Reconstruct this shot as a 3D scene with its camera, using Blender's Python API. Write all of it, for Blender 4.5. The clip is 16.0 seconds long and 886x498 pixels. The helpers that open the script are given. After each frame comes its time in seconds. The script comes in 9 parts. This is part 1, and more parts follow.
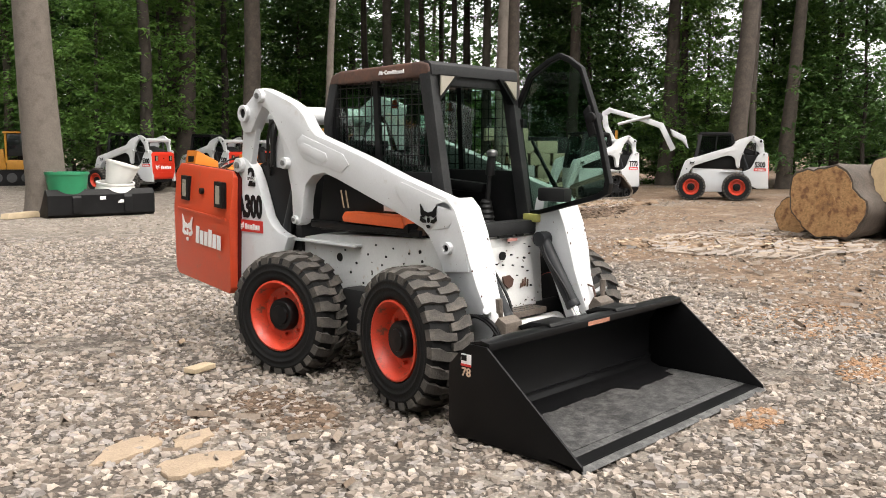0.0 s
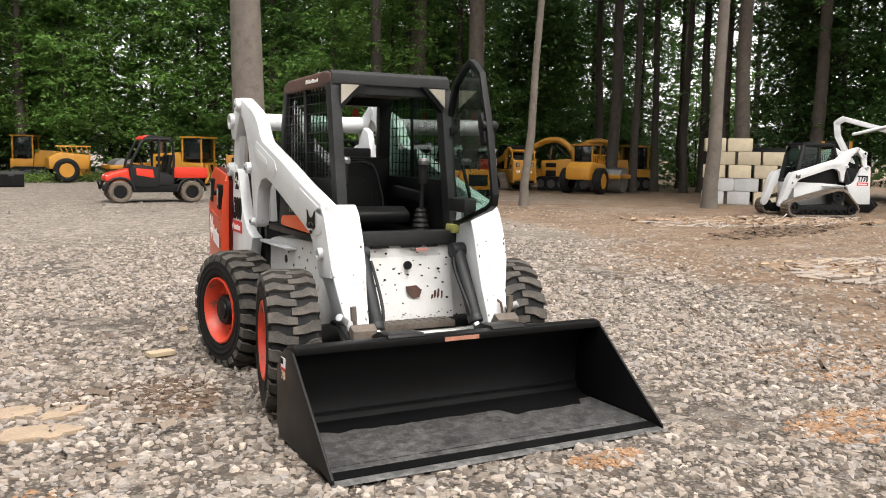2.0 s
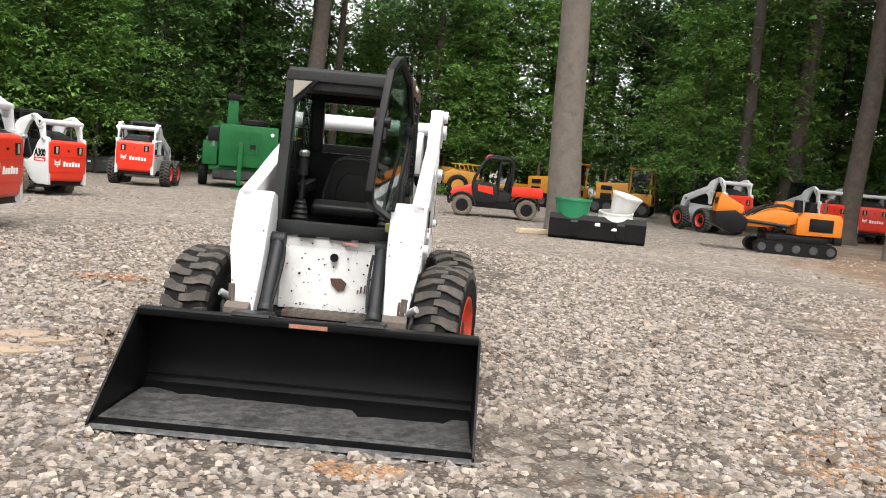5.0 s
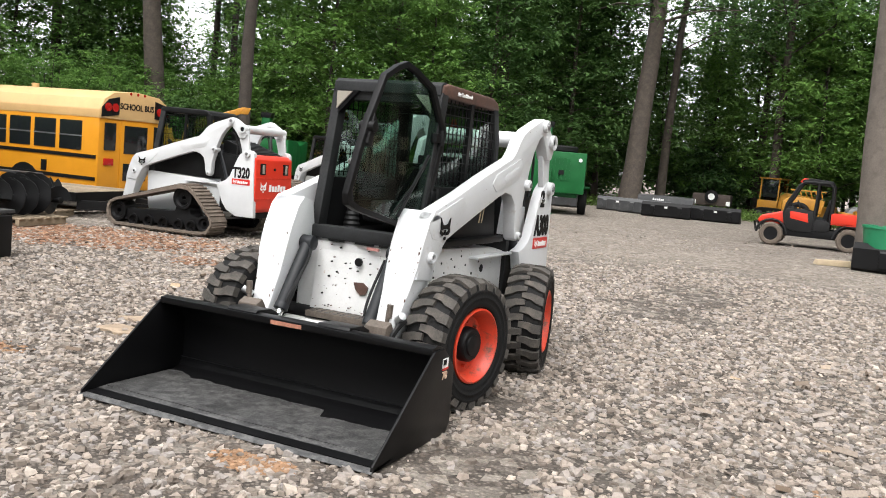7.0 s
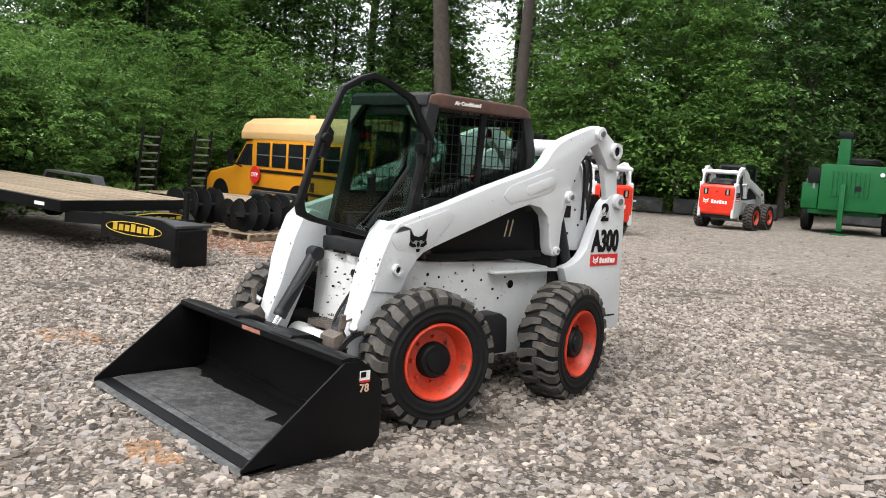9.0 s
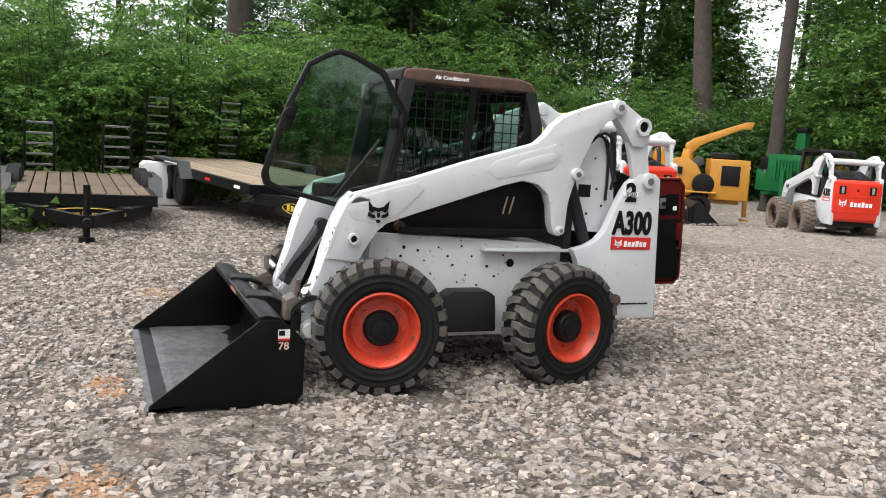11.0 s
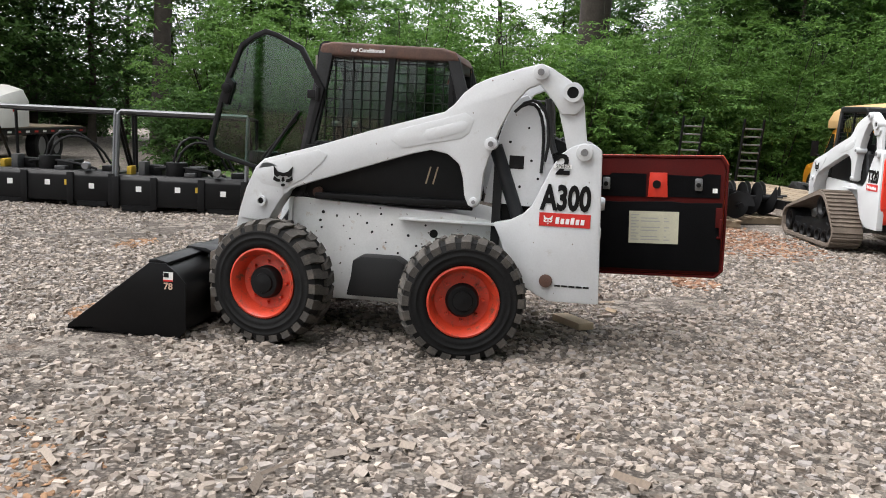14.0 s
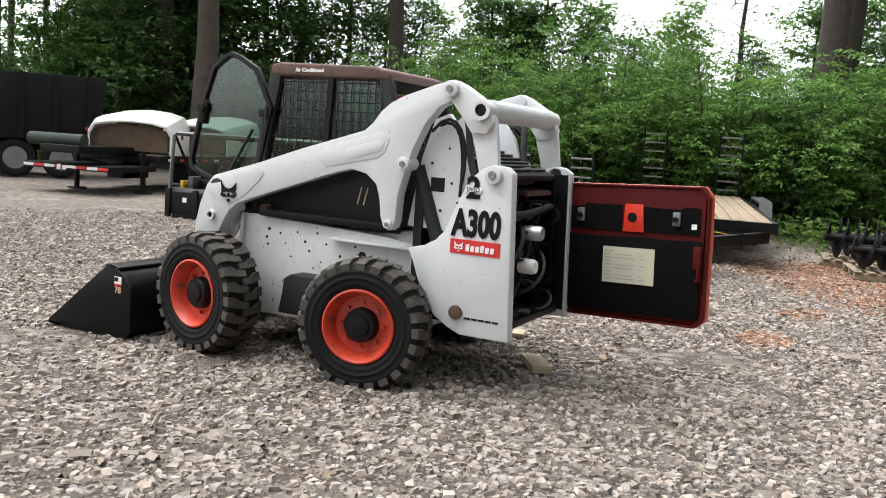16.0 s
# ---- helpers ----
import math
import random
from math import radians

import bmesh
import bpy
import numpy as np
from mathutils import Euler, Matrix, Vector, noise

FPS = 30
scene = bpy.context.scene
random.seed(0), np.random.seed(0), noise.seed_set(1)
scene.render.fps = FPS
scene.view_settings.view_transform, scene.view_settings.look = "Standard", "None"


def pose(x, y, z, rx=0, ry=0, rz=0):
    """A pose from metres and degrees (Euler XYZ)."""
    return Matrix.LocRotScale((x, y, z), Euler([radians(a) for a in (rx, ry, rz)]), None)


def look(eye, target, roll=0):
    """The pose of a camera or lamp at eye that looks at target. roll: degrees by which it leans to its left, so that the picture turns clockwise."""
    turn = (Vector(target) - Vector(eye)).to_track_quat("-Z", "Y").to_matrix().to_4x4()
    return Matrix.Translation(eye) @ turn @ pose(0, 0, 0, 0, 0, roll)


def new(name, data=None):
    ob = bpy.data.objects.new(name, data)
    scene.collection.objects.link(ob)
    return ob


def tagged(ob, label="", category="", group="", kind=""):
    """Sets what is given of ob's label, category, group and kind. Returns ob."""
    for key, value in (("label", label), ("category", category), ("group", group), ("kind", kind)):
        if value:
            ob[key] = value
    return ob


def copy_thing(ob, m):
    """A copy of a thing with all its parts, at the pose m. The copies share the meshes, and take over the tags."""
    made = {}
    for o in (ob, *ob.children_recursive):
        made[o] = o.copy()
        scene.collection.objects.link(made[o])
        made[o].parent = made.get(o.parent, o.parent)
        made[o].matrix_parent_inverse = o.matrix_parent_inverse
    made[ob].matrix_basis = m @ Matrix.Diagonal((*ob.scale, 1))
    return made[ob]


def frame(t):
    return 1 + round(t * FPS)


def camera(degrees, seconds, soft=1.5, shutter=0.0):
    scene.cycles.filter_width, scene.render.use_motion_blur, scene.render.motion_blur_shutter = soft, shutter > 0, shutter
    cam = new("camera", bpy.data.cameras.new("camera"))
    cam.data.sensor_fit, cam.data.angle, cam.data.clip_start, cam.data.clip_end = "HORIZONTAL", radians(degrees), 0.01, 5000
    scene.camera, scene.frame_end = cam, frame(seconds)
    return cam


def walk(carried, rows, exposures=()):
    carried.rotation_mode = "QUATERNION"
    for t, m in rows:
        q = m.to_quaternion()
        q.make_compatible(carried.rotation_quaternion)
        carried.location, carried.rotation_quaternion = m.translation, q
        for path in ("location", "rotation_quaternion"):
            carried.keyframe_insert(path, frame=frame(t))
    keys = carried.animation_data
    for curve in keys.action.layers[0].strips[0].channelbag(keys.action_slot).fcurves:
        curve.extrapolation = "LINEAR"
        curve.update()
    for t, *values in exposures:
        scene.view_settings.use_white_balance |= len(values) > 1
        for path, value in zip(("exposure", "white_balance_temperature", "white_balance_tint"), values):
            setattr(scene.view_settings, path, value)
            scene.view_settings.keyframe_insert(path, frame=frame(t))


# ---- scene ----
cam = camera(54.9, 16.0, 1.0)
PATH = [
    (0, (-4.18, -3.522, 1.506), (-2.753, -2.14, 1.273), 0.2),
    (0.5, (-3.743, -3.904, 1.549), (-2.455, -2.39, 1.329), 0.4),
    (1, (-3.242, -4.189, 1.559), (-2.084, -2.57, 1.364), 1.0),
    (1.5, (-2.787, -4.562, 1.569), (-1.783, -2.843, 1.379), 0.4),
    (2, (-2.299, -4.886, 1.525), (-1.374, -3.126, 1.306), 1.0),
    (2.5, (-1.882, -5.186, 1.53), (-1.103, -3.357, 1.309), 1.9),
    (3, (-1.374, -5.333, 1.499), (-0.792, -3.432, 1.28), 2.7),
    (3.5, (-0.763, -5.473, 1.472), (-0.379, -3.521, 1.262), 3.5),
    (4, (-0.197, -5.531, 1.472), (0.0, -3.55, 1.273), 3.7),
    (4.2, (0.008, -5.548, 1.477), (0.168, -3.564, 1.283), 3.8),
    (6.3, (2.2, -5.158, 1.488), (1.658, -3.244, 1.278), 6.1),
    (6.5, (2.436, -5.067, 1.511), (1.8, -3.182, 1.3), 5.6),
    (7, (2.935, -4.828, 1.534), (2.079, -3.032, 1.33), 5.0),
    (7.5, (3.337, -4.522, 1.537), (2.314, -2.816, 1.333), 5.3),
    (8, (3.824, -4.173, 1.556), (2.589, -2.612, 1.354), 4.7),
    (8.5, (4.244, -3.791, 1.592), (2.894, -2.33, 1.386), 4.1),
    (9, (4.614, -3.387, 1.626), (3.145, -2.046, 1.415), 3.7),
    (9.2, (4.734, -3.222, 1.633), (3.223, -1.931, 1.402), 3.7),
    (11.3, (5.93, -1.246, 1.559), (4.055, -0.596, 1.31), 3.2),
    (11.5, (6.032, -0.981, 1.537), (4.134, -0.402, 1.29), 2.9),
    (12, (6.169, -0.429, 1.537), (4.236, 0.024, 1.3), 2.5),
    (12.5, (6.312, 0.169, 1.557), (4.346, 0.458, 1.325), 1.9),
    (13, (6.393, 0.814, 1.553), (4.419, 0.999, 1.289), 3.0),
    (13.5, (6.399, 1.4, 1.564), (4.42, 1.358, 1.274), 3.2),
    (14, (6.302, 1.982, 1.543), (4.343, 1.711, 1.245), 2.8),
    (14.5, (6.218, 2.555, 1.509), (4.293, 2.1, 1.21), 1.9),
    (15, (5.973, 3.140, 1.515), (4.080, 2.553, 1.223), 2.55),
    (15.5, (5.672, 3.69, 1.52), (3.826, 2.952, 1.255), 3.0),
    (16, (5.326, 4.193, 1.538), (3.556, 3.294, 1.297), 3.8),
]
# the camera opens a little and cools its white balance on the way
EXPOSURES = [(0.0, 1.80, 6850, 11), (2.0, 1.73, 6820, 11), (3.5, 1.74, 6780, 11), (7.0, 1.70, 6480, 10), (12.0, 1.66, 6350, 10), (14.0, 1.68, 6400, 11), (16.0, 1.84, 6350, 10)]
walk(cam, [(t, look(eye, target, roll)) for t, eye, target, roll in PATH], EXPOSURES)

# ---- light ----
world = bpy.data.worlds.new("overcast_sky")
scene.world = world
world.use_nodes = True
wn, wl = world.node_tree.nodes, world.node_tree.links
wn.clear()
w_out = wn.new("ShaderNodeOutputWorld")
w_bg = wn.new("ShaderNodeBackground")
w_sky = wn.new("ShaderNodeTexSky")
w_sky.sky_type = "NISHITA"
w_sky.sun_disc = False
w_sky.sun_elevation = radians(59)
w_sky.sun_rotation = radians(200)
w_sky.air_density = 1.0
w_sky.dust_density = 2.5
w_sky.ozone_density = 1.0
w_grey = wn.new("ShaderNodeHueSaturation")
w_grey.inputs["Saturation"].default_value = 0.12
w_bg.inputs["Strength"].default_value = 0.15
wl.new(w_sky.outputs[0], w_grey.inputs["Color"])
wl.new(w_grey.outputs[0], w_bg.inputs["Color"])
wl.new(w_bg.outputs[0], w_out.inputs["Surface"])

sun_data = bpy.data.lights.new("sun", "SUN")
sun_data.energy = 1.3
sun_data.angle = radians(60)
sun_data.color = (1.0, 0.97, 0.92)
sun = new("sun", sun_data)
sun.matrix_world = look((0, 0, 30), (-6.5, 10.5, 10), 0)


# ---- materials ----
def mat(name, base, rough=0.55, metal=0.0, var=0.12, scale=3.0, fine=90.0, bump=0.15, stain=None, amount=0.5, stain_scale=6.0,
        soft=0.08, alpha=1.0, spec=0.5, chips=None, chip_scale=40.0, chip_level=0.28, per_object=0.0, coat=0.0, translucent=0.0):
    """A surface with broad and fine variation, and optional stains and chips."""
    m = bpy.data.materials.new(name)
    m.use_nodes = True
    n, l = m.node_tree.nodes, m.node_tree.links
    b = n["Principled BSDF"]
    tc = n.new("ShaderNodeTexCoord")
    big = n.new("ShaderNodeTexNoise")
    big.inputs["Scale"].default_value = scale
    big.inputs["Detail"].default_value = 5
    big.inputs["Roughness"].default_value = 0.62
    l.new(tc.outputs["Object"], big.inputs["Vector"])
    small = n.new("ShaderNodeTexNoise")
    small.inputs["Scale"].default_value = fine
    small.inputs["Detail"].default_value = 3
    l.new(tc.outputs["Object"], small.inputs["Vector"])
    ramp = n.new("ShaderNodeMapRange")
    ramp.inputs["From Min"].default_value = 0.3
    ramp.inputs["From Max"].default_value = 0.7
    ramp.inputs["To Min"].default_value = 1.0 - var
    ramp.inputs["To Max"].default_value = 1.0 + var
    l.new(big.outputs["Fac"], ramp.inputs["Value"])
    ramp2 = n.new("ShaderNodeMapRange")
    ramp2.inputs["From Min"].default_value = 0.3
    ramp2.inputs["From Max"].default_value = 0.7
    ramp2.inputs["To Min"].default_value = 1.0 - var * 0.6
    ramp2.inputs["To Max"].default_value = 1.0 + var * 0.6
    l.new(small.outputs["Fac"], ramp2.inputs["Value"])
    mul = n.new("ShaderNodeMath")
    mul.operation = "MULTIPLY"
    l.new(ramp.outputs[0], mul.inputs[0])
    l.new(ramp2.outputs[0], mul.inputs[1])
    fac = mul.outputs[0]
    if per_object:
        info = n.new("ShaderNodeObjectInfo")
        r3 = n.new("ShaderNodeMapRange")
        r3.inputs["To Min"].default_value = 1.0 - per_object
        r3.inputs["To Max"].default_value = 1.0 + per_object
        l.new(info.outputs["Random"], r3.inputs["Value"])
        m2 = n.new("ShaderNodeMath")
        m2.operation = "MULTIPLY"
        l.new(fac, m2.inputs[0])
        l.new(r3.outputs[0], m2.inputs[1])
        fac = m2.outputs[0]
    col = n.new("ShaderNodeVectorMath")
    col.operation = "SCALE"
    col.inputs[0].default_value = base
    l.new(fac, col.inputs["Scale"])
    out = col.outputs[0]
    if stain:
        sn = n.new("ShaderNodeTexNoise")
        sn.inputs["Scale"].default_value = stain_scale
        sn.inputs["Detail"].default_value = 6
        sn.inputs["Roughness"].default_value = 0.7
        l.new(tc.outputs["Object"], sn.inputs["Vector"])
        sr = n.new("ShaderNodeMapRange")
        sr.inputs["From Min"].default_value = 1.0 - amount
        sr.inputs["From Max"].default_value = 1.0 - amount + soft
        l.new(sn.outputs["Fac"], sr.inputs["Value"])
        mx = n.new("ShaderNodeMix")
        mx.data_type = "RGBA"
        l.new(sr.outputs[0], mx.inputs["Factor"])
        l.new(out, mx.inputs["A"])
        mx.inputs["B"].default_value = (*stain, 1)
        out = mx.outputs["Result"]
    if chips:
        vo = n.new("ShaderNodeTexNoise")
        vo.inputs["Scale"].default_value = chip_scale
        vo.inputs["Detail"].default_value = 2
        l.new(tc.outputs["Object"], vo.inputs["Vector"])
        cr = n.new("ShaderNodeMapRange")
        cr.inputs["From Min"].default_value = 1.0 - chip_level
        cr.inputs["From Max"].default_value = 1.0 - chip_level + 0.02
        l.new(vo.outputs["Fac"], cr.inputs["Value"])
        mx = n.new("ShaderNodeMix")
        mx.data_type = "RGBA"
        l.new(cr.outputs[0], mx.inputs["Factor"])
        l.new(out, mx.inputs["A"])
        mx.inputs["B"].default_value = (*chips, 1)
        out = mx.outputs["Result"]
    l.new(out, b.inputs["Base Color"])
    rr = n.new("ShaderNodeMapRange")
    rr.inputs["To Min"].default_value = max(0.02, rough - 0.12)
    rr.inputs["To Max"].default_value = min(1.0, rough + 0.12)
    l.new(big.outputs["Fac"], rr.inputs["Value"])
    l.new(rr.outputs[0], b.inputs["Roughness"])
    b.inputs["Metallic"].default_value = metal
    b.inputs["Specular IOR Level"].default_value = spec
    b.inputs["Coat Weight"].default_value = coat
    if bump:
        bp = n.new("ShaderNodeBump")
        bp.inputs["Strength"].default_value = bump
        bp.inputs["Distance"].default_value = 0.01
        l.new(small.outputs["Fac"], bp.inputs["Height"])
        l.new(bp.outputs[0], b.inputs["Normal"])
    return m


def leaf_mat(name, base, light):
    """Leaves: colour varies leaf by leaf, some light passes through."""
    m = bpy.data.materials.new(name)
    m.use_nodes = True
    n, l = m.node_tree.nodes, m.node_tree.links
    b = n["Principled BSDF"]
    geo = n.new("ShaderNodeNewGeometry")
    info = n.new("ShaderNodeObjectInfo")
    add = n.new("ShaderNodeMath")
    add.operation = "MULTIPLY_ADD"
    add.inputs[1].default_value = 0.35
    l.new(info.outputs["Random"], add.inputs[0])
    sc = n.new("ShaderNodeMath")
    sc.operation = "MULTIPLY"
    sc.inputs[1].default_value = 0.28
    l.new(geo.outputs["Random Per Island"], sc.inputs[0])
    tc = n.new("ShaderNodeTexCoord")
    clump = n.new("ShaderNodeTexNoise")
    clump.inputs["Scale"].default_value = 1.1
    clump.inputs["Detail"].default_value = 3
    l.new(tc.outputs["Object"], clump.inputs["Vector"])
    cm = n.new("ShaderNodeMapRange")
    cm.inputs["From Min"].default_value, cm.inputs["From Max"].default_value = 0.36, 0.64
    cm.inputs["To Min"].default_value, cm.inputs["To Max"].default_value = 0.0, 0.45
    l.new(clump.outputs["Fac"], cm.inputs["Value"])
    both = n.new("ShaderNodeMath")
    l.new(sc.outputs[0], both.inputs[0])
    l.new(cm.outputs[0], both.inputs[1])
    l.new(both.outputs[0], add.inputs[2])
    mx = n.new("ShaderNodeMix")
    mx.data_type = "RGBA"
    mx.inputs["A"].default_value = (*base, 1)
    mx.inputs["B"].default_value = (*light, 1)
    l.new(add.outputs[0], mx.inputs["Factor"])
    l.new(mx.outputs["Result"], b.inputs["Base Color"])
    b.inputs["Roughness"].default_value = 0.6
    b.inputs["Specular IOR Level"].default_value = 0.25
    tr = n.new("ShaderNodeBsdfTranslucent")
    l.new(mx.outputs["Result"], tr.inputs["Color"])
    ms = n.new("ShaderNodeMixShader")
    ms.inputs[0].default_value = 0.42
    l.new(b.outputs[0], ms.inputs[1])
    l.new(tr.outputs[0], ms.inputs[2])
    l.new(ms.outputs[0], n["Material Output"].inputs["Surface"])
    return m


def glass_mat(name, tint, rough=0.03):
    m = bpy.data.materials.new(name)
    m.use_nodes = True
    n, l = m.node_tree.nodes, m.node_tree.links
    n.remove(n["Principled BSDF"])
    tr = n.new("ShaderNodeBsdfTransparent")
    tr.inputs[0].default_value = (*tint, 1)
    gl = n.new("ShaderNodeBsdfGlossy")
    gl.inputs["Roughness"].default_value = rough
    lw = n.new("ShaderNodeLayerWeight")
    pw = n.new("ShaderNodeMath")
    pw.operation = "POWER"
    pw.inputs[1].default_value = 4.0
    l.new(lw.outputs["Facing"], pw.inputs[0])
    fr = n.new("ShaderNodeMapRange")
    fr.inputs["To Min"].default_value, fr.inputs["To Max"].default_value = 0.05, 0.85
    l.new(pw.outputs[0], fr.inputs["Value"])
    ms = n.new("ShaderNodeMixShader")
    l.new(fr.outputs[0], ms.inputs[0])
    l.new(tr.outputs[0], ms.inputs[1])
    l.new(gl.outputs[0], ms.inputs[2])
    l.new(ms.outputs[0], n["Material Output"].inputs["Surface"])
    return m


def gravel_mat(name):
    """Crushed stone with dirt, fallen bark and bare earth."""
    m = bpy.data.materials.new(name)
    m.use_nodes = True
    n, l = m.node_tree.nodes, m.node_tree.links
    b = n["Principled BSDF"]
    tc = n.new("ShaderNodeTexCoord")

    def noise_tex(scale, detail=5, rough=0.6):
        t = n.new("ShaderNodeTexNoise")
        t.inputs["Scale"].default_value, t.inputs["Detail"].default_value, t.inputs["Roughness"].default_value = scale, detail, rough
        l.new(tc.outputs["Object"], t.inputs["Vector"])
        return t

    def rng(sock, a, c, lo=0.0, hi=1.0):
        r = n.new("ShaderNodeMapRange")
        for k, v in (("From Min", a), ("From Max", c), ("To Min", lo), ("To Max", hi)):
            r.inputs[k].default_value = v
        l.new(sock, r.inputs["Value"])
        return r.outputs[0]

    def mix(f, a, c):
        x = n.new("ShaderNodeMix")
        x.data_type = "RGBA"
        l.new(f, x.inputs["Factor"])
        for s, v in (("A", a), ("B", c)):
            if isinstance(v, tuple):
                x.inputs[s].default_value = (*v, 1)
            else:
                l.new(v, x.inputs[s])
        return x.outputs["Result"]

    vo = n.new("ShaderNodeTexVoronoi")
    vo.inputs["Scale"].default_value = 36.0
    l.new(tc.outputs["Object"], vo.inputs["Vector"])
    sep = n.new("ShaderNodeSeparateColor")
    l.new(vo.outputs["Color"], sep.inputs[0])
    stone = mix(rng(sep.outputs[0], 0, 1), (0.13, 0.11, 0.094), (0.36, 0.315, 0.27))
    reach = n.new("ShaderNodeVectorMath")
    reach.operation = "DISTANCE"
    reach.inputs[1].default_value = (0.8, 0.3, 0.0)
    l.new(tc.outputs["Object"], reach.inputs[0])
    # shade between the loose stones is painted dark; farther out the gravel is packed and paler
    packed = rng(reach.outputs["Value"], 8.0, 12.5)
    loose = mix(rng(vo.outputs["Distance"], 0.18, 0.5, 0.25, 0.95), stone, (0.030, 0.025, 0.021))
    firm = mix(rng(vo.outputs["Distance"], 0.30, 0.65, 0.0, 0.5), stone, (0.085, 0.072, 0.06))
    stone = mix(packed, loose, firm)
    big = n.new("ShaderNodeTexVoronoi")
    big.inputs["Scale"].default_value = 11.0
    l.new(tc.outputs["Object"], big.inputs["Vector"])
    tone = n.new("ShaderNodeSeparateColor")
    l.new(big.outputs["Color"], tone.inputs[0])
    stone = mix(rng(tone.outputs[1], 0.55, 1.0, 0.0, 0.55), stone, (0.075, 0.062, 0.052))
    stone = mix(rng(tone.outputs[2], 0.6, 1.0, 0.0, 0.5), stone, (0.42, 0.375, 0.325))
    mottle = noise_tex(5.5, 5, 0.75)
    stone = mix(rng(mottle.outputs["Fac"], 0.40, 0.66, 0.0, 0.55), stone, (0.095, 0.08, 0.07))
    earth_n = noise_tex(0.16, 6, 0.65)
    sepx = n.new("ShaderNodeSeparateXYZ")
    l.new(tc.outputs["Object"], sepx.inputs[0])
    # the bare track lies to the east of the yard
    skew = n.new("ShaderNodeMath")
    skew.operation = "MULTIPLY_ADD"
    skew.inputs[1].default_value = -0.32
    l.new(sepx.outputs["Y"], skew.inputs[0])
    l.new(sepx.outputs["X"], skew.inputs[2])
    grad = rng(skew.outputs[0], 2.4, 5.5, -0.12, 0.20)
    s = n.new("ShaderNodeMath")
    s.operation = "ADD"
    l.new(earth_n.outputs["Fac"], s.inputs[0])
    l.new(grad, s.inputs[1])
    earth = rng(s.outputs[0], 0.52, 0.66, 0.0, 0.9)
    clod = noise_tex(9.0, 6, 0.75)
    earth_c = mix(rng(clod.outputs["Fac"], 0.35, 0.65), (0.072, 0.047, 0.031), (0.265, 0.178, 0.117))
    rut = noise_tex(1.4, 8, 0.78)
    earth_c = mix(rng(rut.outputs["Fac"], 0.47, 0.60, 0.0, 0.75), earth_c, (0.10, 0.062, 0.04))
    col = mix(earth, stone, earth_c)
    damp = noise_tex(0.45, 5, 0.6)
    col = mix(rng(damp.outputs["Fac"], 0.54, 0.70, 0.0, 0.40), col, (0.13, 0.103, 0.084))
    litter = noise_tex(2.6, 8, 0.8)
    col = mix(rng(litter.outputs["Fac"], 0.56, 0.64, 0.0, 0.55), col, (0.12, 0.082, 0.058))
    pale = noise_tex(1.1, 7, 0.75)
    col = mix(rng(pale.outputs["Fac"], 0.54, 0.66, 0.0, 0.4), col, (0.37, 0.325, 0.275))
    l.new(col, b.inputs["Base Color"])
    b.inputs["Roughness"].default_value = 0.9
    b.inputs["Specular IOR Level"].default_value = 0.25
    h = n.new("ShaderNodeMath")
    h.operation = "MULTIPLY_ADD"
    h.inputs[1].default_value = -0.6
    l.new(vo.outputs["Distance"], h.inputs[0])
    l.new(rng(clod.outputs["Fac"], 0.3, 0.7, 0.0, 0.3), h.inputs[2])
    bp = n.new("ShaderNodeBump")
    bp.inputs["Strength"].default_value = 0.9
    bp.inputs["Distance"].default_value = 0.03
    l.new(h.outputs[0], bp.inputs["Height"])
    l.new(bp.outputs[0], b.inputs["Normal"])
    return m


def stone_mat(name, lo, hi):
    m = bpy.data.materials.new(name)
    m.use_nodes = True
    n, l = m.node_tree.nodes, m.node_tree.links
    b = n["Principled BSDF"]
    geo = n.new("ShaderNodeNewGeometry")
    rp = n.new("ShaderNodeValToRGB")
    e = rp.color_ramp.elements
    e[0].color, e[1].color = (*lo, 1), (*hi, 1)
    mid = rp.color_ramp.elements.new(0.5)
    mid.color = (0.285, 0.240, 0.202, 1)
    mid2 = rp.color_ramp.elements.new(0.8)
    mid2.color = (0.225, 0.205, 0.193, 1)
    l.new(geo.outputs["Random Per Island"], rp.inputs[0])
    tc = n.new("ShaderNodeTexCoord")
    nz = n.new("ShaderNodeTexNoise")
    nz.inputs["Scale"].default_value = 70
    l.new(tc.outputs["Object"], nz.inputs["Vector"])
    mr = n.new("ShaderNodeMapRange")
    mr.inputs["To Min"].default_value, mr.inputs["To Max"].default_value = 0.7, 1.3
    l.new(nz.outputs["Fac"], mr.inputs["Value"])
    v = n.new("ShaderNodeVectorMath")
    v.operation = "SCALE"
    l.new(rp.outputs[0], v.inputs[0])
    l.new(mr.outputs[0], v.inputs["Scale"])
    l.new(v.outputs[0], b.inputs["Base Color"])
    b.inputs["Roughness"].default_value = 0.88
    b.inputs["Specular IOR Level"].default_value = 0.3
    return m


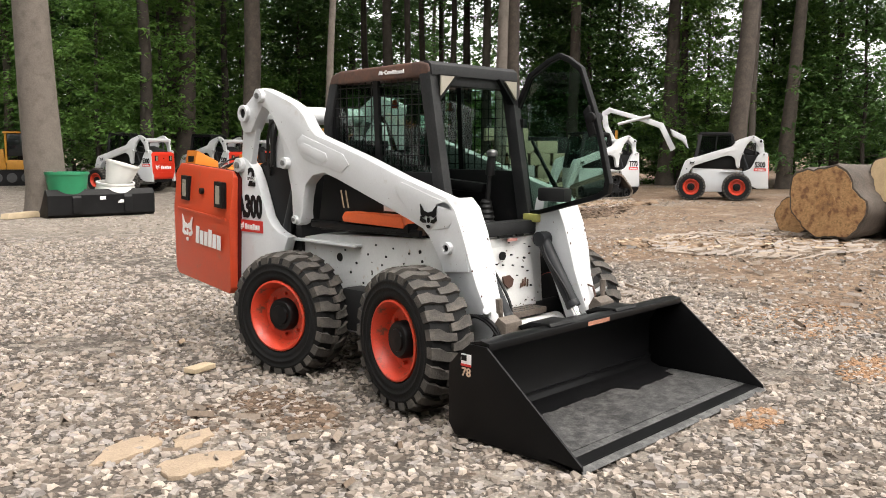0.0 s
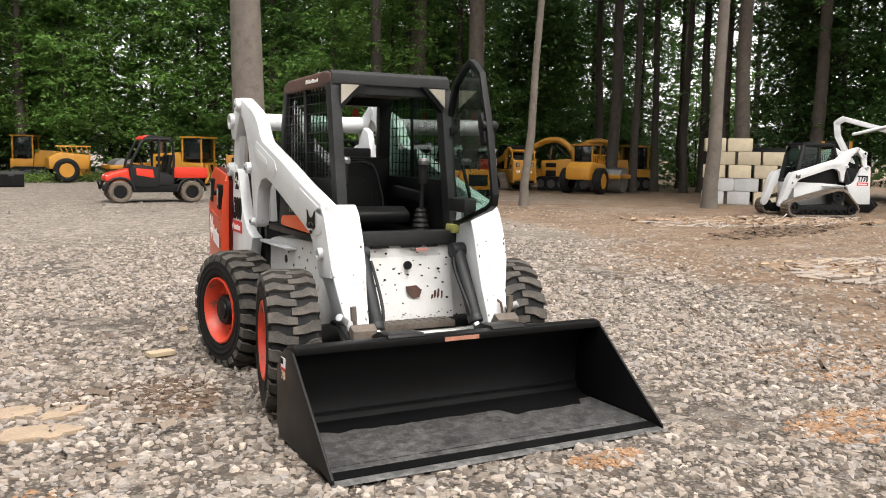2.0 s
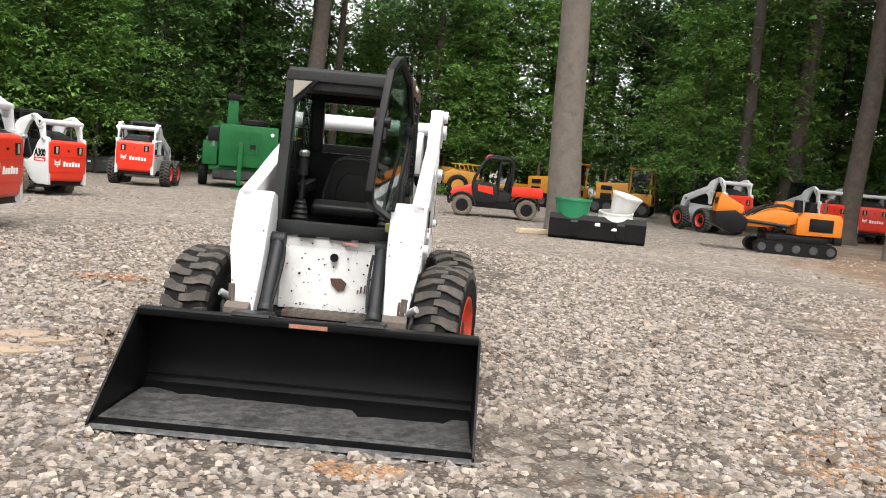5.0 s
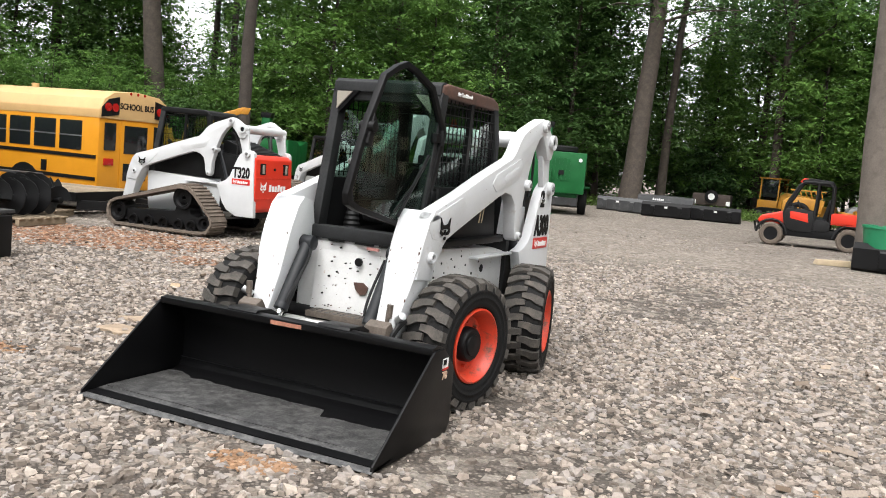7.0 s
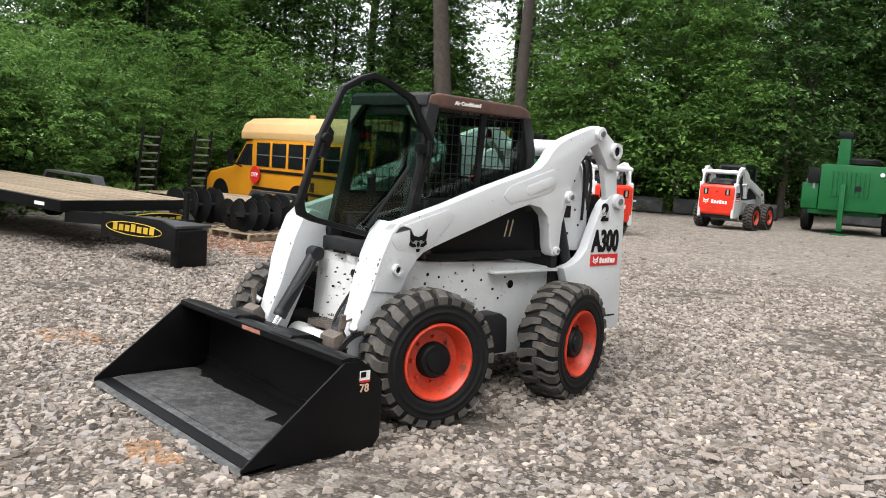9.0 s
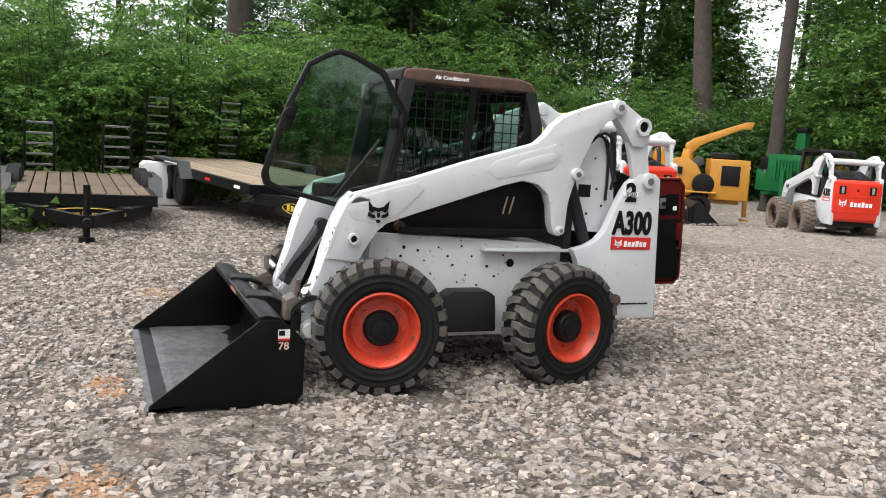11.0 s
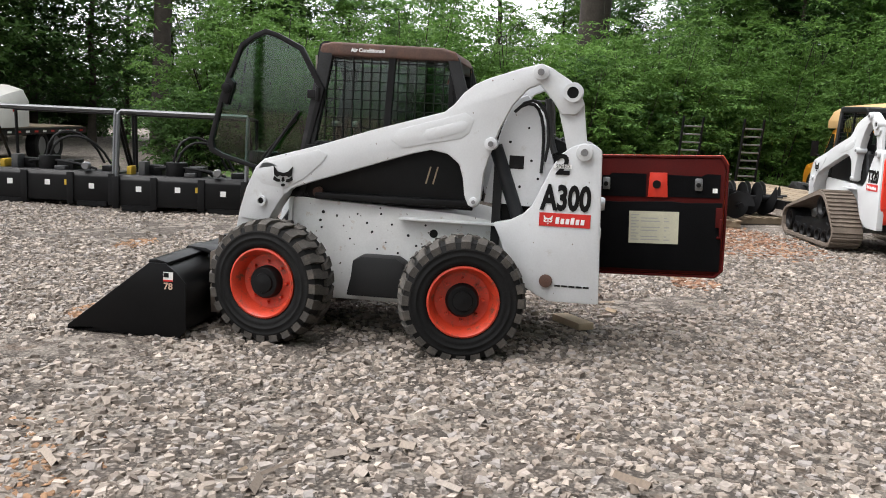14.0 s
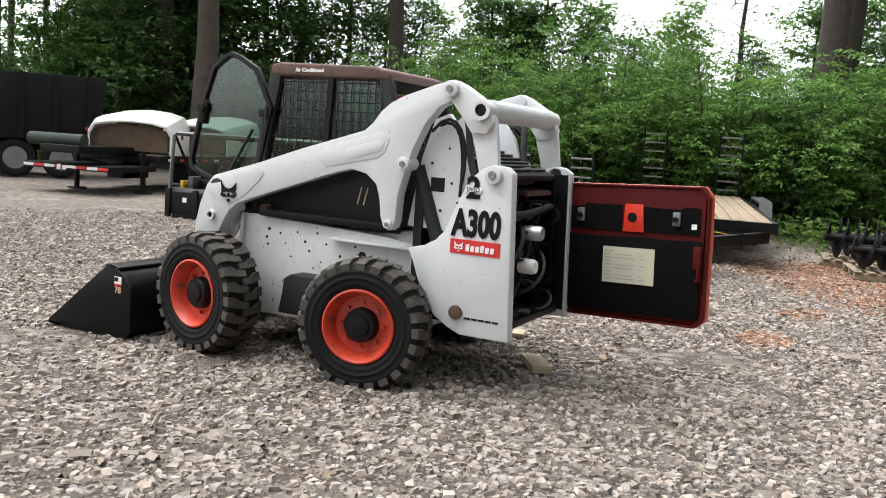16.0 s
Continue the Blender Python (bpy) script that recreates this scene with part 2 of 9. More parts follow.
WHITE = mat("worn_white_paint", (0.545, 0.555, 0.568), 0.38, var=0.05, scale=2.5, bump=0.03, stain=(0.40, 0.37, 0.33), amount=0.39, stain_scale=9,
            soft=0.2, chips=(0.09, 0.05, 0.035), chip_scale=36, chip_level=0.252)
WHITE_SMOOTH = mat("white_paint", (0.52, 0.53, 0.54), 0.33, var=0.04, scale=2.5, bump=0.02, stain=(0.52, 0.49, 0.44), amount=0.33, stain_scale=5, soft=0.15)
WHITE_CHIPPED = mat("chipped_white_paint", (0.58, 0.58, 0.575), 0.42, var=0.06, scale=5, bump=0.06, stain=(0.40, 0.31, 0.24), amount=0.39, stain_scale=9,
                    soft=0.08, chips=(0.05, 0.035, 0.03), chip_scale=27, chip_level=0.285)
ORANGE_RED = mat("orange_red_paint", (0.50, 0.055, 0.018), 0.36, var=0.10, bump=0.03, stain=(0.26, 0.10, 0.06), amount=0.40, stain_scale=5, soft=0.2)
RED = mat("red_paint", (0.58, 0.03, 0.012), 0.35, var=0.08, bump=0.02)
SOOT = mat("sooty_black_foam", (0.004, 0.004, 0.0045), 0.9, spec=0.08, var=0.3, bump=0.15)
# dark red of the open gate's inner side, its shade put into the colour
SHADED_DARK_RED = mat("shaded_dark_red_lining", (0.062, 0.004, 0.003), 0.65, spec=0.15, var=0.2, bump=0.03)
RIM = mat("orange_red_rim_paint", (0.50, 0.042, 0.017), 0.42, var=0.12, scale=9, bump=0.05, stain=(0.12, 0.05, 0.032), amount=0.47, stain_scale=13, soft=0.12)
CAB_GREY = mat("weathered_black_cab_paint", (0.018, 0.0185, 0.0195), 0.6, spec=0.22, var=0.3, scale=5, bump=0.06, stain=(0.036, 0.0355, 0.035), amount=0.42, stain_scale=6, soft=0.25)
RUST_ROOF = mat("rusted_brown_roof_paint", (0.072, 0.037, 0.027), 0.7, var=0.3, scale=5, bump=0.12, stain=(0.15, 0.062, 0.033), amount=0.5, stain_scale=6, soft=0.3)
BLACK = mat("black_paint", (0.006, 0.006, 0.0065), 0.45, spec=0.18, var=0.25, bump=0.05, stain=(0.022, 0.020, 0.018), amount=0.38, stain_scale=6, soft=0.2)
BUCKET_BLACK = mat("new_black_paint", (0.0035, 0.0035, 0.0039), 0.38, spec=0.16, var=0.2, bump=0.03, stain=(0.0035, 0.0032, 0.003), amount=0.42, stain_scale=4, soft=0.25)
SCRAPED = mat("scraped_dark_steel", (0.035, 0.035, 0.035), 0.5, metal=0.2, var=0.4, scale=7, bump=0.2, stain=(0.13, 0.128, 0.125), amount=0.56, stain_scale=17, soft=0.3)
PLASTIC = mat("black_plastic", (0.011, 0.011, 0.0115), 0.55, spec=0.25, var=0.15, bump=0.08)
DUSTY_STEEL = mat("dusty_brown_steel", (0.105, 0.085, 0.07), 0.7, metal=0.2, var=0.3, scale=9, bump=0.2)
GREY_STEEL = mat("grey_steel", (0.20, 0.20, 0.205), 0.45, metal=0.6, var=0.2, bump=0.06)
CHROME = mat("chromed_rod", (0.75, 0.75, 0.76), 0.15, metal=1.0, var=0.05, bump=0.0)
ZINC = mat("galvanised_steel", (0.50, 0.51, 0.52), 0.4, metal=0.8, var=0.12, bump=0.04)
CYL_GREY = mat("dark_grey_cylinder_paint", (0.014, 0.0155, 0.018), 0.5, spec=0.3, var=0.15, bump=0.03)
RUBBER = mat("dusty_tyre_rubber", (0.0095, 0.0095, 0.0097), 0.66, var=0.25, scale=6, bump=0.2, spec=0.14, stain=(0.036, 0.032, 0.028), amount=0.42, stain_scale=7, soft=0.25)
TREAD = mat("earth_stained_tread_rubber", (0.050, 0.045, 0.040), 0.92, var=0.25, scale=8, bump=0.4, stain=(0.125, 0.106, 0.088), amount=0.50, stain_scale=9, soft=0.3)
MUD_TYRE = mat("muddy_tyre_rubber", (0.12, 0.095, 0.075), 0.95, var=0.25, scale=8, bump=0.4)
GLASS = glass_mat("tinted_glass", (0.50, 0.63, 0.57))
DARK_GLASS = glass_mat("dark_tinted_glass", (0.20, 0.24, 0.23))
LAMP_GLASS = mat("dusty_lamp_lens", (0.30, 0.275, 0.23), 0.3, var=0.1, bump=0.05)
LABEL_WHITE = mat("white_decal", (0.75, 0.75, 0.74), 0.4, var=0.05, bump=0.0)
LABEL_PAPER = mat("yellowed_service_label", (0.52, 0.50, 0.38), 0.5, var=0.1, bump=0.0)
DECAL_RED = mat("red_decal", (0.52, 0.02, 0.015), 0.4, var=0.05, bump=0.0)
FADED_RED = mat("faded_red_label", (0.42, 0.19, 0.17), 0.5, var=0.2, scale=20, bump=0.0)
DECAL_BLACK = mat("black_decal", (0.007, 0.007, 0.007), 0.55, spec=0.12, var=0.05, bump=0.0)
DECAL_GREY = mat("grey_print", (0.35, 0.35, 0.33), 0.5, var=0.05, bump=0.0)
YELLOW = mat("construction_yellow_paint", (0.42, 0.19, 0.018), 0.45, var=0.15, bump=0.06, stain=(0.16, 0.09, 0.035), amount=0.43, stain_scale=3, soft=0.2)
ORANGE = mat("machine_orange_paint", (0.52, 0.15, 0.010), 0.4, var=0.1, bump=0.04, stain=(0.25, 0.10, 0.03), amount=0.38, stain_scale=4, soft=0.2)
BUS_YELLOW = mat("school_bus_yellow_paint", (0.54, 0.225, 0.012), 0.35, var=0.06, bump=0.02, stain=(0.45, 0.24, 0.06), amount=0.4, stain_scale=1.5, soft=0.3)
BUS_ROOF = mat("faded_cream_roof_paint", (0.50, 0.32, 0.14), 0.5, var=0.08, bump=0.02)
GREEN = mat("chipper_green_paint", (0.005, 0.088, 0.022), 0.5, spec=0.25, var=0.12, bump=0.04, stain=(0.02, 0.10, 0.04), amount=0.42, stain_scale=3, soft=0.2)
GREEN_PLASTIC = mat("green_plastic", (0.012, 0.17, 0.075), 0.45, var=0.1, bump=0.03)
WHITE_PLASTIC = mat("off_white_plastic", (0.60, 0.59, 0.565), 0.4, var=0.06, bump=0.03)
DECK = mat("weathered_deck_boards", (0.205, 0.158, 0.106), 0.85, var=0.18, scale=4, bump=0.4, per_object=0.18, stain=(0.15, 0.115, 0.08), amount=0.47, stain_scale=5, soft=0.2)
DECK_OLD = mat("dark_stained_deck_boards", (0.105, 0.072, 0.047), 0.9, var=0.25, scale=3, bump=0.4, per_object=0.15, stain=(0.055, 0.042, 0.034), amount=0.5, stain_scale=2.5, soft=0.2)
TIMBER = mat("cut_timber", (0.40, 0.32, 0.215), 0.85, var=0.15, bump=0.3)
LOG_END = mat("sawn_log_end", (0.36, 0.205, 0.09), 0.9, var=0.45, scale=5, fine=40, bump=0.9, stain=(0.15, 0.075, 0.035), amount=0.52, stain_scale=5, soft=0.12)
BARK = mat("grey_brown_bark", (0.068, 0.054, 0.044), 0.95, var=0.28, scale=4, fine=26, bump=0.9, stain=(0.045, 0.038, 0.031), amount=0.5, stain_scale=7, soft=0.2)
BARK_PALE = mat("pale_smooth_bark", (0.112, 0.094, 0.079), 0.92, var=0.18, scale=2.2, fine=34, bump=0.6, stain=(0.072, 0.060, 0.050), amount=0.5, stain_scale=5, soft=0.25)
BARK_DARK = mat("dark_bark", (0.04, 0.032, 0.026), 0.95, var=0.3, scale=4, fine=24, bump=0.8)
CONCRETE = mat("cast_concrete_blocks", (0.42, 0.36, 0.26), 0.92, var=0.15, scale=2, bump=0.35, per_object=0.16, stain=(0.28, 0.24, 0.18), amount=0.45, stain_scale=2, soft=0.2)
CONCRETE_GREY = mat("grey_concrete", (0.36, 0.36, 0.36), 0.92, var=0.15, scale=2, bump=0.35)
SEAT_VINYL = mat("black_seat_vinyl", (0.007, 0.007, 0.0075), 0.45, spec=0.2, var=0.1, bump=0.1)
LEAF_DEEP = leaf_mat("deep_green_leaves", (0.018, 0.051, 0.016), (0.088, 0.168, 0.050))
LEAF_MID = leaf_mat("mid_green_leaves", (0.025, 0.068, 0.018), (0.105, 0.195, 0.052))
LEAF_BRIGHT = leaf_mat("bright_green_leaves", (0.050, 0.118, 0.024), (0.165, 0.30, 0.066))
GRASS = leaf_mat("grass_blades", (0.05, 0.10, 0.02), (0.14, 0.22, 0.05))
GREY_BLACK = mat("weathered_black_paint", (0.035, 0.036, 0.038), 0.5, var=0.25, bump=0.06, stain=(0.09, 0.085, 0.08), amount=0.45, stain_scale=3, soft=0.25)
RED_LENS = mat("red_lamp_lens", (0.35, 0.012, 0.01), 0.25, var=0.05, bump=0.0)
DARK_GLASS_SOLID = mat("dark_window_glass", (0.010, 0.012, 0.013), 0.08, var=0.1, bump=0.0)
BOAT_WHITE = mat("weathered_white_gelcoat", (0.58, 0.565, 0.53), 0.4, var=0.08, bump=0.02)
KITE_YELLOW = mat("yellow_decal", (0.50, 0.33, 0.03), 0.4, var=0.05, bump=0.0)


# ---- mesh helpers ----
def box(bm, x0, x1, y0, y1, z0, z1):
    vs = [bm.verts.new((x, y, z)) for x in (x0, x1) for y in (y0, y1) for z in (z0, z1)]
    for f in ((0, 1, 3, 2), (4, 6, 7, 5), (0, 4, 5, 1), (2, 3, 7, 6), (0, 2, 6, 4), (1, 5, 7, 3)):
        bm.faces.new([vs[i] for i in f])
    return vs


def prism(bm, pts, axis, a, b):
    """A flat outline pushed through from a to b along an axis; pts are (y, z), (x, z) or (x, y)."""
    def at(p, d):
        return {"x": (d, p[0], p[1]), "y": (p[0], d, p[1]), "z": (p[0], p[1], d)}[axis]
    va = [bm.verts.new(at(p, a)) for p in pts]
    vb = [bm.verts.new(at(p, b)) for p in pts]
    k = len(pts)
    bm.faces.new(va)
    bm.faces.new(vb[::-1])
    for i in range(k):
        j = (i + 1) % k
        bm.faces.new((va[j], va[i], vb[i], vb[j]))
    return va + vb


def rod(bm, p0, p1, r0, r1=None, seg=12, caps=True):
    r1 = r0 if r1 is None else r1
    p0, p1 = Vector(p0), Vector(p1)
    d = (p1 - p0).normalized()
    u = d.orthogonal().normalized()
    w = d.cross(u)
    rings = []
    for p, r in ((p0, r0), (p1, r1)):
        rings.append([bm.verts.new(p + u * (r * math.cos(2 * math.pi * i / seg)) + w * (r * math.sin(2 * math.pi * i / seg))) for i in range(seg)])
    for i in range(seg):
        j = (i + 1) % seg
        bm.faces.new((rings[0][i], rings[0][j], rings[1][j], rings[1][i]))
    if caps:
        bm.faces.new(rings[0][::-1])
        bm.faces.new(rings[1])


def ring_rod(bm, p0, p1, r_out, r_in, seg=16):
    """A short tube with a bore."""
    p0, p1 = Vector(p0), Vector(p1)
    d = (p1 - p0).normalized()
    u = d.orthogonal().normalized()
    w = d.cross(u)
    def ring(p, r):
        return [bm.verts.new(p + u * (r * math.cos(2 * math.pi * i / seg)) + w * (r * math.sin(2 * math.pi * i / seg))) for i in range(seg)]
    a, b, c, e = ring(p0, r_out), ring(p1, r_out), ring(p1, r_in), ring(p0, r_in)
    for s, t in ((a, b), (b, c), (c, e), (e, a)):
        for i in range(seg):
            j = (i + 1) % seg
            bm.faces.new((s[i], s[j], t[j], t[i]))


def pipe(bm, pts, r, seg=8):
    """A bent tube along points."""
    pts = [Vector(p) for p in pts]
    rings = []
    u = None
    for i, p in enumerate(pts):
        d = (pts[min(i + 1, len(pts) - 1)] - pts[max(i - 1, 0)]).normalized()
        u = d.orthogonal().normalized() if u is None else (u - d * u.dot(d)).normalized()
        w = d.cross(u)
        rings.append([bm.verts.new(p + u * (r * math.cos(2 * math.pi * k / seg)) + w * (r * math.sin(2 * math.pi * k / seg))) for k in range(seg)])
    for a, b in zip(rings, rings[1:]):
        for k in range(seg):
            j = (k + 1) % seg
            bm.faces.new((a[k], a[j], b[j], b[k]))
    bm.faces.new(rings[0][::-1])
    bm.faces.new(rings[-1])


def curve(p0, p1, p2, p3, k=8):
    p0, p1, p2, p3 = (Vector(p) for p in (p0, p1, p2, p3))
    return [((1 - t) ** 3) * p0 + 3 * t * (1 - t) ** 2 * p1 + 3 * t * t * (1 - t) * p2 + t ** 3 * p3 for t in [i / k for i in range(k + 1)]]


def lathe(bm, prof, axis_at=(0, 0, 0), seg=32, axis="x", closed=False):
    """Spin a profile of (along, radius) round an axis."""
    rings = []
    for a, r in prof:
        ring = []
        for i in range(seg):
            c, s = r * math.cos(2 * math.pi * i / seg), r * math.sin(2 * math.pi * i / seg)
            v = {"x": (a, c, s), "y": (c, a, s), "z": (c, s, a)}[axis]
            ring.append(bm.verts.new(Vector(v) + Vector(axis_at)))
        rings.append(ring)
    pairs = list(zip(rings, rings[1:]))
    if closed:
        pairs.append((rings[-1], rings[0]))
    for p, q in pairs:
        for i in range(seg):
            j = (i + 1) % seg
            bm.faces.new((p[i], p[j], q[j], q[i]))
    if not closed:
        for r, flip in ((rings[0], True), (rings[-1], False)):
            if (r[0].co - r[seg // 2].co).length > 1e-4:
                bm.faces.new(r[::-1] if flip else r)


def turned(bm, m, start=0):
    bmesh.ops.transform(bm, matrix=m, verts=bm.verts[start:] if start else bm.verts)


def mesh_of(bm, name, bevel=0.0, smooth=40, segments=2):
    if bevel:
        bm.normal_update()
        edges = [e for e in bm.edges if e.is_manifold and e.calc_face_angle(0) > radians(25)]
        bmesh.ops.bevel(bm, geom=edges, offset=bevel, segments=segments, affect="EDGES", profile=0.6, clamp_overlap=True)
    bmesh.ops.recalc_face_normals(bm, faces=bm.faces)
    me = bpy.data.meshes.new(name)
    bm.to_mesh(me)
    bm.free()
    if smooth:
        me.polygons.foreach_set("use_smooth", [True] * len(me.polygons))
        me.set_sharp_from_angle(angle=radians(smooth))
    return me


def part(name, bm, material, parent=None, label="", bevel=0.0, smooth=40, segments=2):
    """One mesh object from a bmesh, under a thing or a part."""
    me = mesh_of(bm, name, bevel, smooth, segments)
    me.materials.append(material)
    ob = new(name, me)
    if parent is not None:
        ob.parent = parent
    return tagged(ob, label)


def thing(name, label, category, group="", at=(0, 0, 0), turn=0.0):
    ob = new(name)
    ob.empty_display_size = 0.1
    ob.matrix_basis = pose(*at, 0, 0, turn)
    return tagged(ob, label, category, group)


def B():
    return bmesh.new()


def lettering(text, size, m, material, parent, name="lettering", depth=0.003, bold=0.0, squeeze=1.0):
    """Writing as a thin raised mesh; m turns its own x, y plane into place, centred on its origin."""
    cu = bpy.data.curves.new(name, "FONT")
    cu.body, cu.size, cu.extrude, cu.offset = text, size, depth, bold
    cu.align_x, cu.align_y = "CENTER", "CENTER"
    cu.resolution_u = 3
    tmp = bpy.data.objects.new("tmp_text", cu)
    scene.collection.objects.link(tmp)
    bpy.context.view_layer.update()
    me = bpy.data.meshes.new_from_object(tmp.evaluated_get(bpy.context.evaluated_depsgraph_get()))
    bpy.data.objects.remove(tmp)
    me.transform(m @ Matrix.Diagonal((squeeze, 1, 1, 1)))
    me.materials.clear()
    me.materials.append(material)
    if size < 0.1 or len(text) < 2:
        ob = new(name, me)
        ob.parent = parent
        return ob
    # each character is a piece of its own
    whole = bmesh.new()
    whole.from_mesh(me)
    left = set(whole.verts)
    while left:
        group, todo = set(), [left.pop()]
        while todo:
            v = todo.pop()
            group.add(v)
            for e in v.link_edges:
                w = e.other_vert(v)
                if w in left:
                    left.discard(w)
                    todo.append(w)
        bm = bmesh.new()
        at = {v: bm.verts.new(v.co) for v in sorted(group, key=lambda v: v.index)}
        for f in whole.faces:
            if f.verts[0] in group:
                bm.faces.new([at[v] for v in f.verts])
        part(name, bm, material, parent, smooth=0)
    whole.free()
    return None


SIDE_L = Matrix(((0, 0, 1, 0), (1, 0, 0, 0), (0, 1, 0, 0), (0, 0, 0, 1)))      # faces +x, reads along +y
SIDE_R = Matrix(((0, 0, -1, 0), (-1, 0, 0, 0), (0, 1, 0, 0), (0, 0, 0, 1)))    # faces -x, reads along -y
BACK = Matrix(((-1, 0, 0, 0), (0, 0, 1, 0), (0, 1, 0, 0), (0, 0, 0, 1)))       # faces +y
FRONT = Matrix(((1, 0, 0, 0), (0, 0, -1, 0), (0, 1, 0, 0), (0, 0, 0, 1)))      # faces -y


def flat(pts, m, depth=0.003):
    """A thin decal shape, drawn in its own plane and put in place by m."""
    bm = B()
    prism(bm, pts, "z", -depth, depth)
    turned(bm, m)
    return bm


# ---- ground and woods ----
rng = np.random.default_rng(7)


def tri_mesh(name, verts, faces, material, smooth=False):
    me = bpy.data.meshes.new(name)
    me.from_pydata(verts.tolist() if hasattr(verts, "tolist") else verts, [], faces.tolist() if hasattr(faces, "tolist") else faces)
    me.materials.append(material)
    if smooth:
        me.polygons.foreach_set("use_smooth", [True] * len(me.polygons))
    return me


def ground_height(x, y):
    far = max(0.0, math.hypot(x - 1, y - 2) - 14)
    bumps = 0.03 * noise.noise(Vector((x * 0.35, y * 0.35, 0.0))) + 0.012 * noise.noise(Vector((x * 1.1, y * 1.1, 3.0)))
    near = min(1.0, max(0.0, (math.hypot(x, y - 0.5) - 2.2) / 3))
    a = min(1.0, max(0.0, (-10.0 - x) / 4.0))
    b = min(1.0, max(0.0, (y - 2.0) / 4.0)) * min(1.0, max(0.0, (22.0 - y) / 5.0))
    dip = -0.40 * a * a * (3 - 2 * a) * b * b * (3 - 2 * b)
    return dip + bumps * (0.35 + 0.65 * near) - 0.012 + min(far, 30) * 0.002 * noise.noise(Vector((x * 0.06, y * 0.06, 9.0)))


def ground_sheet():
    line = sorted({*np.round(np.arange(-9, 10.01, 0.25), 3), *np.round(np.arange(-40, 40.1, 2.0), 3), -3000, -1200, -500, -250, -120, -80, -60, 60, 80, 120, 250, 500, 1200, 3000})
    k = len(line)
    v = [(x, y, ground_height(x, y) if abs(x) < 100 and abs(y) < 100 else 0.0) for y in line for x in line]
    f = [(j * k + i, j * k + i + 1, (j + 1) * k + i + 1, (j + 1) * k + i) for j in range(k - 1) for i in range(k - 1)]
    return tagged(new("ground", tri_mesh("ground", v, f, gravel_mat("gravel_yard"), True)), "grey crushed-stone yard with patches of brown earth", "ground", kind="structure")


ground_sheet()


def pebbles(name, label, material, xs, ys, size, flatness=0.55):
    """Loose broken stones as one heap of angular pieces."""
    n = len(xs)
    base = np.array([(x, y, z) for x in (-1, 1) for y in (-1, 1) for z in (-1, 1)], float)
    f0 = np.array([(0, 1, 3, 2), (4, 6, 7, 5), (0, 4, 5, 1), (2, 3, 7, 6), (1, 5, 7, 3)])
    s = size[:, None, None] * np.stack([np.ones(n), rng.uniform(0.55, 0.95, n), rng.uniform(0.26, 0.55, n) * flatness / 0.55], 1)[:, None, :]
    p = (base[None] * rng.uniform(0.45, 1.0, (n, 8, 3))) * s
    upper = base[:, 2] > 0
    p[:, upper, :2] *= rng.uniform(0.45, 0.9, (n, int(upper.sum()), 1))
    a, tx, ty = rng.uniform(0, 2 * np.pi, n), rng.normal(0, 0.16, n), rng.normal(0, 0.16, n)
    c, d = np.cos(a)[:, None], np.sin(a)[:, None]
    x, y, z = p[..., 0] * c - p[..., 1] * d, p[..., 0] * d + p[..., 1] * c, p[..., 2]
    z = z + x * tx[:, None] + y * ty[:, None]
    gz = np.array([ground_height(u, w) for u, w in zip(xs, ys)])
    v = np.stack([x + xs[:, None], y + ys[:, None], z + gz[:, None] + (size * 0.12)[:, None]], -1).reshape(-1, 3)
    f = (f0[None] + (np.arange(n) * 8)[:, None, None]).reshape(-1, 4)
    return tagged(new(name, tri_mesh(name, v, f, material)), label, "gravel", kind="stuff")


STONE = stone_mat("broken_stone", (0.105, 0.086, 0.072), (0.40, 0.342, 0.288))


def stone_field():
    """Stones lie dense round the machine and thin out towards the yard's edges and on the bare patches."""
    n = 185000
    r = 10.5 * np.sqrt(rng.uniform(0, 1, n))
    a = rng.uniform(0, 2 * np.pi, n)
    x, y = 0.8 + r * np.cos(a), 0.3 + r * np.sin(a)
    bare = np.array([noise.noise(Vector((u * 0.5, w * 0.5, 5.0))) + 0.5 * noise.noise(Vector((u * 1.7, w * 1.7, 2.0))) for u, w in zip(x, y)])
    keep = rng.uniform(0, 1, n) < np.clip(1.35 - r / 9.0, 0.2, 1.0) * np.clip(1.0 - np.maximum(0, bare - 0.28) * 4, 0.12, 1)
    east = x - (3.3 + 0.5 * np.maximum(y, 0)) - 0.8 * bare
    keep &= rng.uniform(0, 1, n) > np.clip(east / 1.6, 0, 0.82)
    x, y = x[keep], y[keep]
    pebbles("gravel", "loose grey and tan crushed stone pieces", STONE, x, y, np.clip(rng.lognormal(math.log(0.0248), 0.36, len(x)), 0.008, 0.044))


stone_field()


DULL_STONE = stone_mat("dull_earthy_stone", (0.10, 0.085, 0.07), (0.34, 0.29, 0.24))


def thin_stones():
    """Scattered stones farther out, on gravel and bare earth alike."""
    n = 42000
    r, a = rng.uniform(7.0, 21, n), rng.uniform(-0.9, 3.9, n)
    x, y = 0.8 + r * np.cos(a), 0.3 + r * np.sin(a)
    patch = np.array([noise.noise(Vector((u * 0.4, w * 0.4, 8.0))) for u, w in zip(x, y)])
    keep = rng.uniform(-0.5, 0.6, n) < patch
    x, y = x[keep], y[keep]
    pebbles("gravel", "scattered grey stones towards the yard's edges", DULL_STONE, x, y, np.clip(rng.lognormal(math.log(0.024), 0.40, len(x)), 0.010, 0.055))


thin_stones()


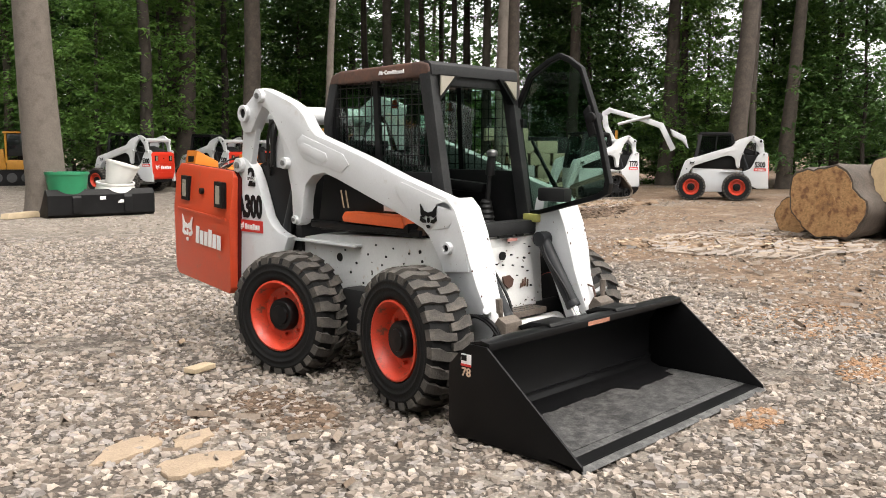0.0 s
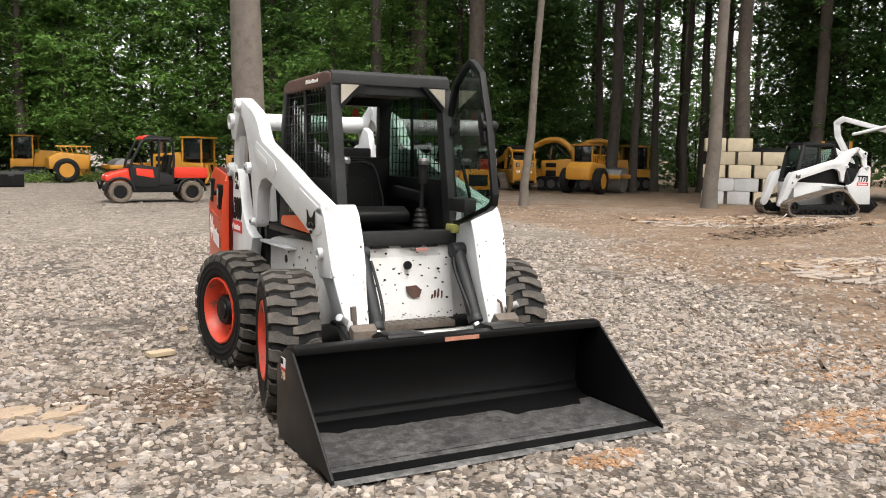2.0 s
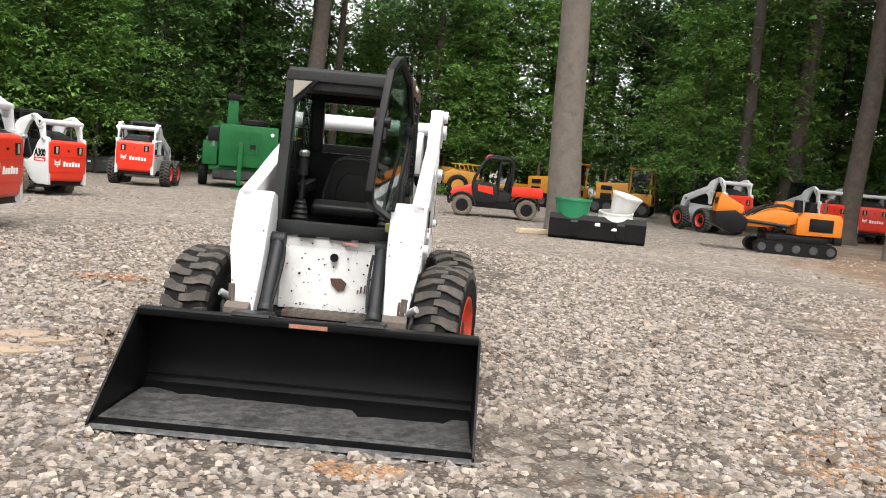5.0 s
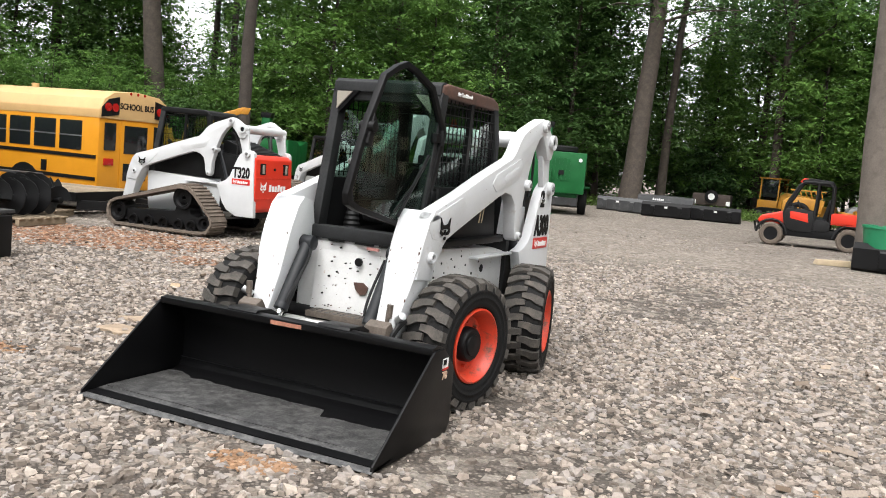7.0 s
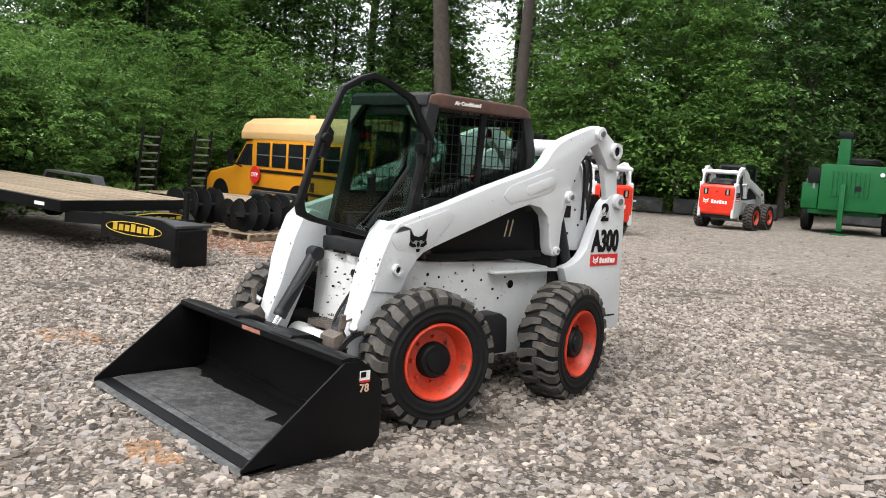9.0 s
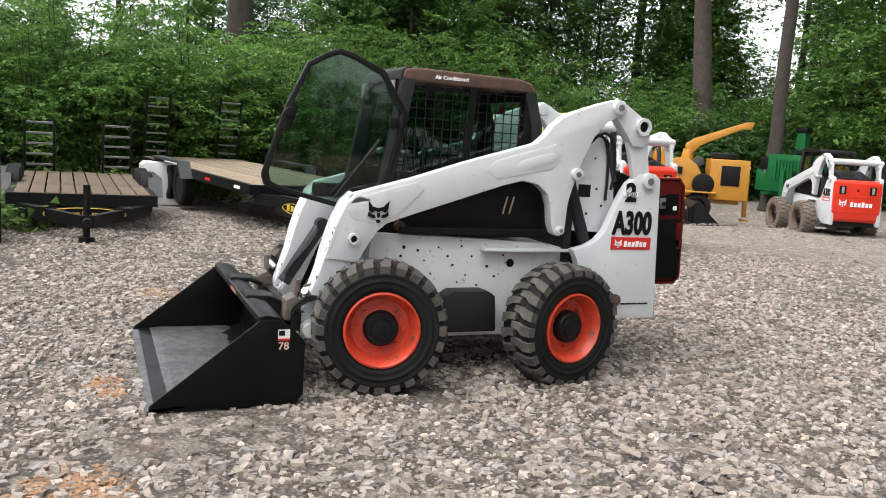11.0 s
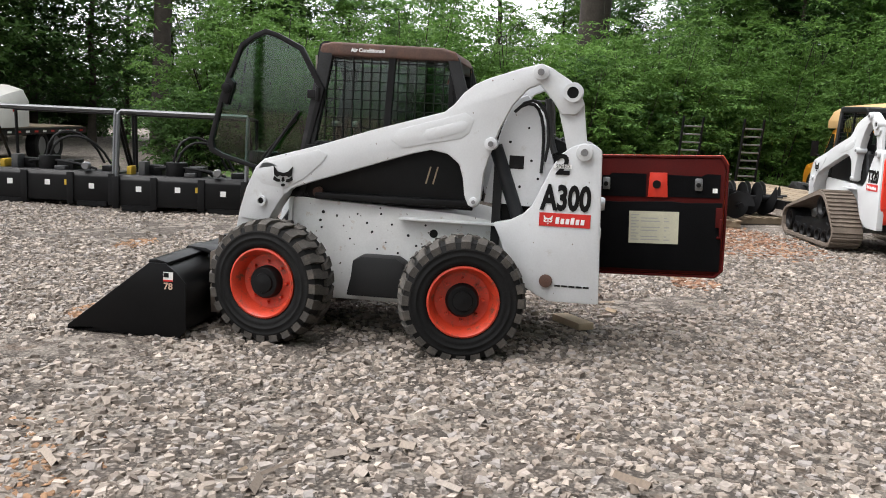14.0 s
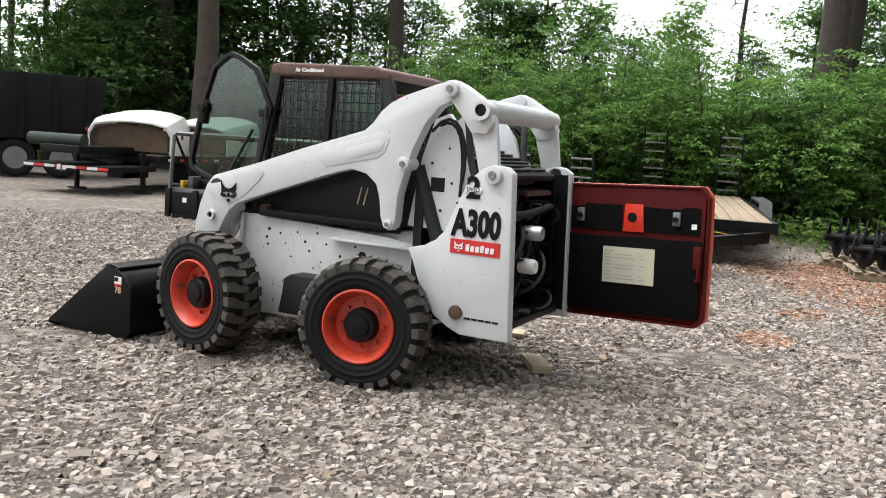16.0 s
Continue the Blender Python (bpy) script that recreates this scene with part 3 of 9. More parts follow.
def leaf_cloud(points, size, count, spread, material, name):
    """Many small leaf blades in flat, drooping sprays round the given points, so that tops catch the sky and hollows stay dark."""
    m, k = len(points), 6
    idx = rng.integers(0, m, count)
    spray = rng.integers(0, k, count)
    off = rng.normal(0, 1, (m, k, 3)) * np.array([1, 1, 0.75])
    tilt = rng.normal(0, 0.28, (m, k, 2))
    rel = rng.normal(0, 1, (count, 3)) * spread[idx][:, None] * np.array([0.40, 0.40, 0.07])
    rel[:, 2] += (rel[:, :2] * tilt[idx, spray]).sum(1) - 0.22 * (rel[:, :2] ** 2).sum(1) / spread[idx]
    c = points[idx] + off[idx, spray] * spread[idx][:, None] * 1.15 + rel
    d = rel / (np.linalg.norm(rel, axis=1)[:, None] + 1e-6) + rng.normal(0, 0.6, (count, 3))
    d[:, 2] = d[:, 2] * 0.4 - 0.3
    d /= np.linalg.norm(d, axis=1)[:, None]
    w = np.cross(d, rng.normal(0, 0.42, (count, 3)) + np.array([0, 0, 1.0]))
    w /= np.linalg.norm(w, axis=1)[:, None] + 1e-9
    ln = size * rng.uniform(0.6, 1.4, count)[:, None]
    wd = ln * 0.34
    v = np.stack([c - w * wd, c + w * wd * rng.uniform(0.5, 1.0, (count, 1)), c + d * ln], 1).reshape(-1, 3)
    f = np.arange(count * 3).reshape(-1, 3)
    return tri_mesh(name, v, f, material)


def trunk_mesh(height, r0, lean, limbs, material, seed, bare=0.45, name="trunk"):
    """A tapered trunk with limbs; returns the mesh and the places where leaves grow."""
    rr = random.Random(seed)
    bm = B()
    k = 9
    spine = []
    px, py = 0.0, 0.0
    for i in range(k + 1):
        t = i / k
        if i == 0:
            foot = [(Vector((0, 0, -0.1)), r0 * 1.45), (Vector((0, 0, 0.22)), r0 * 1.18), (Vector((0, 0, 0.7)), r0 * 1.03)]
        spine.append((Vector((px + lean[0] * t * height, py + lean[1] * t * height, t * height)), r0 * (1 - 0.72 * t)))
        px += rr.uniform(-0.09, 0.09)
        py += rr.uniform(-0.09, 0.09)
    rings = []
    seg = 12
    for p, r in foot + spine[1:]:
        rings.append([bm.verts.new(p + Vector((r * math.cos(2 * math.pi * q / seg), r * math.sin(2 * math.pi * q / seg), 0)) * (1 + 0.07 * rr.uniform(-1, 1))) for q in range(seg)])
    for a, b in zip(rings, rings[1:]):
        for q in range(seg):
            bm.faces.new((a[q], a[(q + 1) % seg], b[(q + 1) % seg], b[q]))
    tips = []
    for i in range(limbs):
        t = bare + (1 - bare) * (i + rr.random()) / limbs
        j = min(int(t * k), k - 1)
        base = spine[j][0].lerp(spine[j + 1][0], t * k - j)
        az = i * 2.4 + rr.uniform(-0.5, 0.5)
        ln = height * rr.uniform(0.13, 0.26) * (1.25 - 0.6 * t)
        end = base + Vector((math.cos(az) * ln, math.sin(az) * ln, ln * rr.uniform(-0.05, 0.55)))
        mid = base.lerp(end, 0.5) + Vector((0, 0, ln * 0.08))
        rl = max(0.018, r0 * 0.24 * (1.1 - t))
        rod(bm, base, mid, rl, rl * 0.65, 6, False)
        rod(bm, mid, end, rl * 0.65, rl * 0.2, 6, False)
        for q in range(5):
            u = 0.35 + 0.65 * q / 4
            pnt = base.lerp(mid, u * 2) if u < 0.5 else mid.lerp(end, u * 2 - 1)
            off = Vector((rr.gauss(0, 1), rr.gauss(0, 1), rr.gauss(0, 0.5))) * ln * 0.22
            tips.append((*(pnt + off), ln * 0.16 + 0.15))
    me = mesh_of(bm, name, 0, 60)
    me.materials.append(material)
    return me, np.array(tips)


def tree_kind(name, label, height, r0, limbs, bark, leaf, seed, leaves, leaf_size, bare, lean=(0.0, 0.0)):
    t = thing(name, label, "tree", "woodland trees")
    me, tips = trunk_mesh(height, r0, lean, limbs, bark, seed, bare)
    o = new("trunk", me)
    o.parent = t
    cr = new("crown", leaf_cloud(tips[:, :3], leaf_size, leaves, tips[:, 3], leaf, "crown"))
    cr.parent = t
    return t


def bush_kind(name, label, height, width, leaf, seed, leaves, leaf_size):
    rr = random.Random(seed)
    t = thing(name, label, "shrub", "shrubs along the yard's edge")
    bm = B()
    tips = []
    for i in range(11):
        az = i * 2.4
        top = Vector((math.cos(az) * width * rr.uniform(0.1, 0.5), math.sin(az) * width * rr.uniform(0.1, 0.5), height * rr.uniform(0.55, 1.0)))
        foot = Vector((math.cos(az) * 0.15, math.sin(az) * 0.15, -0.05))
        mid = foot.lerp(top, 0.5) + Vector((0, 0, 0.25))
        rod(bm, foot, mid, 0.03, 0.02, 5, False)
        rod(bm, mid, top, 0.02, 0.006, 5, False)
        for q in range(6):
            u = 0.15 + 0.85 * q / 5
            p = foot.lerp(mid, u * 2) if u < 0.5 else mid.lerp(top, u * 2 - 1)
            tips.append((p.x + rr.gauss(0, width * 0.16), p.y + rr.gauss(0, width * 0.16), max(0.1, p.z + rr.gauss(0, 0.2)), width * 0.075 + 0.10))
    part("stem", bm, BARK_DARK, t)
    tips = np.array(tips)
    cr = new("foliage", leaf_cloud(tips[:, :3], leaf_size, leaves, tips[:, 3], leaf, "foliage"))
    cr.parent = t
    return t


KINDS = [
    tree_kind("tree", "tall straight woodland tree with grey-brown bark and deep green leaves", 19, 0.24, 24, BARK, LEAF_DEEP, 1, 9000, 0.24, 0.36),
    tree_kind("tree", "tall woodland tree with dark bark and a high thin crown", 20, 0.20, 20, BARK_DARK, LEAF_DEEP, 2, 7500, 0.24, 0.40),
    tree_kind("tree", "leafy understorey tree with low limbs and mid-green leaves", 11, 0.13, 34, BARK, LEAF_MID, 3, 14000, 0.19, 0.10),
    tree_kind("tree", "young slender tree with bright green leaves", 8, 0.08, 30, BARK_DARK, LEAF_MID, 4, 10500, 0.17, 0.08),
    tree_kind("tree", "broad understorey tree with bright leafy limbs", 9.5, 0.11, 34, BARK_DARK, LEAF_BRIGHT, 6, 13500, 0.18, 0.10),
]
BUSHES = [
    bush_kind("shrub", "tall feathery green shrub at the yard's edge", 4.6, 3.6, LEAF_BRIGHT, 11, 17000, 0.105),
    bush_kind("shrub", "dense mid-green undergrowth shrub", 3.2, 3.2, LEAF_MID, 12, 8500, 0.15),
    bush_kind("shrub", "dark green undergrowth shrub in the shade", 2.2, 2.8, LEAF_DEEP, 13, 5000, 0.17),
]
used_kind = set()


def plant(kind, x, y, scale=1.0, turn=0.0):
    """The first of a kind is moved, later ones are copies."""
    if kind.name not in used_kind:
        used_kind.add(kind.name)
        kind.scale = (scale,) * 3
        kind.matrix_basis = pose(x, y, -0.03, 0, 0, turn) @ Matrix.Scale(scale, 4)
        return kind
    o = copy_thing(kind, pose(x, y, -0.03, 0, 0, turn))
    o.scale = (scale,) * 3
    return o


def woods():
    rr = random.Random(5)
    az_k = [-20, 20, 45, 70, 90, 105, 125, 150, 170, 190, 212, 235, 262]
    # tall trees in a wide band round the yard, thin towards the west
    for i in range(72):
        az = rr.uniform(0, 250)
        if rr.random() > np.interp(az, [-20, 20, 34, 130, 150, 162, 166, 210, 222, 262], [0.55, 0.55, 1, 1, 0.5, 0.2, 0, 0, 0.8, 0.8]):
            continue
        a = radians(az)
        edge = np.interp(az, az_k, [30, 30, 33, 38, 42, 46, 42, 38, 36, 36, 32, 26, 26])
        r = edge + rr.random() ** 1.3 * 24
        k = KINDS[rr.choice((0, 1, 1))]
        plant(k, r * math.cos(a), r * math.sin(a), rr.uniform(0.85, 1.2), rr.uniform(0, 360))
    # leafy small trees stand in front of the trunks
    for i in range(84):
        az = rr.uniform(2, 245)
        if rr.random() > np.interp(az, [-20, 130, 150, 162, 166, 210, 222, 262], [1, 1, 0.7, 0.35, 0, 0, 0.8, 0.8]):
            continue
        a = radians(az)
        edge = np.interp(az, az_k, [31, 31, 34, 38, 42, 46, 40, 34, 31, 31, 31, 27, 27])
        r = edge + rr.random() ** 1.2 * 18
        k = KINDS[rr.choice((2, 4, 3, 4))]
        plant(k, r * math.cos(a), r * math.sin(a), rr.uniform(0.8, 1.2), rr.uniform(0, 360))
    # undergrowth closes the view under the crowns
    for i in range(64):
        az = rr.uniform(4, 242)
        edge = np.interp(az, az_k, [31, 31, 34, 38, 43, 46, 40, 33, 28, 28, 29, 27, 27])
        r = edge + rr.random() * 12
        a = radians(az)
        k = BUSHES[rr.choice((0, 1, 1, 2, 2))]
        plant(k, r * math.cos(a), r * math.sin(a), rr.uniform(0.9, 1.7), rr.uniform(0, 360))
    # unseen trees added behind the camera's way, for reflections and to enclose the light
    for i in range(18):
        a = radians(rr.uniform(250, 360))
        r = 24 + rr.random() * 14
        plant(KINDS[rr.choice((0, 1, 1))], r * math.cos(a), r * math.sin(a), rr.uniform(0.85, 1.2), rr.uniform(0, 360))


woods()


def hedge():
    """Feathery shrubs crowd the western edge behind the trailers and the bus."""
    rr = random.Random(9)
    line = [(-14.0, -8.0), (-14.5, -3.0), (-15.5, 2.0), (-20.5, 4.5), (-23.0, 9.0), (-23.5, 15.0), (-22.0, 21.0), (-20.0, 27.0), (-15.0, 34.0)]
    for (ax, ay), (bx, by) in zip(line, line[1:]):
        d = math.hypot(bx - ax, by - ay)
        for row in range(2):
            for i in range(int(d / 1.9) + 1):
                t = (i + rr.random()) * 1.9 / d
                x, y = ax + (bx - ax) * t - row * 1.8 + rr.uniform(-0.5, 0.5), ay + (by - ay) * t + rr.uniform(-0.5, 0.5)
                plant(BUSHES[0 if rr.random() < 0.8 else 1], x, y, rr.uniform(0.74, 1.1) * (1 + 0.08 * row), rr.uniform(0, 360))


hedge()


def far_woods():
    """The dense woods beyond the first trees, as one mass of leaves."""
    n = 56000
    az = rng.uniform(-10, 255, n)
    top = np.interp(az, [-10, 26, 40, 60, 100, 130, 150, 165, 205, 222, 255], [6, 9, 14, 14, 12, 10, 6, 4.0, 4.0, 9, 10])
    r = rng.uniform(56, 74, n)
    z = top * rng.beta(1.1, 1.6, n) * (0.85 + 0.5 * np.array([noise.noise(Vector((v * 0.25, 0.0, 0.0))) for v in az]) + 0.1)
    c = np.stack([r * np.cos(np.radians(az)), r * np.sin(np.radians(az)), np.maximum(z, 0.1)], -1)
    me = leaf_cloud(c, 0.75, n, np.full(n, 0.6), LEAF_DEEP, "far_woods")
    tagged(new("far_woods", me), "dense dark green woods beyond the yard", "woods", kind="stuff")


far_woods()


def weeds(cx, cy, rx, ry, n, h):
    """Low bright weeds along the edge."""
    a, r = rng.uniform(0, 2 * np.pi, n), np.sqrt(rng.uniform(0, 1, n))
    c = np.stack([cx + rx * r * np.cos(a), cy + ry * r * np.sin(a), rng.uniform(0.02, h, n)], -1)
    me = leaf_cloud(c, 0.16, n, np.full(n, 0.12), GRASS, "weeds")
    return tagged(new("weeds", me), "low bright green weeds at the yard's edge", "weeds", kind="stuff")


weeds(-6.0, 39.0, 9.0, 3.0, 9000, 0.35)
weeds(-19.0, 29.0, 5.0, 5.0, 7000, 0.6)
weeds(-9.0, -3.0, 2.2, 1.4, 2500, 0.35)
weeds(-13.6, 0.5, 1.6, 5.0, 2200, 0.45)


# ---- single trees that stand out ----
def lone_tree(label, x, y, r, height, lean, bark, leaf, seed, bare=0.42, leaves=9000, limbs=20, leaf_size=0.32):
    t = thing("tree", label, "tree", "woodland trees", (x, y, -0.05))
    me, tips = trunk_mesh(height, r / 0.93, lean, limbs, bark, seed, bare)
    o = new("trunk", me)
    o.parent = t
    cr = new("crown", leaf_cloud(tips[:, :3], leaf_size, leaves, tips[:, 3], leaf, "crown"))
    cr.parent = t
    return t


def toward(eye, az, d):
    return eye[0] + d * math.cos(radians(az)), eye[1] + d * math.sin(radians(az))


lone_tree("big pale-barked tree beside the black bucket", 3.45, 16.3, 0.39, 24, (-0.022, -0.012), BARK_PALE, LEAF_MID, 31, 0.55, 16000, 22, 0.22)
lone_tree("pale scarred tree by the block stack", 17.9, 15.3, 0.21, 17, (0.045, -0.02), BARK_PALE, LEAF_MID, 32, 0.55, 8000, 20, 0.22)
O = (0.0, 0.0)
A, Bq, C, D, E, F, G, H = (-4.2, -3.5), (-0.8, -5.5), (2.9, -4.8), (4.6, -3.4), (6.3, 0.2), (5.4, 4.2), (-2.8, -4.6), (0.0, -5.5)
for k, (eye, az, d, r, lean, bk) in enumerate((
        (A, 61.0, 38, 0.48, (0, 0), BARK), (A, 39.4, 34, 0.28, (0.01, 0), BARK), (A, 29.5, 38, 0.32, (0.02, 0), BARK), (A, 25.3, 33, 0.33, (0.06, -0.05), BARK), (A, 22.3, 36, 0.27, (0.02, -0.02), BARK),
        (A, 24.3, 37, 0.14, (0, 0), BARK_PALE), (Bq, 67.2, 36, 0.36, (0.05, 0), BARK), (O, 100.9, 40.9, 0.28, (0.02, 0), BARK_DARK), (O, 99.0, 42.4, 0.24, (0.0, 0), BARK), (O, 96.9, 60, 0.32, (0, 0), BARK_DARK),
        (O, 95.3, 58, 0.36, (-0.06, 0), BARK_DARK), (Bq, 107.5, 44, 0.30, (0, 0), BARK_DARK), (Bq, 60.3, 27, 0.12, (0.03, 0), BARK_PALE), (C, 103.5, 43, 0.50, (0.03, 0.0), BARK),
        (D, 137.6, 37, 0.42, (-0.07, -0.07), BARK), (D, 133.1, 32, 0.24, (0, 0), BARK_DARK), (E, 175.1, 30, 0.36, (0, 0), BARK_DARK), (F, -149.0, 30, 0.30, (0, 0.0), BARK_DARK), (F, -176.3, 27, 0.42, (0.0, 0), BARK_DARK),
        (F, -134.5, 34, 0.45, (0, 0), BARK_DARK), (F, -137.0, 30, 0.40, (0.03, 0.03), BARK), (G, 66.0, 34, 0.24, (0, 0), BARK_DARK), (G, 50.5, 40, 0.26, (0, 0), BARK_DARK), (H, 64.6, 34, 0.34, (0.04, 0), BARK),
        (A, 49.0, 44, 0.2, (0, 0), BARK_DARK), (A, 46.5, 40, 0.17, (0, 0), BARK_DARK), (A, 45.3, 42, 0.17, (0, 0), BARK_DARK), (A, 43.4, 41, 0.16, (0, 0), BARK_DARK), (A, 42.4, 43, 0.22, (0, 0), BARK_DARK))):
    x, y = toward(eye, az, d)
    lone_tree("tall woodland tree with a bare lower trunk", x, y, r, 20 + (k % 4), lean, bk, (LEAF_DEEP, LEAF_MID)[k % 2], 40 + k, 0.40, 6000, 16, 0.23)

# leafy trees that close the sky to the west
E2 = (6.3, 0.2)
for k, (eye, az, d, sc, kind) in enumerate(((E2, 178, 34, 0.78, 4), (E2, 176, 37, 0.85, 4), (E2, 174, 34, 0.8, 3), (E2, 168, 35, 0.9, 4), (E2, 166, 38, 0.95, 4), (E2, 163.5, 36, 0.95, 2), (E2, 172, 40, 0.62, 3), (F, -172, 33, 0.60, 4), (F, -168, 34, 0.58, 4), (F, -165, 33, 0.62, 3), (F, -153, 34, 0.55, 4), (E, 163, 40, 1.15, 2), (E, 160, 44, 1.2, 2), (E, 157, 41, 1.2, 0), (E, 154, 45, 1.2, 2), (E, 151, 43, 1.1, 4), (E, 148, 46, 1.2, 0), (E, 145, 44, 1.15, 2),
                                            (E, 166, 37, 0.9, 3), (F, 176, 40, 1.0, 3), (F, 168, 40, 1.1, 2), (F, 163, 42, 1.1, 2), (F, -157, 38, 0.95, 3), (F, -161.5, 40, 0.62, 2), (F, -139, 36, 1.15, 2), (F, -135, 40, 1.2, 2), (F, -130, 38, 1.1, 0),
                                            (F, -143, 42, 0.85, 2), (A, 27, 38, 0.9, 4), (A, 23.5, 41, 0.9, 4), (A, 33, 42, 1.2, 4), (A, 37, 44, 1.1, 2), (Bq, 118, 34, 1.1, 4), (Bq, 114, 38, 1.2, 2), (Bq, 111, 35, 0.9, 4), (Bq, 121, 38, 1.2, 4), (Bq, 108, 40, 1.2, 2), ((3.8, -4.2), 109, 46, 1.3, 2), ((3.8, -4.2), 111.5, 48, 1.3, 2), ((3.8, -4.2), 107, 50, 1.35, 2), (F, -132, 33, 1.0, 2), (F, -137.5, 36, 1.1, 4), ((-2.3, -4.9), 88, 49, 1.25, 4), ((-2.3, -4.9), 86, 47, 1.15, 4), ((-2.3, -4.9), 83.5, 49, 1.25, 4), ((-2.3, -4.9), 81, 48, 1.2, 4), ((-2.3, -4.9), 78.5, 47, 1.1, 4), (A, 66, 34, 0.9, 4), (A, 62, 36, 1.0, 4))):
    x, y = toward(eye, az, d)
    plant(KINDS[kind], x, y, sc, k * 67)
rr = random.Random(14)
for k in range(14):
    az = radians(52 + k * 2.2 + rr.uniform(-1, 1))
    d = rr.uniform(40, 54)
    plant(KINDS[rr.choice((2, 0, 2))], d * math.cos(az), d * math.sin(az), rr.uniform(1.0, 1.3), rr.uniform(0, 360))
for x, y, k in ((-5.0, 47, 4), (-7.5, 45, 4), (-9.5, 49, 4), (-6.0, 52, 2), (-11.5, 46, 4)):
    plant(KINDS[k], x, y, 1.0, x * 40)
for k in range(5):
    x, y = toward(Bq, 107 + k * 2.6, 46 + 3 * (k % 2))
    plant(KINDS[4], x, y, 1.1, k * 50)
for k in range(0, 9, 3):
    az = radians(47 + k * 2.6 + rr.uniform(-1, 1))
    d = rr.uniform(36, 46)
    plant(KINDS[(2, 0, 2)[k % 3]], d * math.cos(az), d * math.sin(az), rr.uniform(1.05, 1.3), rr.uniform(0, 360))
for k, (eye, az, d, sc, kind) in enumerate(((F, 214, 38, 1.15, 2), (F, 217, 42, 1.1, 0), (F, 219, 37, 1.2, 2), (F, 222, 40, 1.15, 0), (F, 225, 38, 1.2, 2), (F, 203, 39, 0.80, 4), (F, 206, 41, 0.85, 3), (F, 209, 40, 0.85, 4), (F, 211.5, 43, 0.9, 2),
                                            (E, 186, 37, 0.78, 4), (E, 189, 38, 0.82, 3), (E, 192, 36, 0.82, 4), (E, 195, 38, 0.88, 2), (E, 198, 36, 0.9, 4), (F, 195, 40, 0.62, 4))):
    plant(KINDS[kind], *toward(eye, az, d), sc, k * 71)
for k in range(5):
    plant(KINDS[(4, 2)[k % 2]], *toward(F, 166 + k * 3.4, 33 + 3 * (k % 2)), 0.76 - 0.05 * k, k * 53)
lone_tree("thin half-bare tree behind the shrubs", *toward(F, -170.8, 33), 0.15, 9.5, (0.0, 0.02), BARK_DARK, LEAF_MID, 97, 0.40, 500, 34, 0.15)


# ---- skid-steer loaders ----
def tyre_mesh(radius, width, lugs, name="tyre", lug_h=0.021):
    """A pneumatic tyre with staggered chevron lugs; its axle runs along x, outside towards +x."""
    bm = B()
    h, rim = width / 2, radius * 0.535
    r = radius - lug_h
    prof = [(-h * 0.62, rim), (-h * 0.9, rim + 0.02), (-h, rim + (r - rim) * 0.45), (-h * 0.97, r - 0.05), (-h * 0.86, r - 0.012), (-h * 0.5, r), (h * 0.5, r), (h * 0.86, r - 0.012),
            (h * 0.97, r - 0.05), (h * 0.985, r - 0.054), (h * 0.985, r - 0.060), (h * 0.97, r - 0.064), (h * 0.99, rim + (r - rim) * 0.50), (h * 1.01, rim + (r - rim) * 0.48), (h * 1.01, rim + (r - rim) * 0.44), (h * 0.985, rim + (r - rim) * 0.42), (h * 0.97, rim + (r - rim) * 0.30), (h * 0.985, rim + (r - rim) * 0.26), (h * 0.9, rim + 0.02), (h * 0.62, rim)]
    lathe(bm, prof, seg=48, closed=True)
    me = mesh_of(bm, name, 0, 50)
    me.materials.append(RUBBER)
    return me


def lug_mesh(radius, width, lugs, lug_h=0.021):
    bm = B()
    h = width / 2
    for side in (-1, 1):
        for i in range(lugs):
            a0 = 2 * math.pi * (i + (0.5 if side > 0 else 0)) / lugs
            step = 2 * math.pi / lugs
            def pt(x, da, r):
                return (x * side, r * math.cos(a0 + da), r * math.sin(a0 + da))
            ro, ri = radius, radius - lug_h - 0.012
            foot = [(h * 0.975, 0.20 * step), (h * 0.975, 0.86 * step), (h * 0.62, 0.78 * step), (h * 0.34, 0.52 * step), (-h * 0.10, 0.42 * step), (-h * 0.10, 0.0 * step), (h * 0.36, 0.02 * step), (h * 0.64, 0.14 * step)]
            top = [bm.verts.new(pt(x * 0.985, da * 0.9 + 0.03 * step, ro - (0.024 if abs(x) > h * 0.9 else 0))) for x, da in foot]
            bot = [bm.verts.new(pt(x, da, ri - (0.035 if abs(x) > h * 0.9 else 0))) for x, da in foot]
            bm.faces.new(top)
            for k in range(len(foot)):
                j = (k + 1) % len(foot)
                bm.faces.new((top[k], bot[k], bot[j], top[j]))
    me = mesh_of(bm, "tread", 0, 35)
    me.materials.append(TREAD)
    return me


TYRE, LUGS = tyre_mesh(0.425, 0.305, 24), lug_mesh(0.425, 0.305, 24)


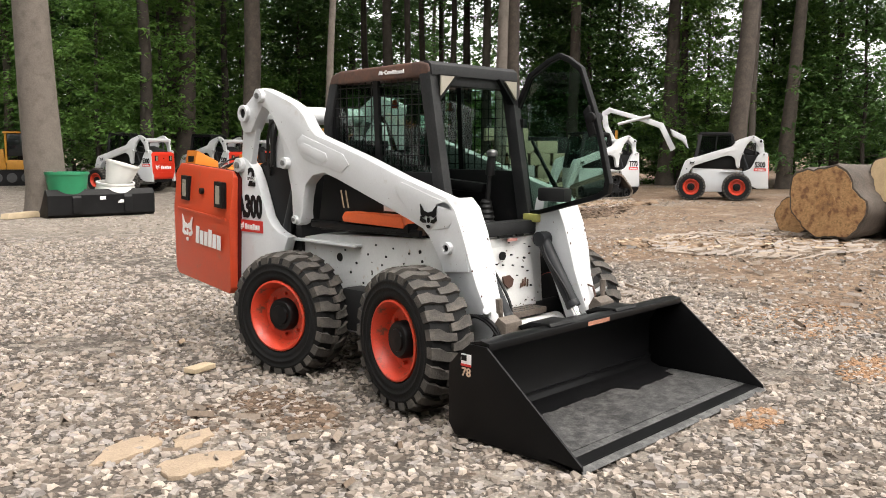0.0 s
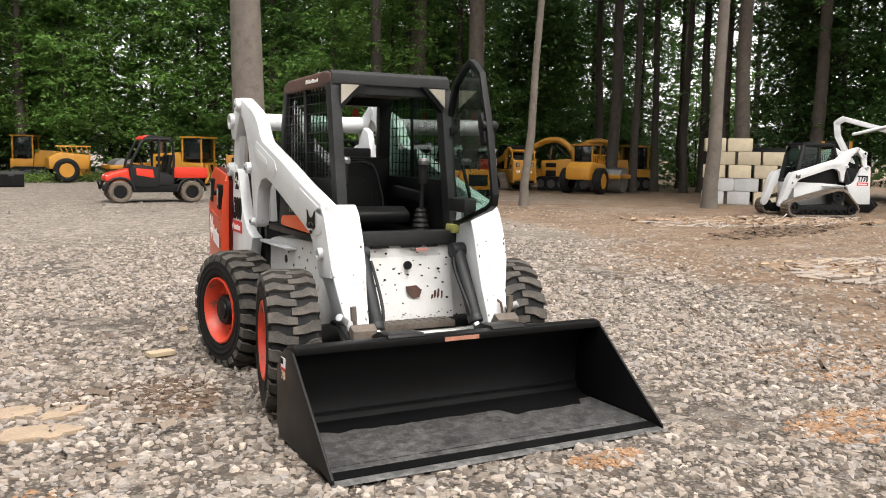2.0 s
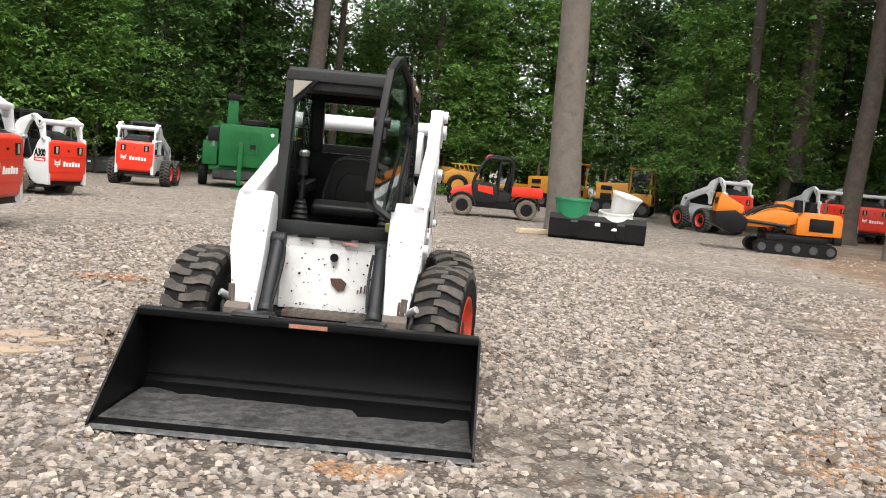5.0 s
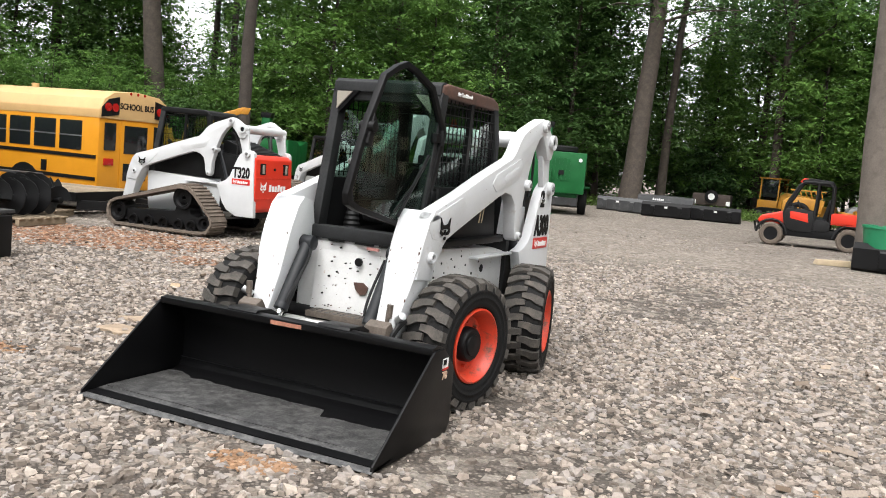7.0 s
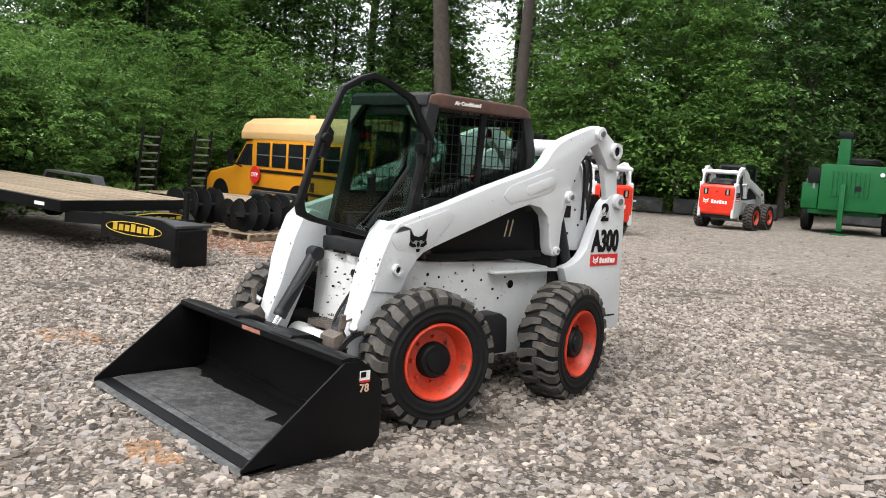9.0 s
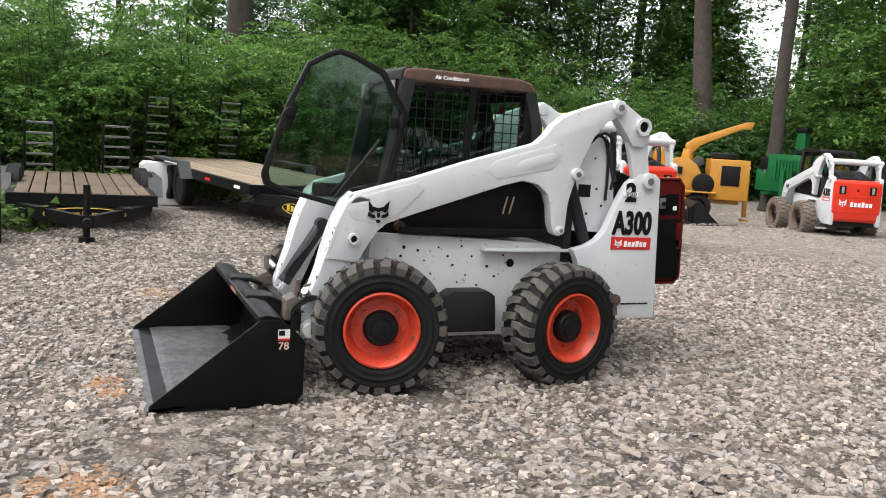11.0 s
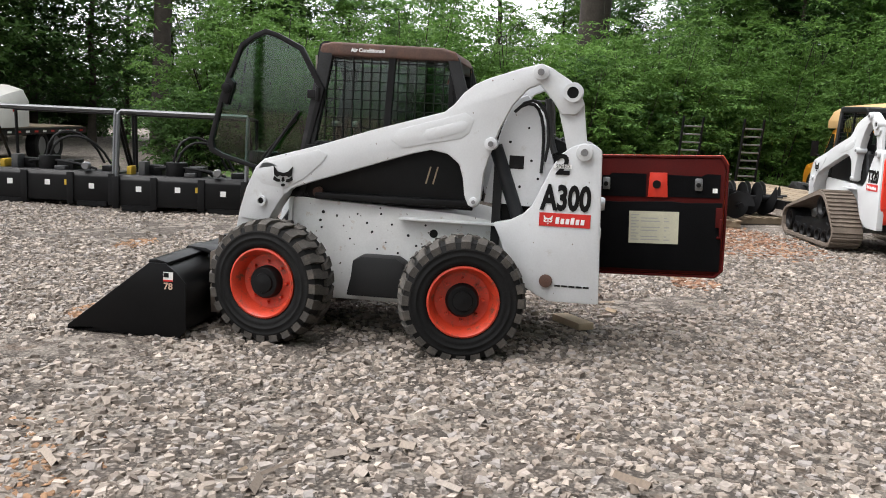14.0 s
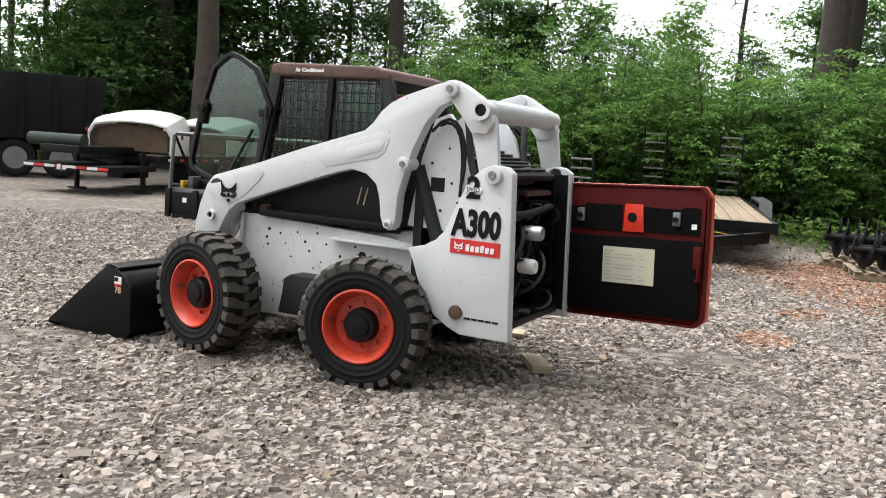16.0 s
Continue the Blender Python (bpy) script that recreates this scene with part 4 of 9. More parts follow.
def rim_parts(parent, radius, width, material, hub_material):
    R = radius * 0.535
    bm = B()
    h = width / 2
    lathe(bm, [(h * 0.94, R + 0.012), (h * 0.97, R), (h * 0.88, R - 0.012), (h * 0.55, R - 0.03), (h * 0.30, R - 0.045), (h * 0.26, R - 0.09), (h * 0.34, R * 0.46), (h * 0.34, 0.06), (-h * 0.8, 0.06), (-h * 0.8, R + 0.012)], seg=40, closed=True)
    part("rim", bm, material, parent)
    bm = B()
    lathe(bm, [(-h * 0.84, 0.02), (-h * 0.84, R + 0.008), (-h * 0.81, R + 0.008), (-h * 0.81, 0.02)], seg=32, closed=True)
    part("brake_disc", bm, hub_material, parent)
    bm = B()
    lathe(bm, [(h * 0.2, R * 0.50), (h * 0.62, R * 0.48), (h * 0.72, R * 0.42), (h * 0.72, R * 0.30), (h * 0.80, R * 0.28), (h * 0.82, 0.02), (h * 0.84, 0.001)], seg=28)
    part("hub", bm, hub_material, parent)
    for i in range(8):
        a = 2 * math.pi * i / 8
        bm = B()
        c = (0, R * 0.62 * math.cos(a), R * 0.62 * math.sin(a))
        rod(bm, (h * 0.3, c[1], c[2]), (h * 0.46, c[1], c[2]), 0.013, 0.011, 6)
        part("wheel_nut", bm, material, parent)


def wheel(parent, x, y, z, steer=0.0, rim=None, tyre=None, tread=None):
    w = new("wheel")
    w.parent = parent
    w.matrix_basis = pose(x, y, z, 0, 0, steer + (180 if x < 0 else 0))
    t = new("tyre", tyre or TYRE)
    t.parent = w
    u = new("tread", tread or LUGS)
    u.parent = w
    rim_parts(w, 0.425, 0.305, rim or RIM, BLACK)
    return w


ARM = [(-0.151, 1.16), (-0.089, 1.221), (0.297, 1.332), (0.669, 1.455), (1.16, 1.60), (1.225, 1.655), (1.281, 1.728), (1.35, 1.785), (1.445, 1.832), (1.657, 1.905), (1.786, 1.941),
       (1.85, 1.915), (1.978, 1.838), (2.04, 1.77), (2.075, 1.69), (2.03, 1.62), (1.93, 1.62), (1.874, 1.70), (1.78, 1.808), (1.703, 1.774), (1.609, 1.664), (1.537, 1.516),
       (1.483, 1.36), (1.44, 1.205), (1.43, 1.03), (1.415, 0.985), (1.385, 0.966), (1.345, 0.985), (1.318, 1.05), (1.303, 1.164), (1.272, 1.259), (1.192, 1.322), (1.075, 1.342),
       (0.941, 1.308), (0.264, 1.083), (0.12, 1.03), (0.05, 0.97), (0.0, 0.89), (-0.06, 0.78), (-0.26, 0.80)]
LINK = [(1.93, 1.79), (2.02, 1.82), (2.075, 1.70), (2.115, 1.42), (2.09, 1.34), (2.03, 1.33), (1.985, 1.38), (1.955, 1.50), (1.90, 1.68)]
LEG = [(-0.151, 1.16), (-0.215, 1.017), (-0.262, 0.866), (-0.30, 0.715), (-0.36, 0.55), (-0.43, 0.36), (-0.42, 0.29), (-0.33, 0.26), (-0.25, 0.32), (-0.17, 0.52), (-0.09, 0.72), (-0.02, 0.86), (0.06, 0.98), (0.02, 1.19), (-0.089, 1.221)]
UPRIGHT = [(2.262, 0.363), (2.215, 1.395), (2.17, 1.43), (2.095, 1.44), (2.02, 1.415), (1.95, 1.36), (1.905, 1.29), (1.865, 1.205), (1.824, 1.114), (1.78, 1.01), (1.72, 0.945), (1.64, 0.90), (1.521, 0.872),
           (1.56, 0.80), (1.601, 0.694), (1.66, 0.56), (1.74, 0.46), (1.84, 0.40), (1.93, 0.362)]
BODY = [(0.06, 0.50), (0.04, 0.93), (0.10, 0.955), (1.30, 0.905), (1.56, 0.86), (1.60, 0.70), (1.58, 0.32), (1.40, 0.24), (0.16, 0.24), (0.08, 0.34)]
EMBLEM = (
    [(-1.0, 1.0), (-0.55, 0.42), (0.0, 0.30), (0.50, 0.45), (1.0, 0.98), (0.88, 0.10), (0.62, -0.12), (0.30, 0.04), (0.0, -0.06), (-0.32, 0.04), (-0.64, -0.14), (-0.90, 0.05)],
    [(-0.92, -0.02), (-0.66, -0.26), (-0.34, -0.34), (-0.26, -0.58), (-0.62, -0.62), (-1.02, -0.42)],
    [(0.90, 0.02), (0.98, -0.36), (0.62, -0.60), (0.28, -0.58), (0.34, -0.32), (0.66, -0.24)],
    [(-0.10, -0.12), (0.10, -0.12), (0.16, -0.46), (0.0, -0.60), (-0.16, -0.46)],
    [(-0.24, -0.82), (0.0, -0.74), (0.24, -0.82), (0.12, -1.04), (-0.12, -1.04)],
)


def badge(parent, m, half, material, eye_material):
    """A small animal-face emblem, as plain shapes."""
    for pts in EMBLEM:
        part("emblem", flat([(x * half, y * half) for x, y in pts], m), material, parent, smooth=0)


def word_bars(parent, m, width, height, material, n=6, name="lettering"):
    """A maker's name as plain bars."""
    bm = B()
    step = width / n
    for i in range(n):
        x = -width / 2 + i * step
        hh = height * (0.5 if i % 3 else 0.62)
        prism(bm, [(x + step * 0.1, -height / 2), (x + step * 0.82, -height / 2), (x + step * 0.9, -height / 2 + hh * 1.4), (x + step * 0.2, -height / 2 + hh * 1.4)], "z", -0.003, 0.003)
    turned(bm, m)
    part(name, bm, material, parent, smooth=0)


def upper_works(L, side, white, plain=True):
    """Arm, leg, link, upright, pins of one side; side is 1 or -1."""
    x0, x1 = 0.50, 0.598
    bm = B()
    prism(bm, ARM, "x", side * x0, side * x1)
    arm = part("lift_arm", bm, white, L, bevel=0.012)
    bm = B()
    vs = prism(bm, LEG, "x", side * 0.375, side * 0.604)
    for v in vs:
        if v.co.z < 0.9:
            k = (0.9 - v.co.z) / 0.6
            v.co.x += side * (0.035 * k if abs(v.co.x) < 0.5 else -0.105 * k)
    part("lift_arm_leg", bm, white, L, bevel=0.014)
    bm = B()
    prism(bm, LINK, "x", side * 0.515, side * 0.566)
    part("rear_link", bm, white, L, bevel=0.01)
    bm = B()
    prism(bm, UPRIGHT, "x", side * 0.49, side * 0.575)
    part("upright", bm, white, L, bevel=0.014)
    # raised reinforcing plates on the arm
    bm = B()
    prism(bm, [(0.80, 1.40), (0.86, 1.47), (1.30, 1.60), (1.36, 1.56), (1.33, 1.47), (1.28, 1.43), (0.88, 1.345)], "x", side * 0.597, side * 0.6025)
    part("arm_plate", bm, white, arm, bevel=0.0025)
    bm = B()
    prism(bm, [(1.02, 1.435), (1.04, 1.475), (1.28, 1.545), (1.325, 1.53), (1.30, 1.475), (1.06, 1.405)], "x", side * 0.602, side * 0.6055)
    part("arm_pad", bm, white, arm, bevel=0.0025)
    bm = B()
    prism(bm, [(-0.10, 1.19), (0.30, 1.305), (0.36, 1.27), (0.33, 1.22), (0.20, 1.10), (0.06, 1.02), (-0.10, 1.05), (-0.16, 1.12)], "x", side * 0.598, side * 0.604)
    part("elbow_plate", bm, white, arm, bevel=0.0025)
    # pin bosses
    for (y, z, r, out) in ((1.783, 1.883, 0.050, 0.635), (1.482, 1.404, 0.042, 0.635), (1.385, 1.010, 0.030, 0.622), (2.098, 1.379, 0.055, 0.615)):
        bm = B()
        rod(bm, (side * 0.49, y, z), (side * out, y, z), r, seg=20)
        boss = part("pin_boss", bm, white, L, bevel=0.006)
        bm = B()
        rod(bm, (side * (out - 0.004), y, z), (side * (out + 0.010), y, z), r * 0.45, seg=12)
        part("pin", bm, GREY_STEEL, boss)
    for (y, z, r) in ((1.996, 1.762, 0.062), (-0.10, 0.931, 0.036)):
        bm = B()
        ring_rod(bm, (side * 0.50, y, z), (side * 0.628, y, z), r, r * 0.62)
        boss = part("pivot_collar", bm, white, L)
        bm = B()
        rod(bm, (side * 0.50, y, z), (side * 0.612, y, z), r * 0.61, seg=14)
        part("bore", bm, BLACK, boss)
    bm = B()
    ring_rod(bm, (side * 0.43, -0.345, 0.335), (side * 0.535, -0.345, 0.335), 0.062, 0.042)
    part("arm_foot_collar", bm, white, L)
    # lift cylinder between upright and arm
    bm = B()
    rod(bm, (side * 0.45, 1.50, 1.39), (side * 0.45, 1.70, 0.86), 0.048, seg=14)
    part("lift_cylinder", bm, CYL_GREY, L)
    bm = B()
    pipe(bm, curve((side * 0.52, 1.62, 1.62), (side * 0.53, 1.80, 1.85), (side * 0.50, 1.90, 1.55), (side * 0.5, 1.84, 1.30)), 0.011)
    pipe(bm, curve((side * 0.49, 1.66, 1.66), (side * 0.49, 1.80, 1.75), (side * 0.46, 1.84, 1.55), (side * 0.47, 1.82, 1.22)), 0.011)
    part("hydraulic_hose", bm, PLASTIC, L)
    bm = B()
    pipe(bm, curve((side * 0.47, 1.84, 1.72), (side * 0.46, 1.87, 1.58), (side * 0.44, 1.84, 1.50), (side * 0.44, 1.90, 1.36)), 0.024, 8)
    part("return_hose", bm, GREY_BLACK, L, "dusty return hose")
    return arm


def loader(name, label, at, turn, text="A300", main=False, tracked=False, white=WHITE_SMOOTH, rear=RED, group="parked skid-steer loaders", glazed=True,
           tyre=None, tread=None, rim=None, bucket=False):
    L = thing(name, label, "loader", group, at, turn)
    for side in (1, -1):
        upper_works(L, side, white)
        # side decals on the upright
        m = SIDE_L if side > 0 else SIDE_R
        lettering(text, 0.228, Matrix.Translation((side * 0.579, 2.0, 1.062)) @ m, DECAL_BLACK, L, "model_number", bold=0.009, squeeze=0.66)
        bm = flat([(-0.17, -0.045), (0.17, -0.045), (0.17, 0.045), (-0.17, 0.045)], Matrix.Translation((side * 0.577, 2.0, 0.922)) @ m)
        pl = part("name_plate", bm, DECAL_RED, L, smooth=0)
        word_bars(pl, Matrix.Translation((side * 0.581, 2.0 + side * 0.035, 0.922)) @ m, 0.20, 0.05, LABEL_WHITE)
        badge(pl, Matrix.Translation((side * 0.581, 2.0 - side * 0.11, 0.922)) @ m, 0.03, LABEL_WHITE, DECAL_RED)
        badge(L, Matrix.Translation((side * 0.6125, 0.055, 1.11)) @ m, 0.07, DECAL_BLACK, LABEL_WHITE)
    # chassis
    bm = B()
    prism(bm, BODY, "x", -0.44, 0.44)
    body = part("chassis", bm, WHITE_CHIPPED if main else white, L, bevel=0.012)
    bm = B()
    box(bm, -0.49, 0.49, 1.55, 2.15, 0.41, 0.49 if main else 0.98)
    part("engine_bay_floor", bm, BLACK, L, bevel=0.02)
    for side in (1, -1):
        bm = B()
        box(bm, side * 0.44, side * 0.515, 0.86, 1.545, 0.845, 0.862)
        part("side_ledge", bm, white, L, bevel=0.003)
    # white crossmember between the arms
    bm = B()
    rod(bm, (-0.52, 2.0, 1.765), (0.52, 2.0, 1.765), 0.068, seg=24)
    part("crossmember", bm, white, L)
    if not main:
        bm = B()
        prism(bm, [(1.42, 0.95), (1.42, 1.38), (2.02, 1.32), (2.12, 1.20), (2.12, 0.95)], "x", -0.485, 0.485)
        hood = part("engine_hood", bm, BLACK, L, bevel=0.02)
        for i in range(7):
            bm = B()
            box(bm, -0.40, 0.40, 1.55 + i * 0.07, 1.585 + i * 0.07, 1.34 - i * 0.004, 1.385 - i * 0.006)
            part("hood_louvre", bm, PLASTIC, hood)
    # cab
    cab = new("cab")
    cab.parent = L
    roofm = RUST_ROOF if main else BLACK
    bm = B()
    prism(bm, [(0.235, 1.985), (0.25, 2.03), (0.33, 2.045), (1.10, 2.03), (1.19, 2.005), (1.225, 1.94), (0.25, 1.95)], "x", -0.425, 0.425)
    part("roof", bm, roofm, cab, "rusted brown cab roof" if main else "", bevel=0.02, segments=3)
    if main:
        bm = B()
        prism(bm, [(0.222, 1.96), (0.232, 2.025), (0.262, 2.047), (0.30, 2.049), (0.30, 2.04), (0.25, 2.02), (0.24, 1.96)], "x", -0.415, 0.415)
        part("roof_front_lip", bm, CAB_GREY, cab, bevel=0.004)
    for side in (1, -1):
        bm = B()
        prism(bm, [(0.235, 1.98), (0.335, 1.98), (0.255, 1.55), (0.155, 0.98), (0.05, 0.98), (0.16, 1.55)], "x", side * 0.355, side * 0.425)
        part("front_pillar", bm, CAB_GREY, cab, bevel=0.012)
        bm = B()
        prism(bm, [(1.13, 1.97), (1.215, 1.97), (1.29, 1.72), (1.30, 1.28), (1.22, 1.28), (1.21, 1.70)], "x", side * 0.355, side * 0.42)
        part("rear_pillar", bm, CAB_GREY if main else roofm, cab, bevel=0.012)
        bm = B()
        prism(bm, [(0.19, 0.95), (0.10, 1.08), (0.17, 1.36), (1.29, 1.36), (1.36, 1.0), (1.36, 0.93)], "x", side * 0.385, side * 0.418)
        part("side_panel", bm, BLACK, cab, bevel=0.008)
        bm = B()
        prism(bm, [(0.215, 1.36), (0.32, 1.93), (1.14, 1.93), (1.22, 1.66), (1.22, 1.36)], "x", side * 0.388, side * 0.392)
        g = part("side_window", bm, GLASS if glazed else DARK_GLASS, cab, smooth=0)
        g.visible_shadow = False
        bm = B()
        for i in range(16):
            y = 0.22 + i * 0.064
            z1 = 1.945
            zz = 1.37
            lo = max(zz, 1.37)
            if y < 0.33:
                z1 = min(z1, 1.36 + (y - 0.215) * 5.2)
            rod(bm, (side * 0.405, y, lo), (side * 0.405, y, max(z1, lo + 0.02)), 0.0042, seg=4, caps=False)
        for i in range(9):
            z = 1.40 + i * 0.064
            rod(bm, (side * 0.405, 0.225 + (z - 1.37) * 0.17, z), (side * 0.405, 1.22 - max(0, z - 1.66) * 0.25, z), 0.0042, seg=4, caps=False)
        part("side_mesh", bm, BLACK, cab)
    for side in (1, -1):
        bm = B()
        prism(bm, [(0.70, 1.36), (0.745, 1.36), (0.775, 1.95), (0.73, 1.95)], "x", side * 0.388, side * 0.415)
        part("window_divider", bm, BLACK, cab)
    # front frame, back wall with its window, floor
    bm = B()
    box(bm, -0.425, 0.425, 0.02, 0.13, 0.945, 1.035)
    part("cab_sill", bm, CAB_GREY, cab, bevel=0.012)
    bm = B()
    prism(bm, [(0.24, 1.90), (0.24, 1.99), (0.34, 1.99), (0.32, 1.90)], "x", -0.36, 0.36)
    part("cab_header", bm, CAB_GREY, cab, bevel=0.012)
    bm = B()
    box(bm, -0.40, 0.40, 1.16, 1.22, 1.0, 1.50)
    box(bm, -0.40, -0.31, 1.15, 1.22, 1.50, 1.95)
    box(bm, 0.31, 0.40, 1.15, 1.22, 1.50, 1.95)
    box(bm, -0.40, 0.40, 1.14, 1.21, 1.88, 1.96)
    part("back_wall", bm, BLACK, cab, bevel=0.01)
    bm = B()
    box(bm, -0.40, 0.40, 0.13, 1.20, 0.94, 1.0)
    part("cab_floor", bm, PLASTIC, cab)
    for side in (1, -1):
        bm = B()
        prism(bm, [(side * 0.36, 1.965), (side * 0.20, 1.965), (side * 0.36, 1.80)], "y", 0.205, 0.26)
        part("corner_gusset", bm, BLACK, cab)
        bm = B()
        prism(bm, [(side * 0.365, 1.955), (side * 0.245, 1.955), (side * 0.365, 1.835)], "y", 0.192, 0.204)
        part("work_light", bm, LAMP_GLASS, cab, "dusty triangular work light lens")
    if main or glazed:
        # seat and controls
        seat = new("seat")
        seat.parent = cab
        bm = B()
        prism(bm, [(0.42, 1.06), (0.40, 1.13), (0.50, 1.17), (0.92, 1.13), (0.92, 1.04)], "x", -0.23, 0.23)
        part("cushion", bm, SEAT_VINYL, seat, bevel=0.03, segments=3)
        bm = B()
        outer = [(-0.25, 1.10), (-0.235, 1.22), (-0.185, 1.40), (-0.15, 1.46), (-0.08, 1.485), (0.08, 1.485), (0.15, 1.46), (0.185, 1.40), (0.235, 1.22), (0.25, 1.10)]
        prism(bm, outer, "y", 0.88, 0.98)
        back = part("backrest", bm, SEAT_VINYL, seat, bevel=0.03, segments=3)
        bm = B()
        pipe(bm, [(x * 0.93, 0.876, 1.10 + (z - 1.10) * 0.95) for x, z in outer], 0.007, 6)
        part("piping", bm, GREY_BLACK, back)
        bm = B()
        prism(bm, [(-0.15, 1.14), (-0.12, 1.30), (-0.06, 1.36), (0.06, 1.36), (0.12, 1.30), (0.15, 1.14)], "y", 0.872, 0.90)
        part("lumbar_pad", bm, SEAT_VINYL, back, bevel=0.012, segments=3)
        for side in (1, -1):
            bm = B()
            prism(bm, [(0.42, 1.20), (0.40, 1.27), (0.84, 1.30), (0.86, 1.22)], "x", side * 0.27, side * 0.34)
            part("armrest", bm, SEAT_VINYL, seat, bevel=0.02)
            bm = B()
            rod(bm, (side * 0.30, 0.40, 1.02), (side * 0.29, 0.36, 1.36), 0.022, 0.014, 10)
            rod(bm, (side * 0.29, 0.36, 1.33), (side * 0.285, 0.34, 1.47), 0.034, 0.026, 10)
            part("control_lever", bm, PLASTIC, cab, bevel=0.006)
            bm = B()
            lathe(bm, [(1.455, 0.012), (1.46, 0.034), (1.485, 0.038), (1.50, 0.028), (1.505, 0.001)], (side * 0.285, 0.335, 0), 14, "z")
            part("lever_knob", bm, GREY_STEEL, cab)
            bm = B()
            lathe(bm, [(1.0, 0.065), (1.02, 0.055), (1.035, 0.062), (1.055, 0.05), (1.07, 0.056), (1.09, 0.045), (1.105, 0.05), (1.125, 0.038), (1.14, 0.042), (1.16, 0.028)], (side * 0.30, 0.40, 0), 16, "z")
            part("lever_boot", bm, PLASTIC, cab)
    if tracked:
        track_frames(L)
    else:
        F, Rr = ((-10, 12) if main else (0, 0))
        for (x, y, z, s) in ((0.775, 0.045, 0.405, F), (-0.775, 0.02, 0.405, F), (0.765, 1.355, 0.38, Rr), (-0.775, 1.22, 0.39, Rr)):
            wheel(L, x, y, z if main else 0.40, s, rim, tyre, tread)
        for y in (0.04, 1.30):
            bm = B()
            rod(bm, (-0.66, y, 0.39), (0.66, y, 0.39), 0.085, seg=14)
            part("axle", bm, BLACK, L)
    rear_hood(L)
    if not main:
        tailgate(L, rear)
        bm = B()
        prism(bm, [(2.18, 0.34), (2.17, 0.46), (1.95, 0.46), (1.80, 0.34)], "x", -0.55, 0.55)
        part("rear_bumper", bm, BLACK, L, bevel=0.015)
    return L


def rear_hood(L):
    """The sloping louvred cover over the engine."""
    bm = B()
    prism(bm, [(2.14, 1.38), (1.56, 1.57), (1.50, 1.57), (1.50, 1.34), (2.14, 1.34)], "x", -0.39, 0.39)
    hood = part("rear_hood", bm, BLACK, L, "black louvred engine hood", bevel=0.015)
    for k in range(8):
        y = 1.60 + k * 0.064
        z = 1.57 - (y - 1.56) * 0.328
        bm = B()
        prism(bm, [(y, z - 0.01), (y + 0.030, z + 0.012), (y + 0.038, z + 0.004), (y + 0.02, z - 0.02)], "x", -0.33, 0.33)
        part("louvre", bm, GREY_BLACK, hood)


def tailgate(L, paint):
    """The closed engine door at the back."""
    bm = B()
    prism(bm, [(2.20, 0.44), (2.245, 0.50), (2.26, 0.88), (2.24, 1.30), (2.20, 1.36), (2.10, 1.38), (2.10, 0.44)], "x", -0.555, 0.555)
    t = part("tailgate", bm, paint, L, bevel=0.025, segments=3)
    for s in (1, -1):
        bm = B()
        box(bm, s * 0.27, s * 0.42, 2.235, 2.262, 1.06, 1.24)
        lp = part("tail_lamp_recess", bm, BLACK, t, bevel=0.008)
        bm = B()
        box(bm, s * 0.315, s * 0.375, 2.258, 2.272, 1.08, 1.22)
        part("tail_lamp", bm, LAMP_GLASS, lp, bevel=0.006)
    for z in (1.0, 0.66):
        bm = B()
        box(bm, -0.54, 0.54, 2.235, 2.262, z, z + 0.014)
        part("gate_crease", bm, paint, t, bevel=0.004)
    bm = B()
    rod(bm, (0, 2.24, 1.15), (0, 2.268, 1.15), 0.022, seg=12)
    part("latch", bm, BLACK, t)
    word_bars(t, Matrix.Translation((-0.10, 2.262, 0.85)) @ BACK, 0.52, 0.13, LABEL_WHITE)
    badge(t, Matrix.Translation((0.32, 2.262, 0.86)) @ BACK, 0.085, LABEL_WHITE, paint)
    return t


